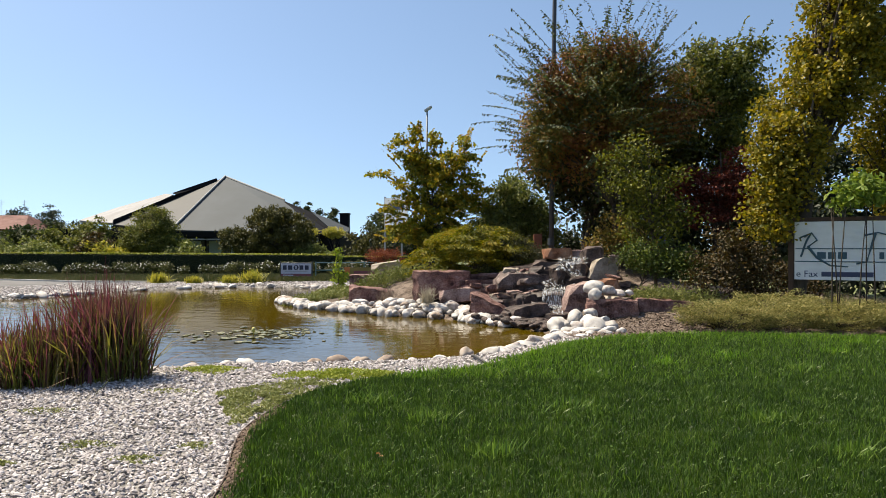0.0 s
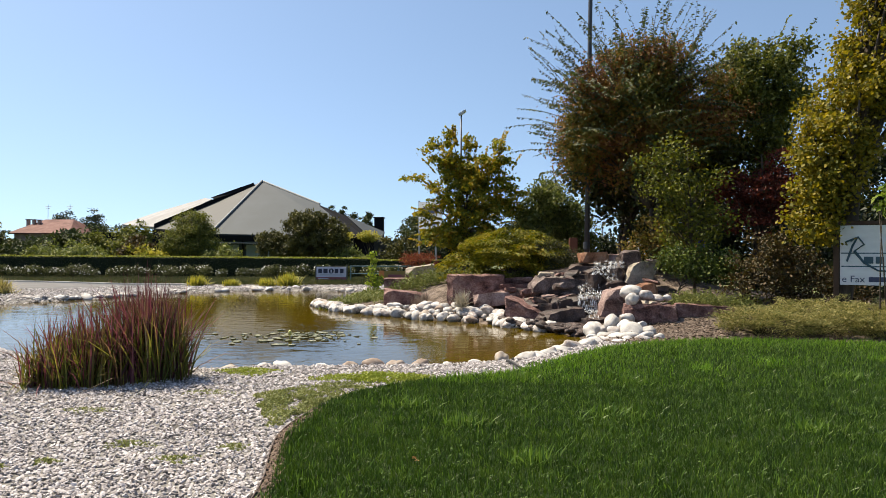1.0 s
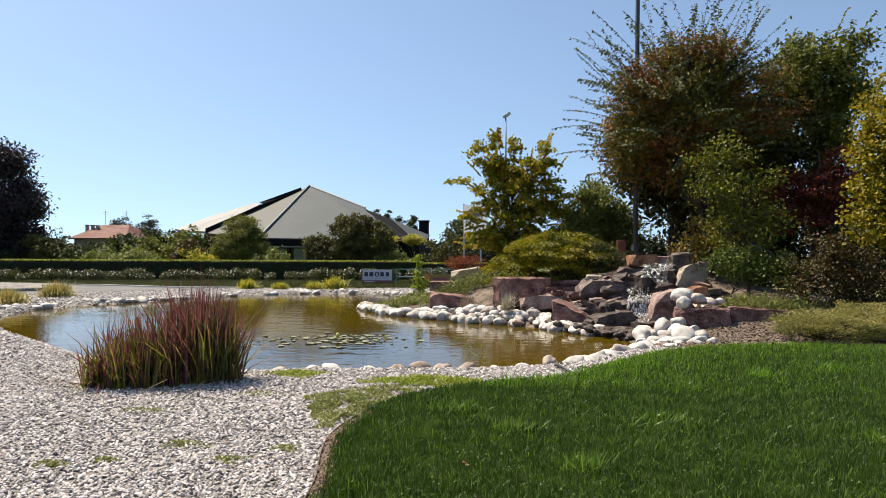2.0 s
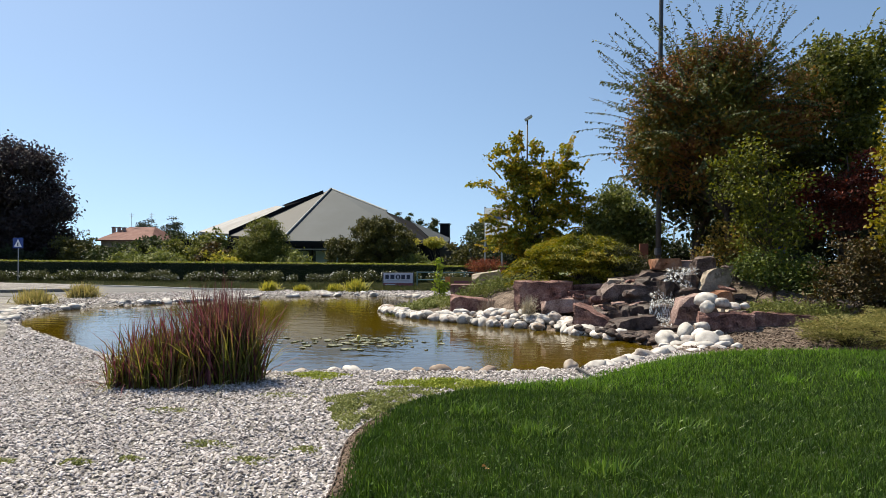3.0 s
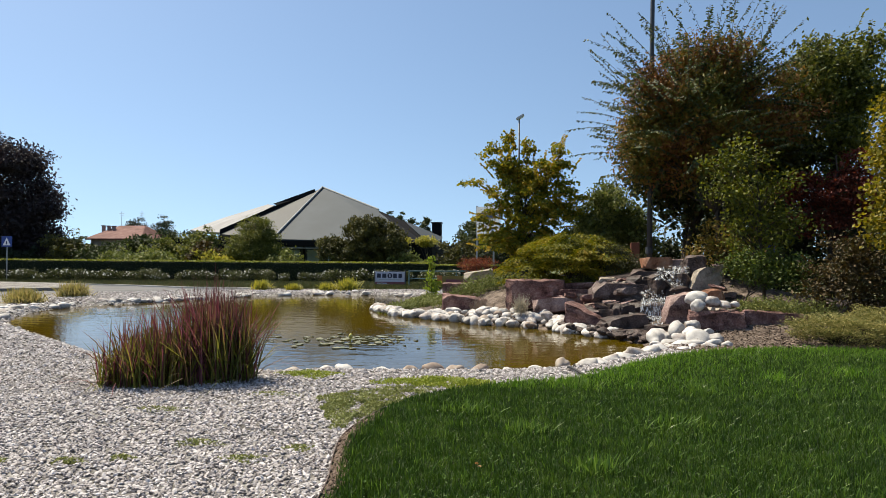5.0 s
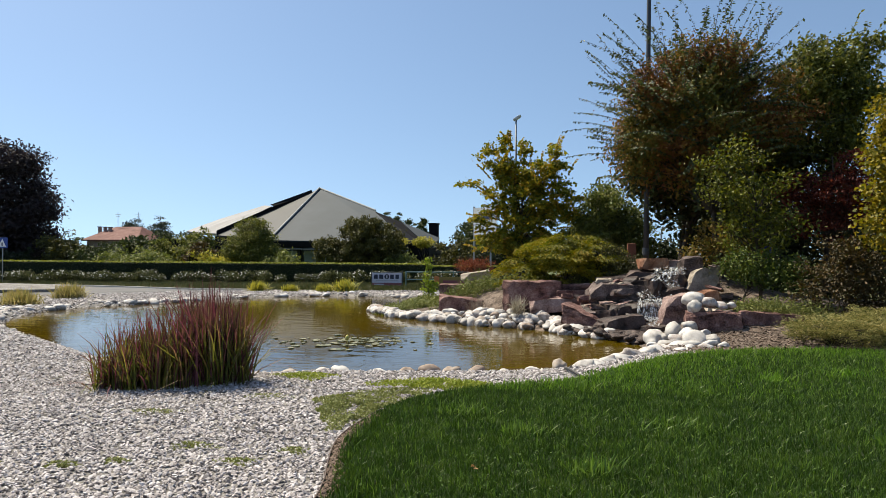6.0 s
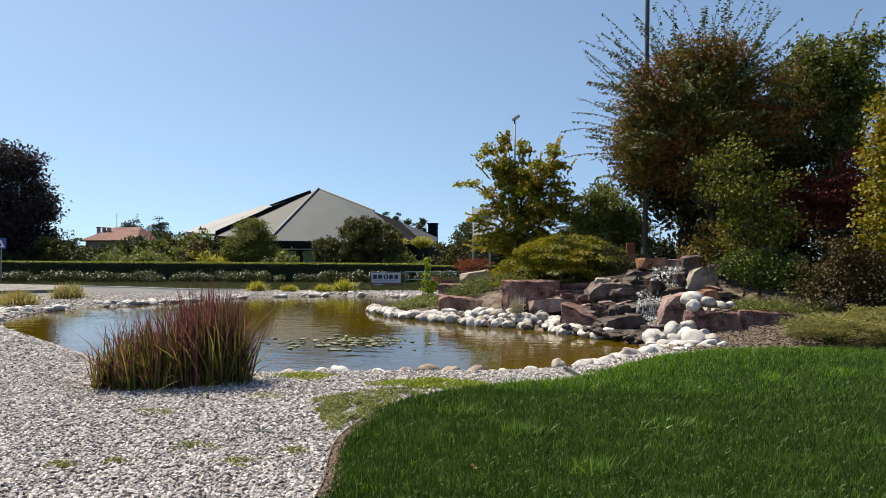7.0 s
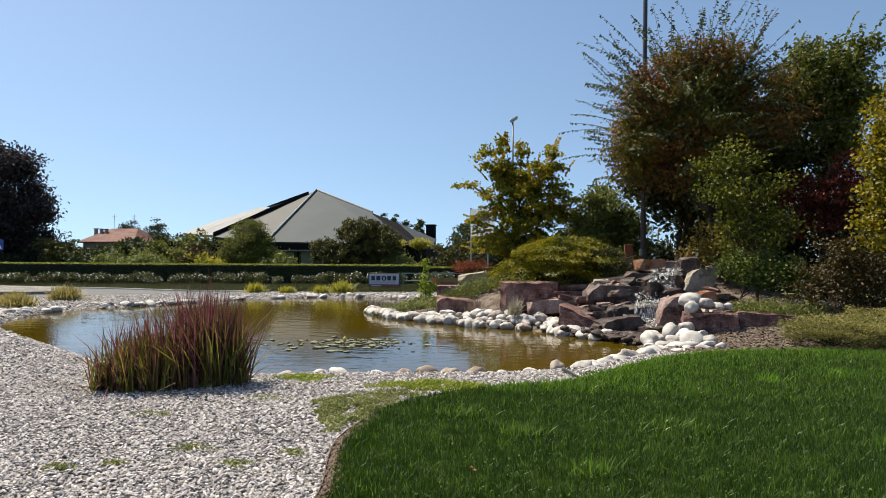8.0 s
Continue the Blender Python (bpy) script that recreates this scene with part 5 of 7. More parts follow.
mat_of_leaves("thyme_mat", (-2.0, 6.55), 0.2, 0.35, 2200, 0.032, L_THYME, "greyish creeping thyme at the lawn's edge", 64, 0.06)
mat_of_leaves("thyme_mat", (-1.85, 7.95), 0.4, 0.3, 3600, 0.034, L_THYME, "yellowish creeping thyme at the lawn's edge", 68, 0.05)
mat_of_leaves("clover_mat", (0.75, 9.5), 0.3, 0.7, 2200, 0.035, M_CLOVER, "pale clover along the lawn's edge", 69, 0.08)
for i, (x, y, rx, ry) in enumerate([(-3.25, 7.55, 0.25, 0.12), (-4.1, 6.6, 0.25, 0.1), (-3.03, 5.5, 0.17, 0.10), (-2.45, 5.15, 0.15, 0.09), (-3.75, 4.85, 0.12, 0.06), (-2.15, 5.5, 0.1, 0.08), (-2.45, 7.6, 0.2, 0.1), (-4.35, 4.75, 0.15, 0.06), (-3.4, 5.0, 0.09, 0.05)]):
    mat_of_leaves("weed_patch", (x, y), rx * 1.2, ry * 1.2, 620, 0.024, L_THYME, "thin patch of weeds in the gravel", 65 + i * 3, 0.03, -1.0)
mat_of_leaves("ground_cover", (-4.5, 20.9), 1.25, 0.8, 5200, 0.07, L_COVER, "low grey-green ground cover on the bank", 90, 0.25)
mat_of_leaves("ground_cover", (-2.3, 20.6), 1.3, 0.8, 6500, 0.075, L_COVER, "spreading green juniper carpet on the bank", 91, 0.55)
mat_of_leaves("ground_cover", (0.6, 18.75), 1.4, 0.35, 4200, 0.06, L_COVER, "green carpet plants under the weeping maple", 92, 0.22)
mat_of_leaves("ground_cover", (4.35, 16.0), 0.75, 0.55, 3600, 0.06, L_COVER, "feathery green-gold carpet plants above the stone blocks", 94, 0.28)
mat_of_leaves("ground_cover", (5.1, 15.6), 0.6, 0.5, 2600, 0.06, L_COVER, "feathery green-gold carpet plants above the stone blocks", 95, 0.25)
mat_of_leaves("ground_cover", (-4.6, 24.5), 0.9, 1.6, 4500, 0.08, L_COVER, "low ground cover along the inner shore", 93, 0.25)


def clump_mesh(name, n, length, width, rng, lean, base, droop):
    p0 = np.column_stack([rng.normal(size=n) * base, rng.normal(size=n) * base, np.zeros(n)])
    ang = rng.uniform(0, 2 * np.pi, n)
    tilt = np.abs(rng.normal(size=n)) * lean
    L = length * rng.uniform(0.45, 1.1, n)
    h = np.column_stack([np.cos(ang), np.sin(ang), 0 * ang])
    side = np.column_stack([-np.sin(ang + 0.6), np.cos(ang + 0.6), 0 * ang])
    bend = droop * (tilt + 0.3 * rng.uniform(0, 1, n) ** 3)
    rows = []
    for k, w in ((0, 0.8), (0.35, 1.0), (0.7, 0.75), (1.0, 0.05)):
        c = p0 + h * (L * np.sin(tilt) * k + L * bend * k**2.5)[:, None] + np.array([0, 0, 1]) * (L * (np.cos(tilt) * k - bend * 0.8 * k**3))[:, None]
        rows += [c - side * width * w / 2, c + side * width * w / 2]
    v = np.stack(rows, 1).reshape(-1, 3)
    k = np.arange(n)[:, None] * 8
    return mesh_np(name, v, np.concatenate([k + q for q in ([0, 1, 3], [0, 3, 2], [2, 3, 5], [2, 5, 4], [4, 5, 7], [4, 7, 6])]))


def grass_clump(name, at, n, length, spread, width, material, label, seed, lean=0.35, base=0.2, category="ornamental grass", droop=0.35, tips=None):
    rng = rng_of(seed)
    ob = thing(name, at, label, category)
    part("foliage", clump_mesh("foliage", n, length, width, rng, lean, base, droop), material, ob)
    if tips:
        part("red_foliage", clump_mesh("red_foliage", n // 2, length * 1.06, width, rng, lean, base, droop), tips, ob, "dark red blades")
        part("dry_foliage", clump_mesh("dry_foliage", n // 8, length * 0.8, width, rng, lean, base, droop * 0.6), L_STRAW, ob, "dry straw-coloured blades")
    return ob


L_STRAW = leafy("dry straw", [(0.22, 0.17, 0.08), (0.36, 0.29, 0.16)], 0.25)
L_REDTIP = leafy("dark red blades", [(0.07425, 0.0162, 0.0243), (0.135, 0.027, 0.0405), (0.216, 0.0675, 0.081)], 0.35)
TUFTS = [(-5.44, 7.72, 80, 0.62, 0.07, 0.48), (-5.30, 7.86, 130, 0.90, 0.09, 0.30), (-5.12, 7.66, 110, 0.74, 0.09, 0.3), (-4.98, 8.02, 150, 1.0, 0.10, 0.22), (-4.84, 7.78, 130, 0.80, 0.10, 0.24), (-4.62, 8.16, 190, 1.22, 0.11, 0.20), (-4.54, 7.94, 130, 0.92, 0.09, 0.24),
         (-4.42, 8.34, 210, 1.32, 0.11, 0.18), (-4.26, 8.16, 170, 1.10, 0.10, 0.22), (-4.14, 8.42, 170, 1.16, 0.09, 0.22), (-4.02, 8.36, 70, 0.9, 0.07, 0.48)]
for i, (x, y, n, l, b, lean) in enumerate(TUFTS):
    grass_clump("red_grass_clump", (x, y, -0.02), n, l, 0.3, 0.017, M_REED, "upright clump of red-tipped ornamental grass on gravel", 200 + i, lean, b, droop=0.35 if lean < 0.4 else 0.55, tips=L_REDTIP)
for i, (x, y, r, h, m) in enumerate([(-14.2, 31.2, 0.16, 0.55, L_YELLOW), (-12.5, 31.2, 0.12, 0.4, L_YELLOW), (-10.9, 31.4, 0.14, 0.45, L_YELLOW), (-9.95, 31.7, 0.2, 0.72, L_YELLOW), (-18.3, 20.9, 0.22, 0.55, L_PALEGRASS), (-17.7, 20.4, 0.2, 0.5, L_PALEGRASS), (-18.9, 24.2, 0.22, 0.66, L_PALEGRASS)]):
    grass_clump("golden_grass", (x, y, 0.0), 700, h, 0.3, 0.035, m, "golden tuft of ornamental grass on the gravel shore", 220 + i, 0.65, r)
grass_clump("dry_grass", (-0.93, 17.35, 0.22), 260, 0.5, 0.2, 0.01, leafy("dry straw", [(0.30, 0.26, 0.18), (0.42, 0.37, 0.28)], 0.2), "small tuft of dry straw-coloured grass", 230, 0.5, 0.06)
grass_clump("dry_grass", (-2.1, 18.95, 0.1), 420, 0.5, 0.2, 0.01, leafy("dry heather", [(0.20, 0.15, 0.12), (0.30, 0.24, 0.19)], 0.2), "rounded tuft of dry brown grass", 231, 0.7, 0.1)
tree("lime_shoot", (-4.9, 26.6, 0.0), [(-4.9, 26.6, 1.2, 0.16, 0.16, 0.5), (-4.85, 26.6, 0.5, 0.3, 0.3, 0.4), (-4.95, 26.6, 1.55, 0.12, 0.12, 0.2)], 420, 0.14, L_SAP, "slim young plant with lime-yellow leaves by the water", "shrub", 0.015, clumps=40, spread=0.07, limbs=16, seed=27)


# ---- hedge, roses and the far side of the road ----
def hedge_y(x):
    return 42.6 + 0.19 * (x + 9.6)


def hedge(x0, x1, deep, high, label, seed, fall=0.0):
    rng = rng_of(seed)
    ob = thing("hedge", (x0, hedge_y(x0), 0.0), label, "hedge")
    ln = x1 - x0
    nx, nu = int(ln / 0.5), 14
    prof = [(0, 0.0), (0, 0.35), (0.0, 0.7), (0, 0.95), (0.04, 1.0), (0.3, 1.0), (0.6, 1.0), (0.96, 1.0), (1, 0.95), (1, 0.5), (1, 0.0)]
    v = np.array([(x, 0.19 * x + q[0] * deep + 0.04 * noise.noise(Vector((x, q[0] * 3, q[1] * 3))), q[1] * (high - fall * x / ln) + 0.035 * noise.noise(Vector((x * 0.7, q[0], 5)))) for x in np.linspace(0, ln, nx) for q in prof])
    m = len(prof)
    a = (np.arange(nx - 1)[:, None] * m + np.arange(m - 1)[None]).reshape(-1)
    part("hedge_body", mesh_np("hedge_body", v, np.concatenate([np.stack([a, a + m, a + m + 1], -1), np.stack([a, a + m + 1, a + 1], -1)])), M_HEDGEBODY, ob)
    n = int(ln * 420)
    x = rng.uniform(0, ln, n)
    front = rng.uniform(size=n) < 0.55
    w = rng.uniform(size=n)
    p = np.column_stack([x, 0.19 * x + np.where(front, -0.01, w * deep), np.where(front, w, 1.0) * (high - fall * x / ln)]) + rng.normal(size=(n, 3)) * 0.03
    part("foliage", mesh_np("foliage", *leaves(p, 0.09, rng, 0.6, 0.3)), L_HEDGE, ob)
    # top layer, its sunlight painted as paler yellow-green leaves
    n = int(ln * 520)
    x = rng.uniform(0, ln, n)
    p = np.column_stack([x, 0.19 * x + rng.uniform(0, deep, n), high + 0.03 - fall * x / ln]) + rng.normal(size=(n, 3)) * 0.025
    part("top_growth", mesh_np("top_growth", *leaves(p, 0.12, rng, 0.7, 2.0)), L_HEDGETOP, ob, "yellow-green top leaves coloured as sunlit")
    return ob


# near-black colour stands for the shade inside the hedge
M_HEDGEBODY = surface("hedge inner shade", [(0.006, 0.01, 0.003), (0.015, 0.0225, 0.005)], 6, 30, 0.95, 0.8, 0.05)
hedge(-75.0, -8.0, 1.3, 1.54, "long clipped dark green hedge behind the roses", 301, 0.32)
hedge(-8.0 + 0.02, -3.6, 1.1, 1.1, "lower clipped hedge beside the parking entrance", 302)

M_PETAL = surface("white rose petals", [(0.527, 0.493, 0.425), (0.663, 0.646, 0.595)], 8, 40, 0.6, 0.2, 0.005)


def rose(seed):
    rng = rng_of(seed)
    ob = thing("rose_bush", (0, 0, 0), "low rose bush in white bloom before the hedge", "rose bush", "roses along the hedge")
    lob = [(0, 0, 0.42, 0.75, 0.45, 0.36), (0.4, 0.1, 0.55, 0.35, 0.3, 0.28), (-0.4, 0, 0.5, 0.35, 0.3, 0.28)]
    part("foliage", mesh_np("foliage", *leaves(in_lobes(rng, lob, 900, 0.5), 0.095, rng, 0.65, 0.5)), L_ROSE, ob)
    pieces = []
    for k in range(5):
        b = rng.normal(size=3) * [0.25, 0.15, 0]
        pieces.append(tube(np.array([b * 0.4 - [0, 0, 0.05], b + [0, 0, 0.3], b * 1.7 + [0, 0, 0.62]]), 0.012, 0.005, 5))
    part("stems", mesh_np("stems", *joined(pieces)), M_BARK, ob)
    bm = bmesh.new()
    for c in in_lobes(rng, lob, 34, 0.12):
        if c[2] > 0.35:
            r = rng.uniform(0.028, 0.055)
            bmesh.ops.create_icosphere(bm, subdivisions=1, radius=r, matrix=Matrix.Translation(c) @ Matrix.Diagonal((1, 1, 0.7, 1)))
    part("blossoms", bm, M_PETAL, ob)
    return ob


first = [rose(310 + i) for i in range(4)]
rng = rng_of(320)
for i, x in enumerate(np.arange(-52, -4.6, 0.9)):
    m = pose(x + rng.uniform(-0.2, 0.2), road_y(x) + 1.9 + rng.uniform(-0.45, 0.4), 0.05, 0, 0, rng.uniform(0, 360)) @ Matrix.Scale(rng.uniform(0.75, 1.12), 4)
    if i < 4:
        first[i].matrix_basis = m
    else:
        copy_thing(first[i % 4], m)
        bpy.context.view_layer.update()

n = 46000
vx = rng.uniform(-56, -3, n)
vp = np.column_stack([vx, verge_y(vx) + 0.05 + rng.uniform(0, 1, n) ** 1.2 * 7.0, np.full(n, 0.05)])
k = np.arange(n)[:, None] * 3
tip = rng.normal(size=(n, 3)) * [0.08, 0.08, 0] + np.column_stack([0 * vx, 0 * vx, rng.uniform(0.08, 0.24, n)])
tagged(part("verge_grass", mesh_np("verge_grass", np.stack([vp - [0.025, 0, 0], vp + [0.025, 0, 0], vp + tip], 1).reshape(-1, 3), k + [0, 1, 2]), leafy("rough verge grass", [(0.03, 0.045, 0.008), (0.06, 0.07, 0.014), (0.11, 0.095, 0.03)], 0.3)), "rough uncut grass along the verge", "grass", kind="stuff")

# ---- banner, rails, poles, signs ----
M_STEEL = plain("galvanised steel", (0.30, 0.31, 0.32), 0.45, 0.7)
M_POLE = plain("dark grey painted pole", (0.05, 0.055, 0.065), 0.5, 0.3)
M_WHITE = plain("white sheet", (0.72, 0.72, 0.72), 0.5)
M_INK = plain("dark blue ink", (0.035, 0.045, 0.10), 0.5)
M_GREYINK = plain("grey ink", (0.35, 0.37, 0.42), 0.5)
M_BLUE = plain("traffic blue", (0.006, 0.04, 0.22), 0.5)
M_MAROON = plain("maroon print", (0.20, 0.05, 0.07), 0.5)
M_ORANGEBAN = plain("orange banner", (0.50, 0.16, 0.04), 0.5)
M_YELLOWBAN = plain("yellow banner", (0.22, 0.15, 0.03), 0.5)
M_GREENRAIL = plain("blue-green paint", (0.06, 0.14, 0.16), 0.5)
M_WOOD = surface("stained wood", [(0.045, 0.025, 0.016), (0.09, 0.05, 0.03)], 4, 30, 0.8, 0.4, 0.01, stretch=(1, 1, 0.2))
M_SIGNBLUE = plain("petrol ink", (0.03, 0.08, 0.11), 0.5)


def rod(p, q, r, sides=10):
    return tube(np.array([p, (np.array(p) + q) / 2, q], float), r, r, sides)


ban = thing("banner_stand", (-8.75, 35.3, 0.06), "white advertising banner on a low metal frame", "banner")
M_LAVENDER = plain("lavender-white sheet", (0.50, 0.49, 0.60), 0.5)
M_NAVY = plain("navy ink", (0.012, 0.016, 0.05), 0.5)
part("sheet", box_bm(-0.80, 0.80, -0.01, 0.01, 0.26, 0.80), M_LAVENDER, ban)
part("base_strip", box_bm(-0.80, 0.80, -0.013, 0.013, 0.12, 0.256), M_MAROON, ban)
for x in (-0.84, 0.84):
    part("post", mesh_np("post", *rod((x, 0.02, -0.1), (x, 0.02, 0.92), 0.03)), M_POLE, ban)
for z in (0.10, 0.83):
    part("frame_bar", mesh_np("frame_bar", *rod((-0.84, 0.02, z), (0.84, 0.02, z), 0.018)), M_POLE, ban)
for x0, x1 in ((-0.70, -0.50), (-0.42, -0.20), (0.18, 0.38), (0.47, 0.66)):
    part("letter_bar", box_bm(x0, x1, -0.02, -0.011, 0.47, 0.70), M_NAVY, ban)
bm = bmesh.new()
bmesh.ops.create_cone(bm, cap_ends=True, segments=24, radius1=0.135, radius2=0.135, depth=0.008, matrix=pose(0, -0.016, 0.585, 90))
mark = part("round_mark", bm, M_NAVY, ban)
part("round_centre", box_bm(-0.035, 0.035, -0.028, -0.021, 0.50, 0.66, 0.003), M_LAVENDER, mark)
part("text_bar", box_bm(-0.6, 0.6, -0.02, -0.011, 0.36, 0.40), M_GREYINK, ban)
part("text_bar", box_bm(-0.7, -0.15, -0.02, -0.0135, 0.16, 0.21), M_LAVENDER, ban)
rail = thing("railing", (-6.0, 35.2, 0.05), "blue-green metal railing with two bars", "railing")
for z in (0.45, 0.85):
    part("bar", mesh_np("bar", *rod((-1.75, 0.3, z), (2.0, 0.9, z), 0.03)), M_GREENRAIL, rail)
for k in np.linspace(0, 1, 4):
    part("post", mesh_np("post", *rod((-1.75 + 3.75 * k, 0.3 + 0.6 * k, -0.1), (-1.75 + 3.75 * k, 0.3 + 0.6 * k, 0.9), 0.03)), M_GREENRAIL, rail)
bn = thing("orange_banner", (-5.15, 34.9, 0.05), "orange and yellow banner hung on the railing", "banner")
part("sheet", box_bm(-0.7, 0.75, 0, 0.02, 0.12, 0.62), M_YELLOWBAN, bn)
part("end_panel", box_bm(-0.98, -0.7, -0.003, 0.02, 0.12, 0.64), M_ORANGEBAN, bn)
part("text_bar", box_bm(-0.5, 0.6, -0.012, -0.002, 0.3, 0.44), M_MAROON, bn)

cs = thing("crossing_sign", (-32.7, 36.0, 0.05), "blue pedestrian crossing sign on a steel pole", "road sign")
part("pole", mesh_np("pole", *rod((0, 0.03, -0.1), (0, 0.03, 2.75), 0.03)), M_STEEL, cs)
part("plate", box_bm(-0.36, 0.36, -0.01, 0.01, 2.12, 2.76, 0.004), M_BLUE, cs)
tri = [(-0.26, 2.21), (0.26, 2.21), (0.0, 2.68)]
part("triangle", mesh_np("triangle", [(x, y, z) for y in (-0.020, -0.0105) for x, z in tri], [(0, 1, 2), (3, 5, 4), (0, 3, 4), (0, 4, 1), (1, 4, 5), (1, 5, 2), (2, 5, 3), (2, 3, 0)]), M_WHITE, cs)
part("dark_mark", box_bm(-0.04, 0.04, -0.028, -0.021, 2.26, 2.46), M_INK, cs)

# tall pole behind the mound
tp = thing("tall_pole", (2.75, 21.3, 1.0), "tall dark grey steel pole rising past the trees", "pole")
part("shaft", mesh_np("shaft", *tube(np.array([(0, 0, -0.3), (0.05, 0, 4), (0.12, 0, 9.5), (0.16, 0, 12)]), 0.085, 0.05, 14), True), M_POLE, tp)
part("collar", mesh_np("collar", *rod((0, 0, 0.75), (0.002, 0, 0.95), 0.105, 14)), M_POLE, tp)
pb = part("rusty_post", box_bm(-0.13, 0.13, -0.1, 0.1, 0, 0.75, 0.02), plain("rusty brown paint", (0.16, 0.05, 0.025), 0.7))
pb.location = (2.42, 22.0, 1.35)
tagged(pb, "short rust-brown post behind the falls", "post")
# street lamp
sl = thing("street_lamp", (-2.55, 48.0, 0.0), "tall street lamp with a single tilted head", "street lamp")
part("shaft", mesh_np("shaft", *tube(np.array([(0, 0, 0), (0, 0, 6), (0.0, 0, 11.5)]), 0.10, 0.05, 12), True), M_POLE, sl)
hd = box_bm(-0.31, 0.31, -0.15, 0.15, 0, 0.18, 0.06)
lamp_head = part("lamp_head", hd, plain("lamp grey", (0.42, 0.43, 0.44), 0.4, 0.3), sl)
lamp_head.matrix_basis = pose(0.12, 0, 11.55, 0, -32, 0)
part("glass", box_bm(-0.2, 0.22, -0.12, 0.12, -0.012, 0.0), M_WHITE, sl).matrix_basis = pose(0.12, 0, 11.54, 0, -32, 0)
cl = thing("curved_lamp", (9.2, 60.0, 0.0), "small far street lamp with a curved arm", "street lamp")
part("shaft", mesh_np("shaft", *tube(np.array([(0, 0, 0), (0, 0, 3.2), (0.05, 0, 4.2), (0.3, 0, 4.9), (0.75, 0, 5.1)]), 0.09, 0.06, 10), True), M_STEEL, cl)
part("lamp_head", box_bm(0.65, 1.25, -0.14, 0.14, 5.0, 5.18, 0.05), M_STEEL, cl)
# billboard on two poles
bb = thing("billboard", (-4.3, 44.0, 0.0), "white roadside billboard with a blue arrow on steel poles", "sign board")
bb.rotation_euler = (0, 0, radians(-37))
part("upper_panel", box_bm(-1.1, 0.9, 0, 0.05, 3.9, 5.0), M_WHITE, bb)
part("lower_panel", box_bm(-1.05, 0.9, -0.003, 0.05, 3.12, 3.85), M_WHITE, bb)
part("arrow_bar", box_bm(-0.1, 0.6, -0.012, -0.004, 3.48, 3.56), M_BLUE, bb)
part("text_bar", box_bm(-0.9, 0.6, -0.012, -0.004, 4.2, 4.6), M_INK, bb)
for x in (-1.15, 0.35):
    part("pole", mesh_np("pole", *rod((x, 0.1, -0.2), (x, 0.1, 5.1), 0.06)), M_STEEL, bb)

# name board by the junipers
nb = thing("name_board", (7.05, 14.7, 0.15), "white garden name board with dark lettering between posts", "sign board")
nb.rotation_euler = (0, 0, radians(-27))
part("panel", box_bm(0, 3.0, -0.02, 0.02, 0.82, 2.04, 0.004), M_WHITE, nb)
part("top_rail", box_bm(-0.05, 3.05, -0.035, 0.035, 2.05, 2.13, 0.006), M_WOOD, nb)
for x in (-0.07, 3.07):
    part("post", box_bm(x - 0.05, x + 0.05, -0.05, 0.05, -0.3, 2.16, 0.008), M_WOOD, nb)
for z in (1.46, 1.19):
    part("line", box_bm(0.02, 2.9, -0.027, -0.021, z, z + 0.022), M_SIGNBLUE, nb)
sw = [tube(np.array([(0.12, -0.028, 1.30), (0.22, -0.028, 1.62), (0.30, -0.028, 1.78), (0.18, -0.028, 1.72)]), 0.022, 0.028, 6), tube(np.array([(0.1, -0.028, 1.70), (0.32, -0.028, 1.8), (0.42, -0.028, 1.65), (0.24, -0.028, 1.5)]), 0.02, 0.022, 6),
      tube(np.array([(0.26, -0.028, 1.5), (0.42, -0.028, 1.28), (0.66, -0.028, 1.12), (0.98, -0.028, 1.1)]), 0.032, 0.012, 6)]
part("swash", mesh_np("swash", *joined(sw)), M_SIGNBLUE, nb)
sw = [tube(np.array([(1.45, -0.028, 1.78), (1.38, -0.028, 1.5), (1.3, -0.028, 1.2), (1.12, -0.028, 1.16)]), 0.03, 0.014, 6), tube(np.array([(1.25, -0.028, 1.74), (1.5, -0.028, 1.8), (1.75, -0.028, 1.72)]), 0.022, 0.012, 6)]
part("swash", mesh_np("swash", *joined(sw)), M_SIGNBLUE, nb)
for x0, x1 in ((0.42, 0.58), (0.62, 0.76), (0.80, 0.96), (1.52, 1.60), (1.64, 1.80), (1.84, 1.98), (2.02, 2.14), (2.18, 2.30), (2.34, 2.48)):
    part("letter_bar", box_bm(x0, x1, -0.030, -0.022, 1.26, 1.40), M_SIGNBLUE, nb)


def lettering(text, size, material, parent, x, y, z):
    """Words in the built-in font, as a mesh."""
    cu = bpy.data.curves.new("lettering", "FONT")
    cu.body, cu.size, cu.extrude = text, size, 0.003
    ob = bpy.data.objects.new("lettering", cu)
    scene.collection.objects.link(ob)
    bpy.context.view_layer.update()
    me = bpy.data.meshes.new_from_object(ob.evaluated_get(bpy.context.evaluated_depsgraph_get()))
    bpy.data.objects.remove(ob)
    me.materials.clear()
    out = part("lettering", me, material, parent)
    out.matrix_basis = pose(x, y, z, 90)
    return out


lettering("e Fax", 0.19, M_INK, nb, 0.03, -0.024, 0.88)
part("number_bar", box_bm(0.5, 1.42, -0.027, -0.021, 0.89, 0.99), M_INK, nb)
lettering("www", 0.16, M_MAROON, nb, 1.62, -0.024, 0.88)
part("text_bar", box_bm(2.02, 2.8, -0.027, -0.021, 0.89, 0.99), M_MAROON, nb)

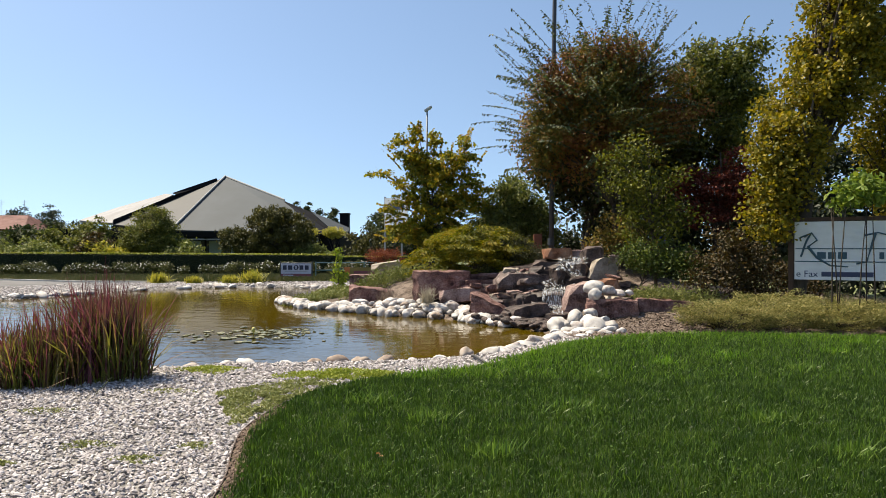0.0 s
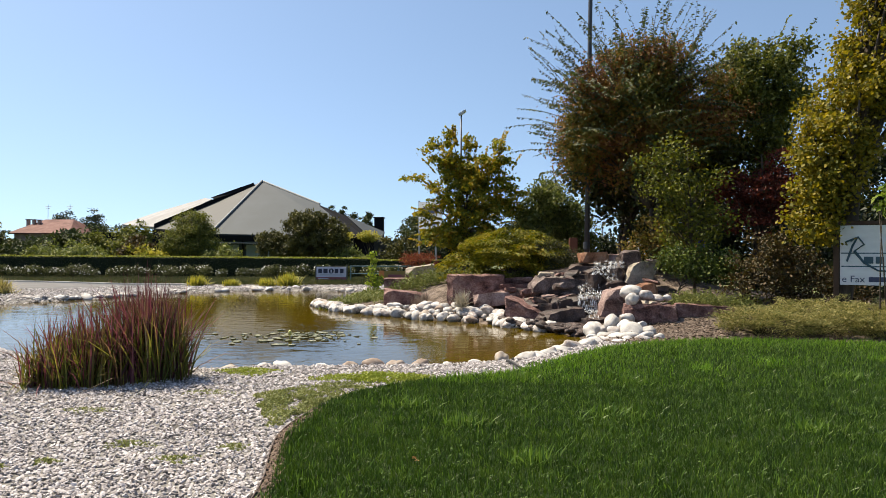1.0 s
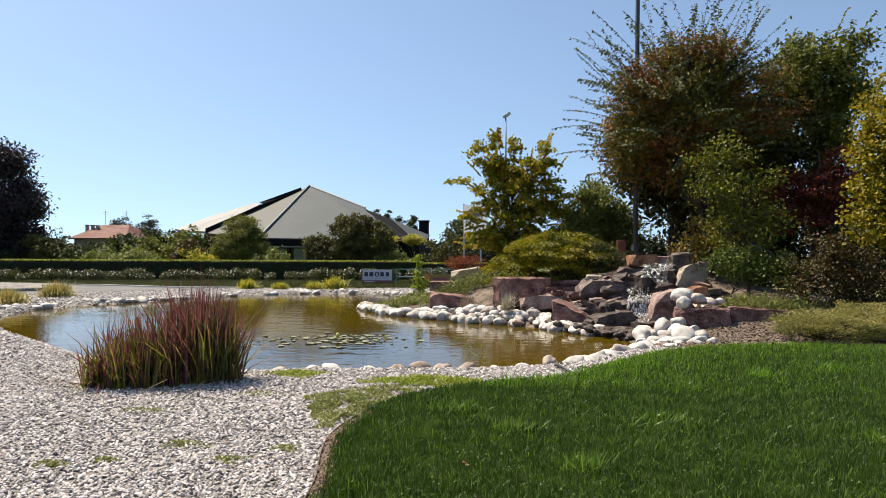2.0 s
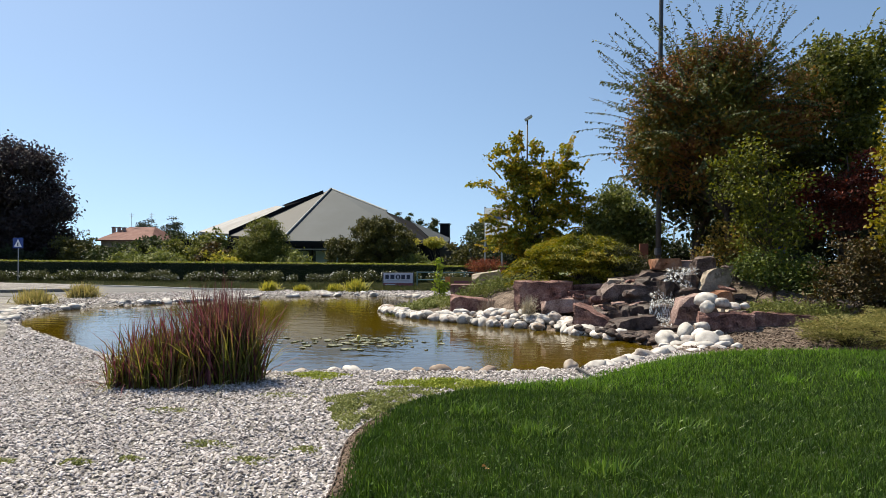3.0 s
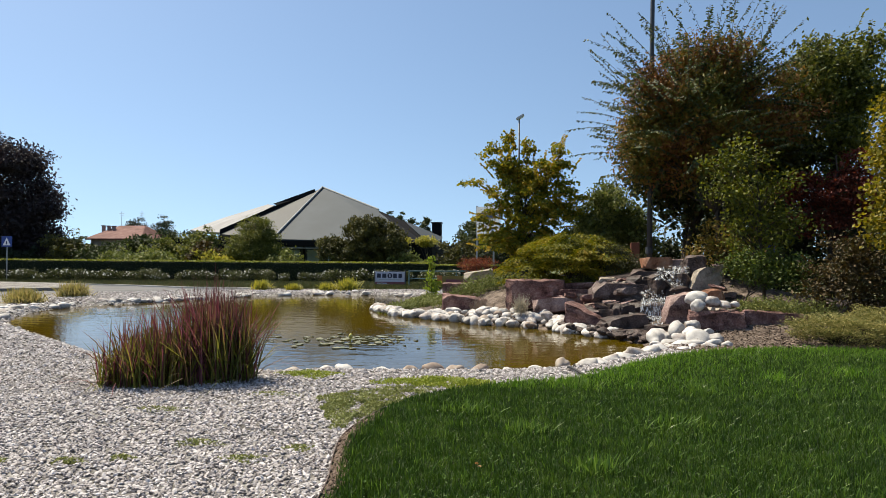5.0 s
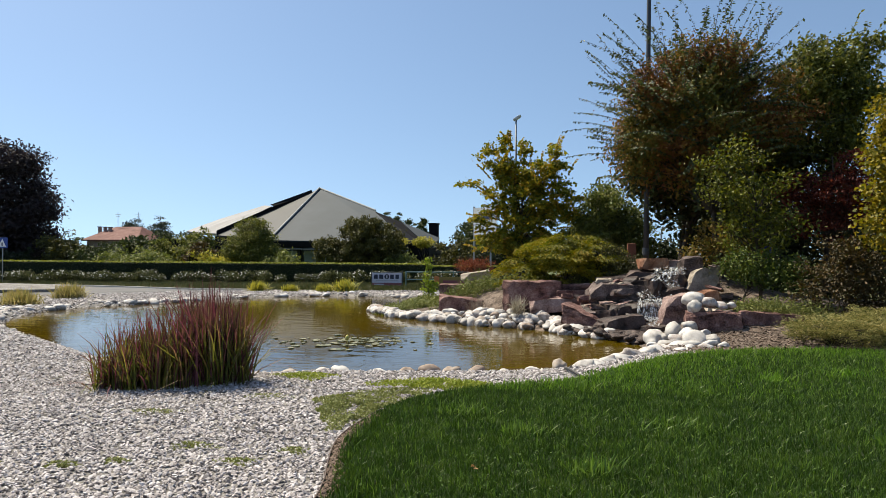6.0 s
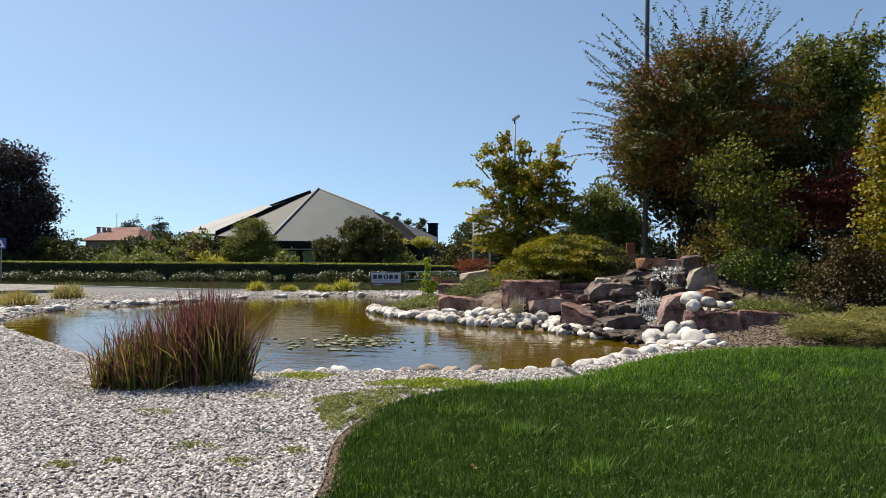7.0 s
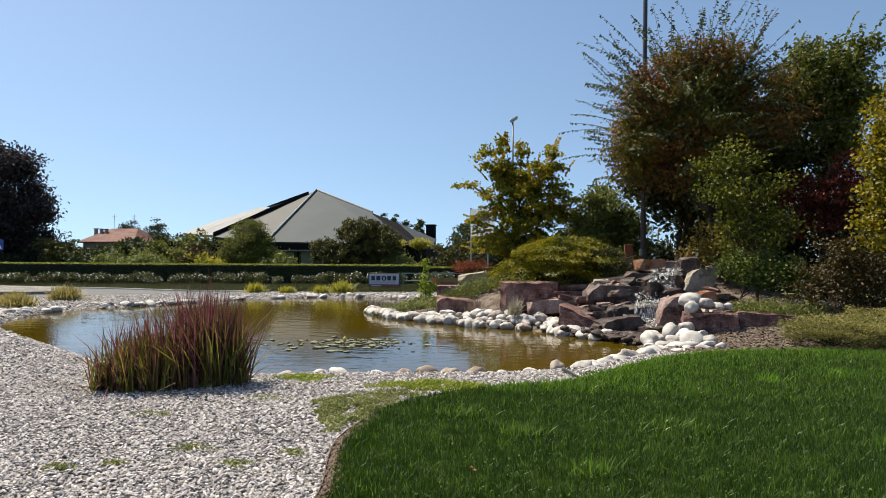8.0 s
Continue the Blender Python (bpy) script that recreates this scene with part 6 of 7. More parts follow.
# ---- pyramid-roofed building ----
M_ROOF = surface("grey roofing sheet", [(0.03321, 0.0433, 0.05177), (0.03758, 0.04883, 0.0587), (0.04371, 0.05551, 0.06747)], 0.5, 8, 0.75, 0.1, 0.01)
M_ROOFPALE = surface("pale roofing", [(0.2117, 0.2071, 0.2079), (0.2732, 0.2697, 0.2718)], 0.7, 8, 0.8, 0.1, 0.01)
M_ROOFDARK = surface("dark roofing", [(0.0252, 0.027, 0.03038), (0.0354, 0.0378, 0.04092)], 0.6, 8, 0.7, 0.1, 0.01)
M_BLACK = plain("black cladding", (0.010, 0.010, 0.012), 0.8, gloss=0.1)
M_HIP = plain("ridge metal", (0.24, 0.245, 0.24), 0.6)
M_GLASS = plain("dark shop glass", (0.05, 0.065, 0.07), 0.08)
M_POSTER = plain("faded poster", (0.30, 0.38, 0.33), 0.5)
BO = np.array((-20.0, 62.0, 0.0))


def slab(corners, thick, name, material, parent, label=""):
    """A plate with a thickness below it."""
    c = np.array(corners, float) - BO
    n = np.cross(c[1] - c[0], c[2] - c[0])
    n = n / np.linalg.norm(n)
    if n[2] < 0:
        n = -n
    m = len(c)
    v = np.concatenate([c, c - n * thick])
    t = [(0, i, i + 1) for i in range(1, m - 1)] + [(m, m + i + 1, m + i) for i in range(1, m - 1)]
    for i in range(m):
        j = (i + 1) % m
        t += [(i, m + i, j), (j, m + i, m + j)]
    me = mesh_np(name, v, t)
    bm = bmesh.new()
    bm.from_mesh(me)
    bmesh.ops.recalc_face_normals(bm, faces=bm.faces[:])
    return part(name, bm, material, parent, label)


bd = thing("pyramid_building", BO, "low shop building under a broad grey pyramid roof", "building")
P, K, B, C, E = (-23.43, 66, 8.78), (-16.5, 62.0, 6.17), (-23.99, 55, 3.19), (-12.17, 56, 3.01), (-31.57, 60.0, 3.83)
slab([P, B, C, K], 0.25, "front_roof", M_ROOF, bd)
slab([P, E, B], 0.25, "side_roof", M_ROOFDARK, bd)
part("ridge_cap", mesh_np("ridge_cap", *rod(np.array(P) - BO + (0, -0.1, 0.06), np.array(B) - BO + (0, -0.1, 0.06), 0.09, 8)), M_HIP, bd)
part("ridge_cap", mesh_np("ridge_cap", *rod(np.array(P) - BO + (0, 0, 0.02), np.array(K) - BO + (0, 0, 0.02), 0.10, 8)), M_HIP, bd)
slab([(-23.93, 65.3, 8.21), (-31.45, 59.9, 3.72), (-31.46, 59.9, 4.26), (-27.04, 62.9, 6.78), (-27.39, 62.9, 6.92), (-24.06, 65.3, 8.58)], 0.2, "dark_channel", M_BLACK, bd, "black channel between the roof planes")
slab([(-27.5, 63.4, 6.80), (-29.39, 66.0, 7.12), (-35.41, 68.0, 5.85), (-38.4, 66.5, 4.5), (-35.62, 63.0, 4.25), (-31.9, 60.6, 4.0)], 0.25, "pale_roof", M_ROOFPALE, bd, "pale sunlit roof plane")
slab([(-16.31, 61.5, 6.03), (-11.98, 56.6, 3.0), (-10.56, 59.0, 2.39), (-13.91, 61.5, 5.05)], 0.2, "dark_roof", M_BLACK, bd)
slab([(-13.93, 61.55, 5.10), (-10.53, 59.05, 2.49), (-10.18, 61.0, 3.55)], 0.2, "small_roof", M_ROOF, bd)
part("chimney", box_bm(8.35, 9.2, 1.6, 2.4, 2.0, 4.95, 0.05), M_BLACK, bd)
part("chimney_cap", box_bm(8.27, 9.28, 1.52, 2.48, 4.95, 5.06, 0.02), M_BLACK, bd)
slab([(-24.2, 55.2, 3.10), (-24.2, 55.25, 2.66), (-12.0, 56.25, 2.50), (-12.0, 56.2, 2.95)], 0.25, "fascia", M_BLACK, bd)
slab([(-31.6, 60.3, 3.75), (-31.6, 60.35, 3.2), (-24.2, 55.3, 2.6), (-24.2, 55.25, 3.10)], 0.25, "fascia", M_BLACK, bd)
part("white_gutter", mesh_np("white_gutter", *rod((-4.2, -6.9, 2.46), (8.0, -5.85, 2.30), 0.05)), M_HIP, bd)
part("wall", box_bm(-12.5, 9.5, -4.6, 8.0, 0, 2.9), M_BLACK, bd)
for i in range(9):
    x0 = -9.6 + i * 1.9
    w = part("shop_window", box_bm(x0, x0 + 1.75, -4.66, -4.62, 0.25, 2.6), M_GLASS, bd)
    part("poster", box_bm(x0 + 0.25, x0 + 1.45, -4.68, -4.665, 0.6, 2.3), M_POSTER, w)
    part("window_post", box_bm(x0 + 1.76, x0 + 1.88, -4.7, -4.61, 0.2, 2.65), M_HIP if i % 3 else M_BLACK, w)
part("side_wing", box_bm(-19, -12.6, 1.0, 8.0, 0, 3.5), M_BLACK, bd)

# ---- red-roofed house ----
M_TILE = surface("red clay roof tiles", [(0.0952, 0.03495, 0.0276), (0.1428, 0.05737, 0.04688), (0.1761, 0.08475, 0.07162)], 1.0, 6, 0.85, 0.5, 0.04)
M_STUCCO = surface("pink stucco", [(0.27, 0.195, 0.168), (0.312, 0.2405, 0.21)], 1, 10)
BO = np.array((-64.0, 92.0, 0.0))
hs = thing("house", BO, "distant house with a low red tiled roof", "house")
part("wall", box_bm(-3.8, 4.2, -2, 5, 0, 4.4), M_STUCCO, hs)
slab([(-68.4, 89.4, 4.3), (-59.2, 89.4, 4.3), (-61.6, 94, 6.4), (-66.0, 94, 6.4)], 0.2, "roof", M_TILE, hs)
slab([(-59.2, 89.4, 4.3), (-59.2, 98.6, 4.3), (-61.6, 94, 6.4)], 0.2, "roof", M_TILE, hs)
slab([(-68.4, 89.4, 4.3), (-66.0, 94, 6.4), (-68.4, 98.6, 4.3)], 0.2, "roof", M_TILE, hs)
slab([(-68.4, 98.6, 4.3), (-66, 94, 6.4), (-61.6, 94, 6.4), (-59.2, 98.6, 4.3)], 0.2, "roof", M_TILE, hs)
for x in (-3.6, -2.7, -1.9):
    ch = part("chimney", box_bm(x - 0.2, x + 0.2, 0.4, 0.8, 5.0, 6.1 - 0.05 * x, 0.03), M_STUCCO, hs)
    part("chimney_cap", box_bm(x - 0.27, x + 0.27, 0.33, 0.87, 6.1 - 0.05 * x, 6.2 - 0.05 * x), M_TILE, ch)
for x in (-1.6, 1.8):
    part("aerial", mesh_np("aerial", *joined([rod((x, 2, 6.2), (x, 2, 8.6), 0.03, 5), rod((x - 0.45, 2, 8.3), (x + 0.45, 2, 8.3), 0.025, 5), rod((x - 0.3, 2, 8.0), (x + 0.3, 2, 8.0), 0.025, 5)])), M_STEEL, hs)

# ---- far trees ----
tree("copper_beech", (-46.5, 50.0, 0), [(-47.5, 50, 6.6, 5.6, 4.5, 5.2), (-43.3, 50, 5.0, 2.6, 3, 3.6), (-52, 50, 6, 4, 4, 5), (-43.5, 49.5, 9.3, 2.0, 2, 2.4), (-46, 50, 2.5, 5, 4, 2)], 76000, 0.27, L_BEECH, "very dark purple copper beech", trunk=0.5, clumps=420, spread=0.5, seed=401, limbs=70)
tree("rounded_laurel", (-22.35, 48.0, 0), [(-22.4, 48, 2.2, 2.2, 1.9, 1.9), (-22.2, 48, 3.6, 1.3, 1.2, 1.2), (-21, 47.6, 1.6, 1.2, 1.1, 1.0), (-23.8, 47.7, 1.6, 1.0, 1, 1.2)], 30000, 0.14, L_OLIVE, "dense rounded evergreen behind the hedge", trunk=0.15, clumps=420, spread=0.18, seed=402, shell=0.4)
tree("weeping_tree", (-13.2, 46.5, 0), [(-13.0, 46.5, 2.8, 2.5, 1.8, 1.6), (-13.2, 46.5, 3.8, 1.6, 1.4, 0.8), (-15.9, 46.3, 2.3, 1.0, 1, 0.9), (-11.3, 46.3, 2.0, 1.2, 1.1, 1.3), (-14.5, 46.2, 1.8, 1.8, 1.2, 1.0)], 32000, 0.17, L_WEEP, "weeping dome-shaped tree with drooping olive foliage", trunk=0.2, clumps=300, spread=0.17, seed=403, drop=1.2, shell=0.4)
SHRUBS = [(-42.5, 47, 2.0, 2.3, 2.6, L_DARK), (-38.4, 48, 2.0, 1.8, 3.8, L_WEEP), (-34.6, 47, 2.6, 2.0, 2.5, L_FAR), (-31.5, 46, 2.3, 1.8, 2.4, L_COVER), (-30.5, 50, 1.7, 2, 3.1, L_OLIVE), (-27.6, 49, 1.5, 1.8, 4.0, L_OLIVE), (-28.8, 45, 1.8, 1.2, 2.0, L_COVER), (-26.0, 47, 1.3, 1.2, 2.6, L_RUSTY),
          (-25.2, 46.2, 1.7, 1.2, 1.95, L_YELLOW), (-19.3, 46.5, 1.3, 1.2, 2.0, L_COVER), (-45, 44.6, 3, 1.2, 1.7, L_DARK), (-10.2, 45.6, 1.6, 0.7, 1.75, L_COVER), (-7.3, 50, 1.5, 1.4, 3.0, L_WEEP), (-6.5, 55, 2.0, 2, 4.4, L_FAR), (-3.2, 49, 2.4, 2, 2.8, L_DARK)]
for i, (x, y, rx, ry, h, m) in enumerate(SHRUBS):
    tree("far_shrub", (x, y, 0), [(x, y, h * 0.52, rx, ry, h * 0.5), (x + rx * 0.4, y - 0.2, h * 0.4, rx * 0.8, ry * 0.8, h * 0.4)], 4200, 0.24, m, "shrub growing behind the clipped hedge", "shrub", 0.06, clumps=80, spread=0.22, limbs=8, seed=420 + i, group="shrubs behind the hedge")
for i, (x, y, r, h, m, s) in enumerate([(-65.6, 98, 1.7, 7.9, L_CEDAR, 0.32), (-60.2, 97, 2.0, 8.4, L_CEDAR, 0.32), (-6.6, 64, 1.8, 5.4, L_FAR, 0.3), (-6.5, 66, 3.0, 5.6, L_FAR, 0.3), (-52, 80, 4, 4.4, L_FAR, 0.4), (-60, 84, 4, 3.6, L_FAR, 0.4), (-70, 86, 5, 5.0, L_FAR, 0.4), (-78, 84, 5, 5.4, L_FAR, 0.4), (-45, 75, 3.5, 4.8, L_FAR, 0.35), (-2, 60, 3, 4.5, L_DARK, 0.3), (3, 48, 3, 4.0, L_DARK, 0.3)]):
    tree("far_tree", (x, y, 0), [(x, y, h * 0.62, r, r, h * 0.36), (x - r * 0.3, y, h * 0.75, r * 0.6, r * 0.6, h * 0.24), (x + r * 0.35, y, h * 0.4, r * 0.8, r * 0.8, h * 0.3)], 4200, s, m, "distant tree beyond the hedge", "tree", 0.15, clumps=70, spread=0.4, limbs=14, seed=450 + i, flat=0.4, group="far trees")
for i, x in enumerate((-11.7, -9.6)):
    tree("pleached_tree", (x, 50, 0), [(x, 50, 2.95, 1.0, 0.6, 0.3), (x + 0.2, 50, 2.7, 0.7, 0.5, 0.25)], 1500, 0.16, L_YELLOW, "small tree trained flat with yellow-green leaves", "tree", 0.06, top=2.7, clumps=60, spread=0.12, limbs=16, seed=490 + i, group="trained trees by the shop")
for i, (x, h) in enumerate([(-28.6, 8.8), (-27.3, 9.5), (-25.2, 9.3), (-23.3, 8.8), (-21.2, 9.0)]):
    tree("cypress", (x, 110, 0), [(x, 110, h * 0.5, 1.0, 1, h * 0.5)], 5200, 0.3, L_FAR, "distant columnar cypress in a row", "tree", 0.15, clumps=110, spread=0.2, limbs=6, seed=480 + i, group="row of cypresses")


# ---- estate car on the road ----
def estate_car(at, turn):
    paint = plain("silver-blue car paint", (0.36, 0.41, 0.47), 0.3, 0.5, 0.6)
    glass, rubber, chrome = plain("tinted car glass", (0.02, 0.024, 0.028), 0.06), plain("tyre rubber", (0.02, 0.02, 0.02), 0.8), plain("alloy", (0.5, 0.5, 0.52), 0.3, 0.8)
    red, clear = plain("tail lamp red", (0.4, 0.02, 0.02), 0.2), plain("head lamp", (0.7, 0.7, 0.72), 0.1)
    car = thing("estate_car", at, "silver-blue estate car driving along the road", "car")
    car.rotation_euler = (0, 0, radians(turn))
    bm = bmesh.new()
    outline = [(-2.25, 0.45), (-2.27, 0.62), (-2.1, 0.80), (-1.2, 0.95), (-0.95, 1.0), (2.1, 1.0), (2.26, 0.85), (2.28, 0.5), (2.15, 0.28), (-2.1, 0.28)]
    for sgn in (-1, 1):
        for x, z in outline:
            bm.verts.new((x, sgn * (0.86 - 0.10 * abs(x / 2.28) ** 4), z))
    bm.verts.ensure_lookup_table()
    n = len(outline)
    bm.faces.new([bm.verts[i] for i in range(n)])
    bm.faces.new([bm.verts[n + i] for i in reversed(range(n))])
    for i in range(n):
        bm.faces.new((bm.verts[i], bm.verts[n + i], bm.verts[n + (i + 1) % n], bm.verts[(i + 1) % n]))
    bmesh.ops.recalc_face_normals(bm, faces=bm.faces[:])
    bmesh.ops.bevel(bm, geom=bm.edges[:], offset=0.05, segments=2, affect="EDGES")
    part("body", bm, paint, car, smooth=False)
    bm = bmesh.new()
    cab = [(-1.0, 0.98, 0.80), (-0.25, 1.42, 0.62), (1.75, 1.42, 0.62), (2.15, 0.98, 0.78)]
    for sgn in (-1, 1):
        for x, z, y in cab:
            bm.verts.new((x, sgn * y, z))
    bm.verts.ensure_lookup_table()
    bm.faces.new([bm.verts[i] for i in range(4)]), bm.faces.new([bm.verts[7 - i] for i in range(4)])
    for i in range(4):
        bm.faces.new((bm.verts[i], bm.verts[4 + i], bm.verts[4 + (i + 1) % 4], bm.verts[(i + 1) % 4]))
    bmesh.ops.recalc_face_normals(bm, faces=bm.faces[:])
    bmesh.ops.bevel(bm, geom=bm.edges[:], offset=0.03, segments=2, affect="EDGES")
    part("cabin_glass", bm, glass, car)
    part("roof", box_bm(-0.3, 1.78, -0.62, 0.62, 1.41, 1.47, 0.025), paint, car)
    for sgn in (-1, 1):
        for x0, z0, x1, z1 in ((-1.0, 1.0, -0.25, 1.43), (0.1, 1.0, 0.12, 1.43), (1.0, 1.0, 1.02, 1.43), (2.12, 1.0, 1.75, 1.43)):
            part("pillar", mesh_np("pillar", *rod((x0, sgn * 0.80, z0), (x1, sgn * 0.63, z1), 0.035, 6)), paint, car)
        part("roof_rail", mesh_np("roof_rail", *rod((-0.1, sgn * 0.56, 1.50), (1.6, sgn * 0.56, 1.50), 0.018, 6)), chrome, car)
        part("door_handle", box_bm(0.55, 0.75, sgn * 0.88 - 0.012, sgn * 0.88 + 0.012, 0.82, 0.85, 0.005), chrome, car)
        part("mirror", box_bm(-0.75, -0.6, sgn * 0.93 - 0.08, sgn * 0.93 + 0.08, 1.0, 1.12, 0.03), paint, car)
        part("headlight", box_bm(-2.22, -1.95, sgn * 0.62 - 0.16, sgn * 0.62 + 0.16, 0.62, 0.78, 0.03), clear, car)
        part("tail_light", box_bm(2.16, 2.3, sgn * 0.72 - 0.1, sgn * 0.72 + 0.1, 0.68, 1.0, 0.03), red, car)
        for x in (-1.38, 1.32):
            bm = bmesh.new()
            bmesh.ops.create_cone(bm, cap_ends=True, segments=28, radius1=0.31, radius2=0.31, depth=0.2, matrix=pose(x, sgn * 0.78, 0.31, 90))
            bmesh.ops.bevel(bm, geom=bm.edges[:], offset=0.02, segments=1, affect="EDGES")
            wheel = part("wheel", bm, rubber, car, "black tyre")
            bm = bmesh.new()
            bmesh.ops.create_cone(bm, cap_ends=True, segments=20, radius1=0.2, radius2=0.16, depth=0.03, matrix=pose(x, sgn * 0.888, 0.31, -90 * sgn))
            part("rim", bm, chrome, wheel)
    return car


estate_car((-44.0, 28.9, 0.02), 10.8)


# ---- loose pebbles, mulch and blades of grass, the smallest pieces last ----
ico = bmesh.new()
bmesh.ops.create_icosphere(ico, subdivisions=1, radius=0.5)
ICO_V = np.array([v.co[:] for v in ico.verts])
ICO_T = np.array([[v.index for v in f.verts] for f in ico.faces])
ico.free()


OCTA = np.array([(0.5, 0, 0), (-0.5, 0, 0), (0, 0.5, 0), (0, -0.5, 0), (0, 0, 0.5), (0, 0, -0.5)]), np.array([(0, 2, 4), (2, 1, 4), (1, 3, 4), (3, 0, 4), (2, 0, 5), (1, 2, 5), (3, 1, 5), (0, 3, 5)])


def scatter(places, sizes, rng, flat=0.6, long=1.35, form=None):
    fv, ft = form or (ICO_V, ICO_T)
    n, m = len(places), len(fv)
    a = rng.uniform(0, 2 * np.pi, n)
    sc = np.column_stack([sizes * long * rng.uniform(0.8, 1.2, n), sizes * rng.uniform(0.75, 1.1, n), sizes * flat * rng.uniform(0.8, 1.3, n)])
    v = fv[None] * sc[:, None] * (1 + 0.16 * rng.normal(size=(n, m, 1)))
    tx, ty = rng.normal(size=n) * 0.35, rng.normal(size=n) * 0.35
    v[:, :, 2] += v[:, :, 0] * tx[:, None] + v[:, :, 1] * ty[:, None]
    x = v[:, :, 0] * np.cos(a)[:, None] - v[:, :, 1] * np.sin(a)[:, None]
    y = v[:, :, 0] * np.sin(a)[:, None] + v[:, :, 1] * np.cos(a)[:, None]
    v = np.stack([x, y, v[:, :, 2]], -1) + places[:, None]
    t = ft[None] + (np.arange(n) * m)[:, None, None]
    return v.reshape(-1, 3), t.reshape(-1, 3)


def spots(rng, x0, x1, y0, y1, density):
    n = int((x1 - x0) * (y1 - y0) * density)
    return np.column_stack([rng.uniform(x0, x1, n), rng.uniform(y0, y1, n)])


rng = rng_of(500)
bands = [(-6.5, -1.3, 3.2, 6.0, 1500, 0.027), (-8.0, -1.2, 6.0, 8.0, 1050, 0.030), (-9.5, 0.9, 8.0, 10.6, 620, 0.036), (0.4, 2.9, 10.4, 13.2, 620, 0.036), (-14.5, -5.5, 10.0, 15.0, 260, 0.05), (-24.0, -11.0, 14.0, 33.0, 110, 0.055), (-14.0, -3.5, 29.0, 36.0, 100, 0.06)]
pp, ps = [], []
for x0, x1, y0, y1, dens, s in bands:
    q = spots(rng, x0, x1, y0, y1, dens)
    keep = (away(np.array(GRAVEL, float), q) < -0.05) & (away(LAWN, q) > 0.02) & (away(POND, q) > -0.1) & (q[:, 0] > -0.86 * q[:, 1] - 0.8)
    q = q[keep]
    pp.append(np.column_stack([q, land(q) + rng.uniform(0, s * 0.45, len(q))]))
    ps.append(s * rng.uniform(0.6, 1.35, len(q)))
pp, ps = np.concatenate(pp), np.concatenate(ps)
gravel = part("gravel_pebbles", mesh_np("gravel_pebbles", *joined([scatter(pp[pp[:, 1] < 7], ps[pp[:, 1] < 7], rng), scatter(pp[pp[:, 1] >= 7], ps[pp[:, 1] >= 7] * 1.15, rng, form=OCTA)])), M_PEBBLE)
tagged(gravel, "loose white marble pebbles covering the bed", "gravel", kind="stuff")

q = spots(rng, 2.2, 6.5, 12.3, 15.2, 420)
q = q[(away(LAWN, q) > 0.05) & (away(POND, q) > 0.5)]
chips = part("bark_chips", mesh_np("bark_chips", *scatter(np.column_stack([q, land(q) + 0.02 + rng.uniform(0, 0.02, len(q))]), 0.045 * rng.uniform(0.6, 1.4, len(q)), rng, 0.35, 1.7, OCTA)), M_CHIP)
tagged(chips, "loose bark chips and grit on the soil", "mulch", kind="stuff")

rim = LAWN[(LAWN[:, 0] < -1.0) & (LAWN[:, 1] > 2.9) & (LAWN[:, 1] < 6.7)]
q = np.repeat(rim, 90, 0) + np.column_stack([rng.uniform(0.0, 0.10, len(rim) * 90), rng.uniform(-0.12, 0.12, len(rim) * 90)])
q = q[away(LAWN, q) < 0.0]
tagged(part("rim_soil", mesh_np("rim_soil", *scatter(np.column_stack([q, land(q) + 0.035]), 0.022 * rng.uniform(0.5, 1.5, len(q)), rng, 0.6, 1.3)), surface("crumbly soil", [(0.065, 0.0416, 0.0286), (0.143, 0.0975, 0.0715), (0.234, 0.169, 0.13)], 8, 60, 0.95, 0.5, 0.01, island=0.6)), "strip of crumbly bare soil at the lawn's edge", "soil", kind="stuff")
# steel edging between lawn and gravel
edge = LAWN[(LAWN[:, 0] < -1.0) & (LAWN[:, 1] > 2.9) & (LAWN[:, 1] < 7.0)]
ev = np.concatenate([np.column_stack([edge + [dx, 0], np.full(len(edge), z)]) for dx, z in ((-0.012, -0.05), (-0.012, 0.045), (-0.004, 0.045), (-0.004, -0.05))])
m = len(edge)
et = [(k * m + i, k * m + i + 1, (k + 1) * m + i + 1) for k in range(3) for i in range(m - 1)] + [(k * m + i, (k + 1) * m + i + 1, (k + 1) * m + i) for k in range(3) for i in range(m - 1)]
tagged(part("lawn_edging", mesh_np("lawn_edging", ev, et), plain("weathered edging", (0.09, 0.06, 0.05), 0.8)), "thin dark edging strip between lawn and gravel", "edging", kind="structure")


def blades(q, high, width, rng, lean=0.46):
    n = len(q)
    z = land(q) + 0.025
    p = np.column_stack([q, z])
    ang, tilt = rng.uniform(0, 2 * np.pi, n), np.abs(rng.normal(size=n)) * lean
    h = high * rng.uniform(0.4, 1.25, n)
    d = np.column_stack([np.cos(ang) * np.sin(tilt), np.sin(ang) * np.sin(tilt), np.cos(tilt)])
    s = np.column_stack([-np.sin(ang + 0.9), np.cos(ang + 0.9), 0 * ang]) * (width * rng.uniform(0.7, 1.3, n))[:, None] / 2
    mid = p + d * (h * 0.55)[:, None]
    tip = p + d * h[:, None] + np.column_stack([np.cos(ang), np.sin(ang), -0.35 + 0 * ang]) * (h * 0.12 * tilt)[:, None]
    v = np.stack([p - s, p + s, mid - s * 0.8, mid + s * 0.8, tip], 1).reshape(-1, 3)
    k = np.arange(n)[:, None] * 5
    return v, np.concatenate([k + [0, 1, 3], k + [0, 3, 2], k + [2, 3, 4]])


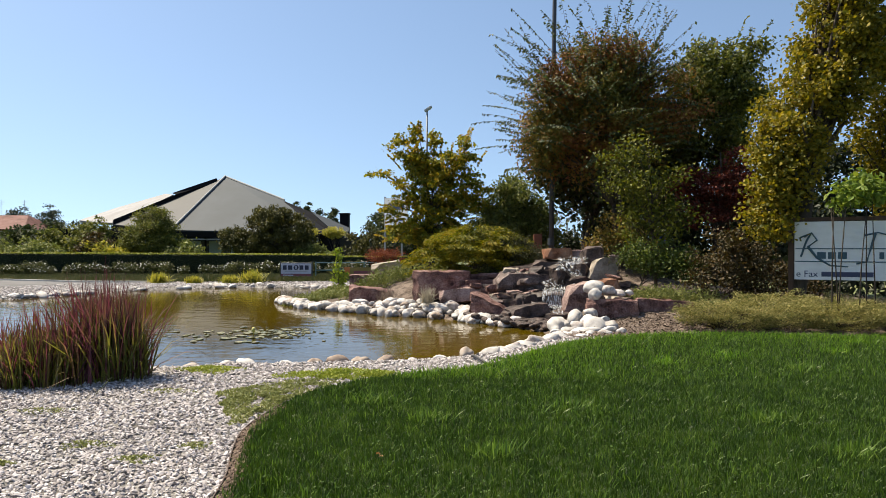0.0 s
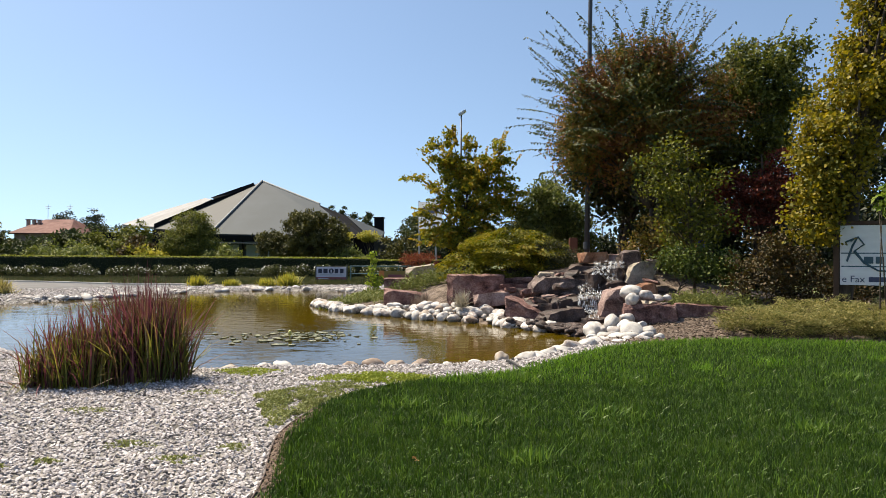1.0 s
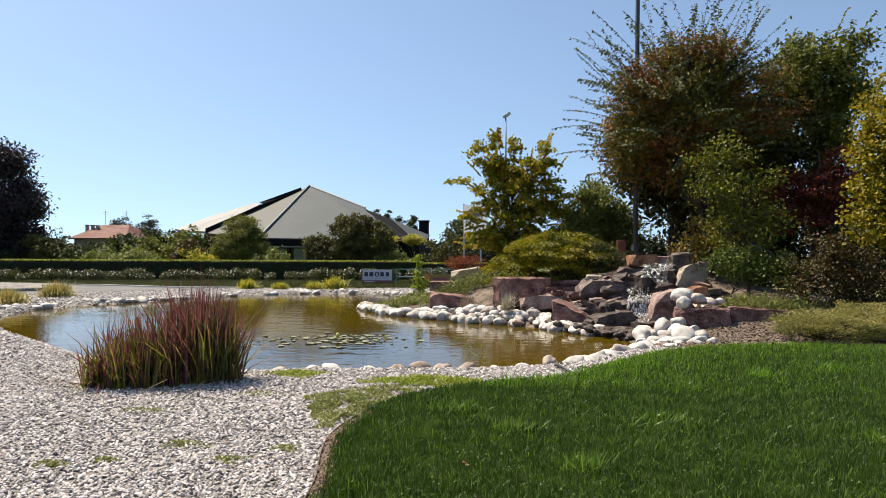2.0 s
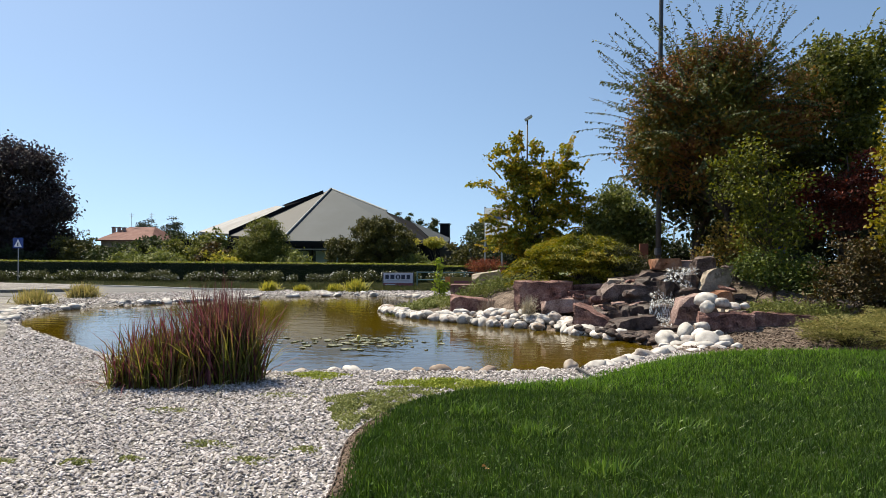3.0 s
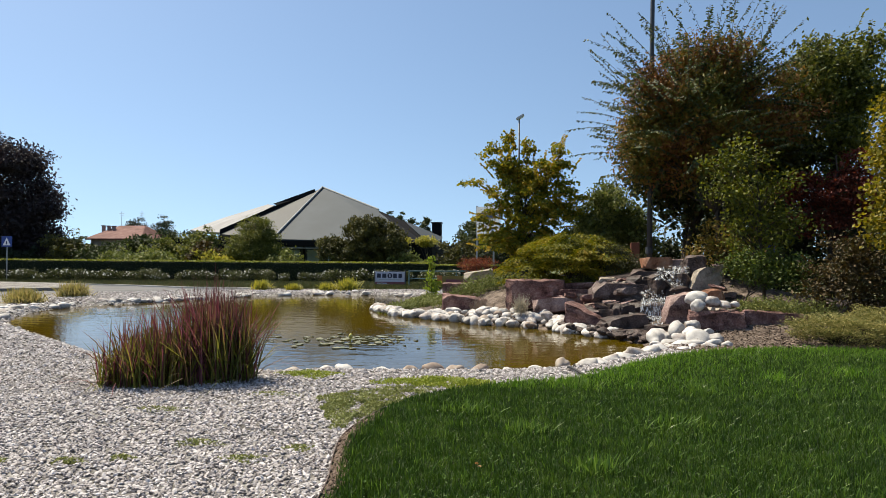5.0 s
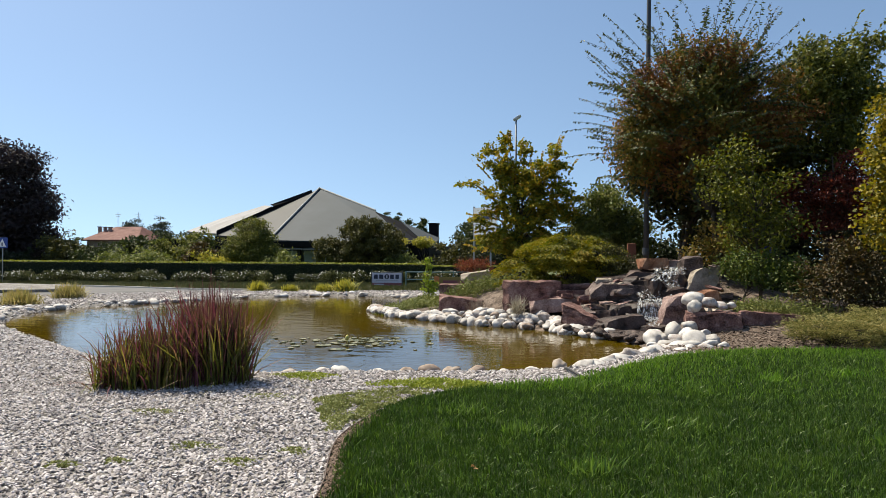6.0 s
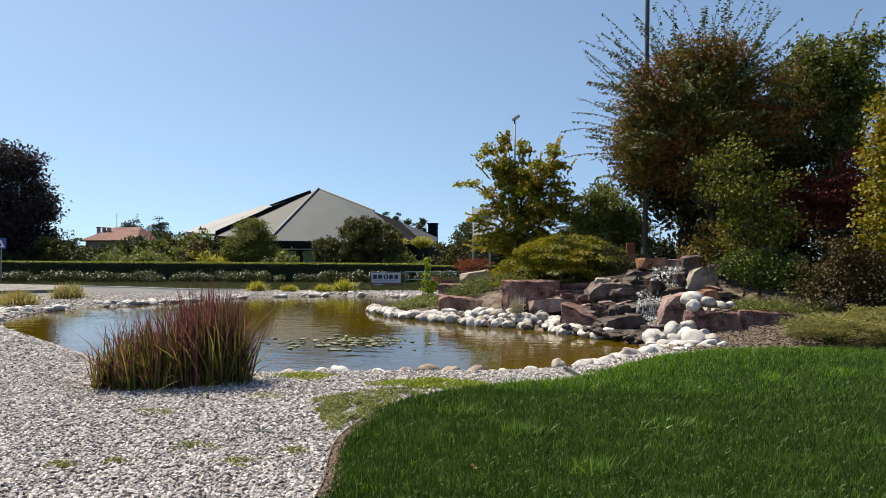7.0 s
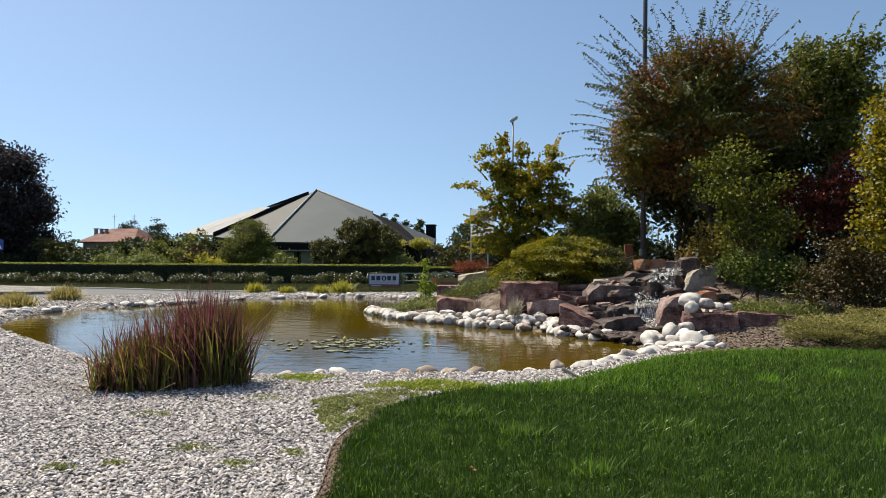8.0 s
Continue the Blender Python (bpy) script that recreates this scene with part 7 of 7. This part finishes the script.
pieces = []
for x0, x1, y0, y1, dens, high, width in [(-2.0, 4.2, 3.7, 6.0, 9000, 0.056, 0.0052), (-2.0, 5.6, 6.0, 8.6, 5600, 0.058, 0.007), (-1.0, 8.6, 8.6, 12.8, 2900, 0.062, 0.010)]:
    q = spots(rng, x0, x1, y0, y1, dens)
    q = q[(away(LAWN, q) < np.where(q[:, 1] < 6.4, -0.06, -0.01)) & (q[:, 0] < 0.66 * q[:, 1] + 0.5)]
    pieces.append(blades(q, high, width, rng))
tagged(part("grass_blades", mesh_np("grass_blades", *joined(pieces)), M_GRASS), "short green lawn grass blades", "grass", kind="stuff")
q = spots(rng, -0.8, 9.0, 8.2, 12.9, 2300)
d = -away(LAWN, q)
q = q[(d > -0.05) & (rng.uniform(size=len(q)) < 0.9 * np.exp(-np.clip(d, 0, 9) / 0.55) + 0.05)]
tagged(part("edge_grass", mesh_np("edge_grass", *blades(q, 0.095, 0.010, rng, 0.75)), M_LIME), "longer uncut grass along the lawn's rim", "grass", kind="stuff")
for i, (x, y) in enumerate([(1.1, 6.7), (2.55, 6.4), (3.85, 10.1), (-0.35, 6.2), (1.6, 8.4), (3.0, 5.4), (-0.9, 7.0), (4.4, 9.0), (5.6, 10.5), (6.4, 11.4), (2.6, 9.4), (0.1, 8.5), (0.2, 5.2)]):
    o = np.array([x, y]) + rng.normal(size=2) * 0.05
    gt = thing("grass_tuft", (*o, 0.0), "pale tuft of coarser grass in the lawn", "grass tuft", "coarse tufts")
    v, t = blades(o + rng.normal(size=(150, 2)) * [0.15, 0.11] * (1.3 if i in (0, 2) else rng.uniform(0.5, 1.0)), 0.15, 0.015, rng, 1.05)
    part("foliage", mesh_np("foliage", v - [*o, 0.0], t), M_LIME if y > 9 else M_TUFT, gt)
pieces = []
for x, y, r in [(0.2, 4.6, 0.4), (-0.7, 4.6, 0.3), (1.1, 5.4, 0.4), (0.9, 6.6, 0.3), (1.9, 5.0, 0.4), (2.6, 7.4, 0.4), (0.0, 7.6, 0.3), (1.4, 9.2, 0.5), (3.2, 8.2, 0.5), (3.9, 6.9, 0.4), (-0.5, 5.5, 0.3)]:
    q = np.array([x, y]) + rng.normal(size=(220, 2)) * r * 0.8
    q = q[away(LAWN, q) < -0.05]
    pieces.append(leaves(np.column_stack([q, land(q) + rng.uniform(0.042, 0.064, len(q))]), 0.021, rng, 0.9, 1.2))
tagged(part("clover", mesh_np("clover", *joined(pieces)), M_CLOVER), "scattered clover leaves in the lawn", "clover", kind="stuff")
q = spots(rng, -1.9, 8.2, 3.7, 12.6, 150)
q = q[(away(LAWN, q) < -0.05) & (q[:, 0] < 0.66 * q[:, 1] + 0.5)]
q = np.repeat(q, 3, 0) + rng.normal(size=(len(q) * 3, 2)) * 0.018
tagged(part("coarse_blades", mesh_np("coarse_blades", *blades(q, 0.085, 0.0085, rng, 0.85)), M_TUFT), "single broad pale blades scattered through the lawn", "grass", kind="stuff")
bk = bmesh.new()
bmesh.ops.create_cone(bk, cap_ends=True, segments=16, radius1=0.10, radius2=0.14, depth=0.2)
bk = part("blue_bucket", bk, plain("blue plastic", (0.02, 0.04, 0.35), 0.4), smooth=False)
bk.location = (5.3, 18.3, 1.85)
tagged(bk, "small blue plastic pot hanging among the shrubs", "pot")
# end of a hose on the gravel
hs = part("hose", mesh_np("hose", *tube(np.array([(0.0, 0.45, 0.0), (0.03, 0.2, 0.035), (0.12, -0.1, 0.03), (0.22, -0.3, 0.0)]), 0.018, 0.018, 8), True), plain("black rubber", (0.02, 0.018, 0.017), 0.6))
hs.location = (0.13, 9.6, 0.03)
tagged(hs, "short end of black hose lying on gravel", "hose")
# a fallen leaf
lf = leaves(np.zeros((5, 3)) + rng.normal(size=(5, 3)) * 0.008, 0.032, rng, 0.7, 1.0)
fl = part("fallen_leaf", mesh_np("fallen_leaf", *lf), leafy("orange leaf", [(0.45, 0.17, 0.05), (0.5, 0.28, 0.12)], 0.3))
fl.location = (-0.62, 5.05, 0.10)
tagged(fl, "curled orange fallen leaf on the lawn", "leaf")
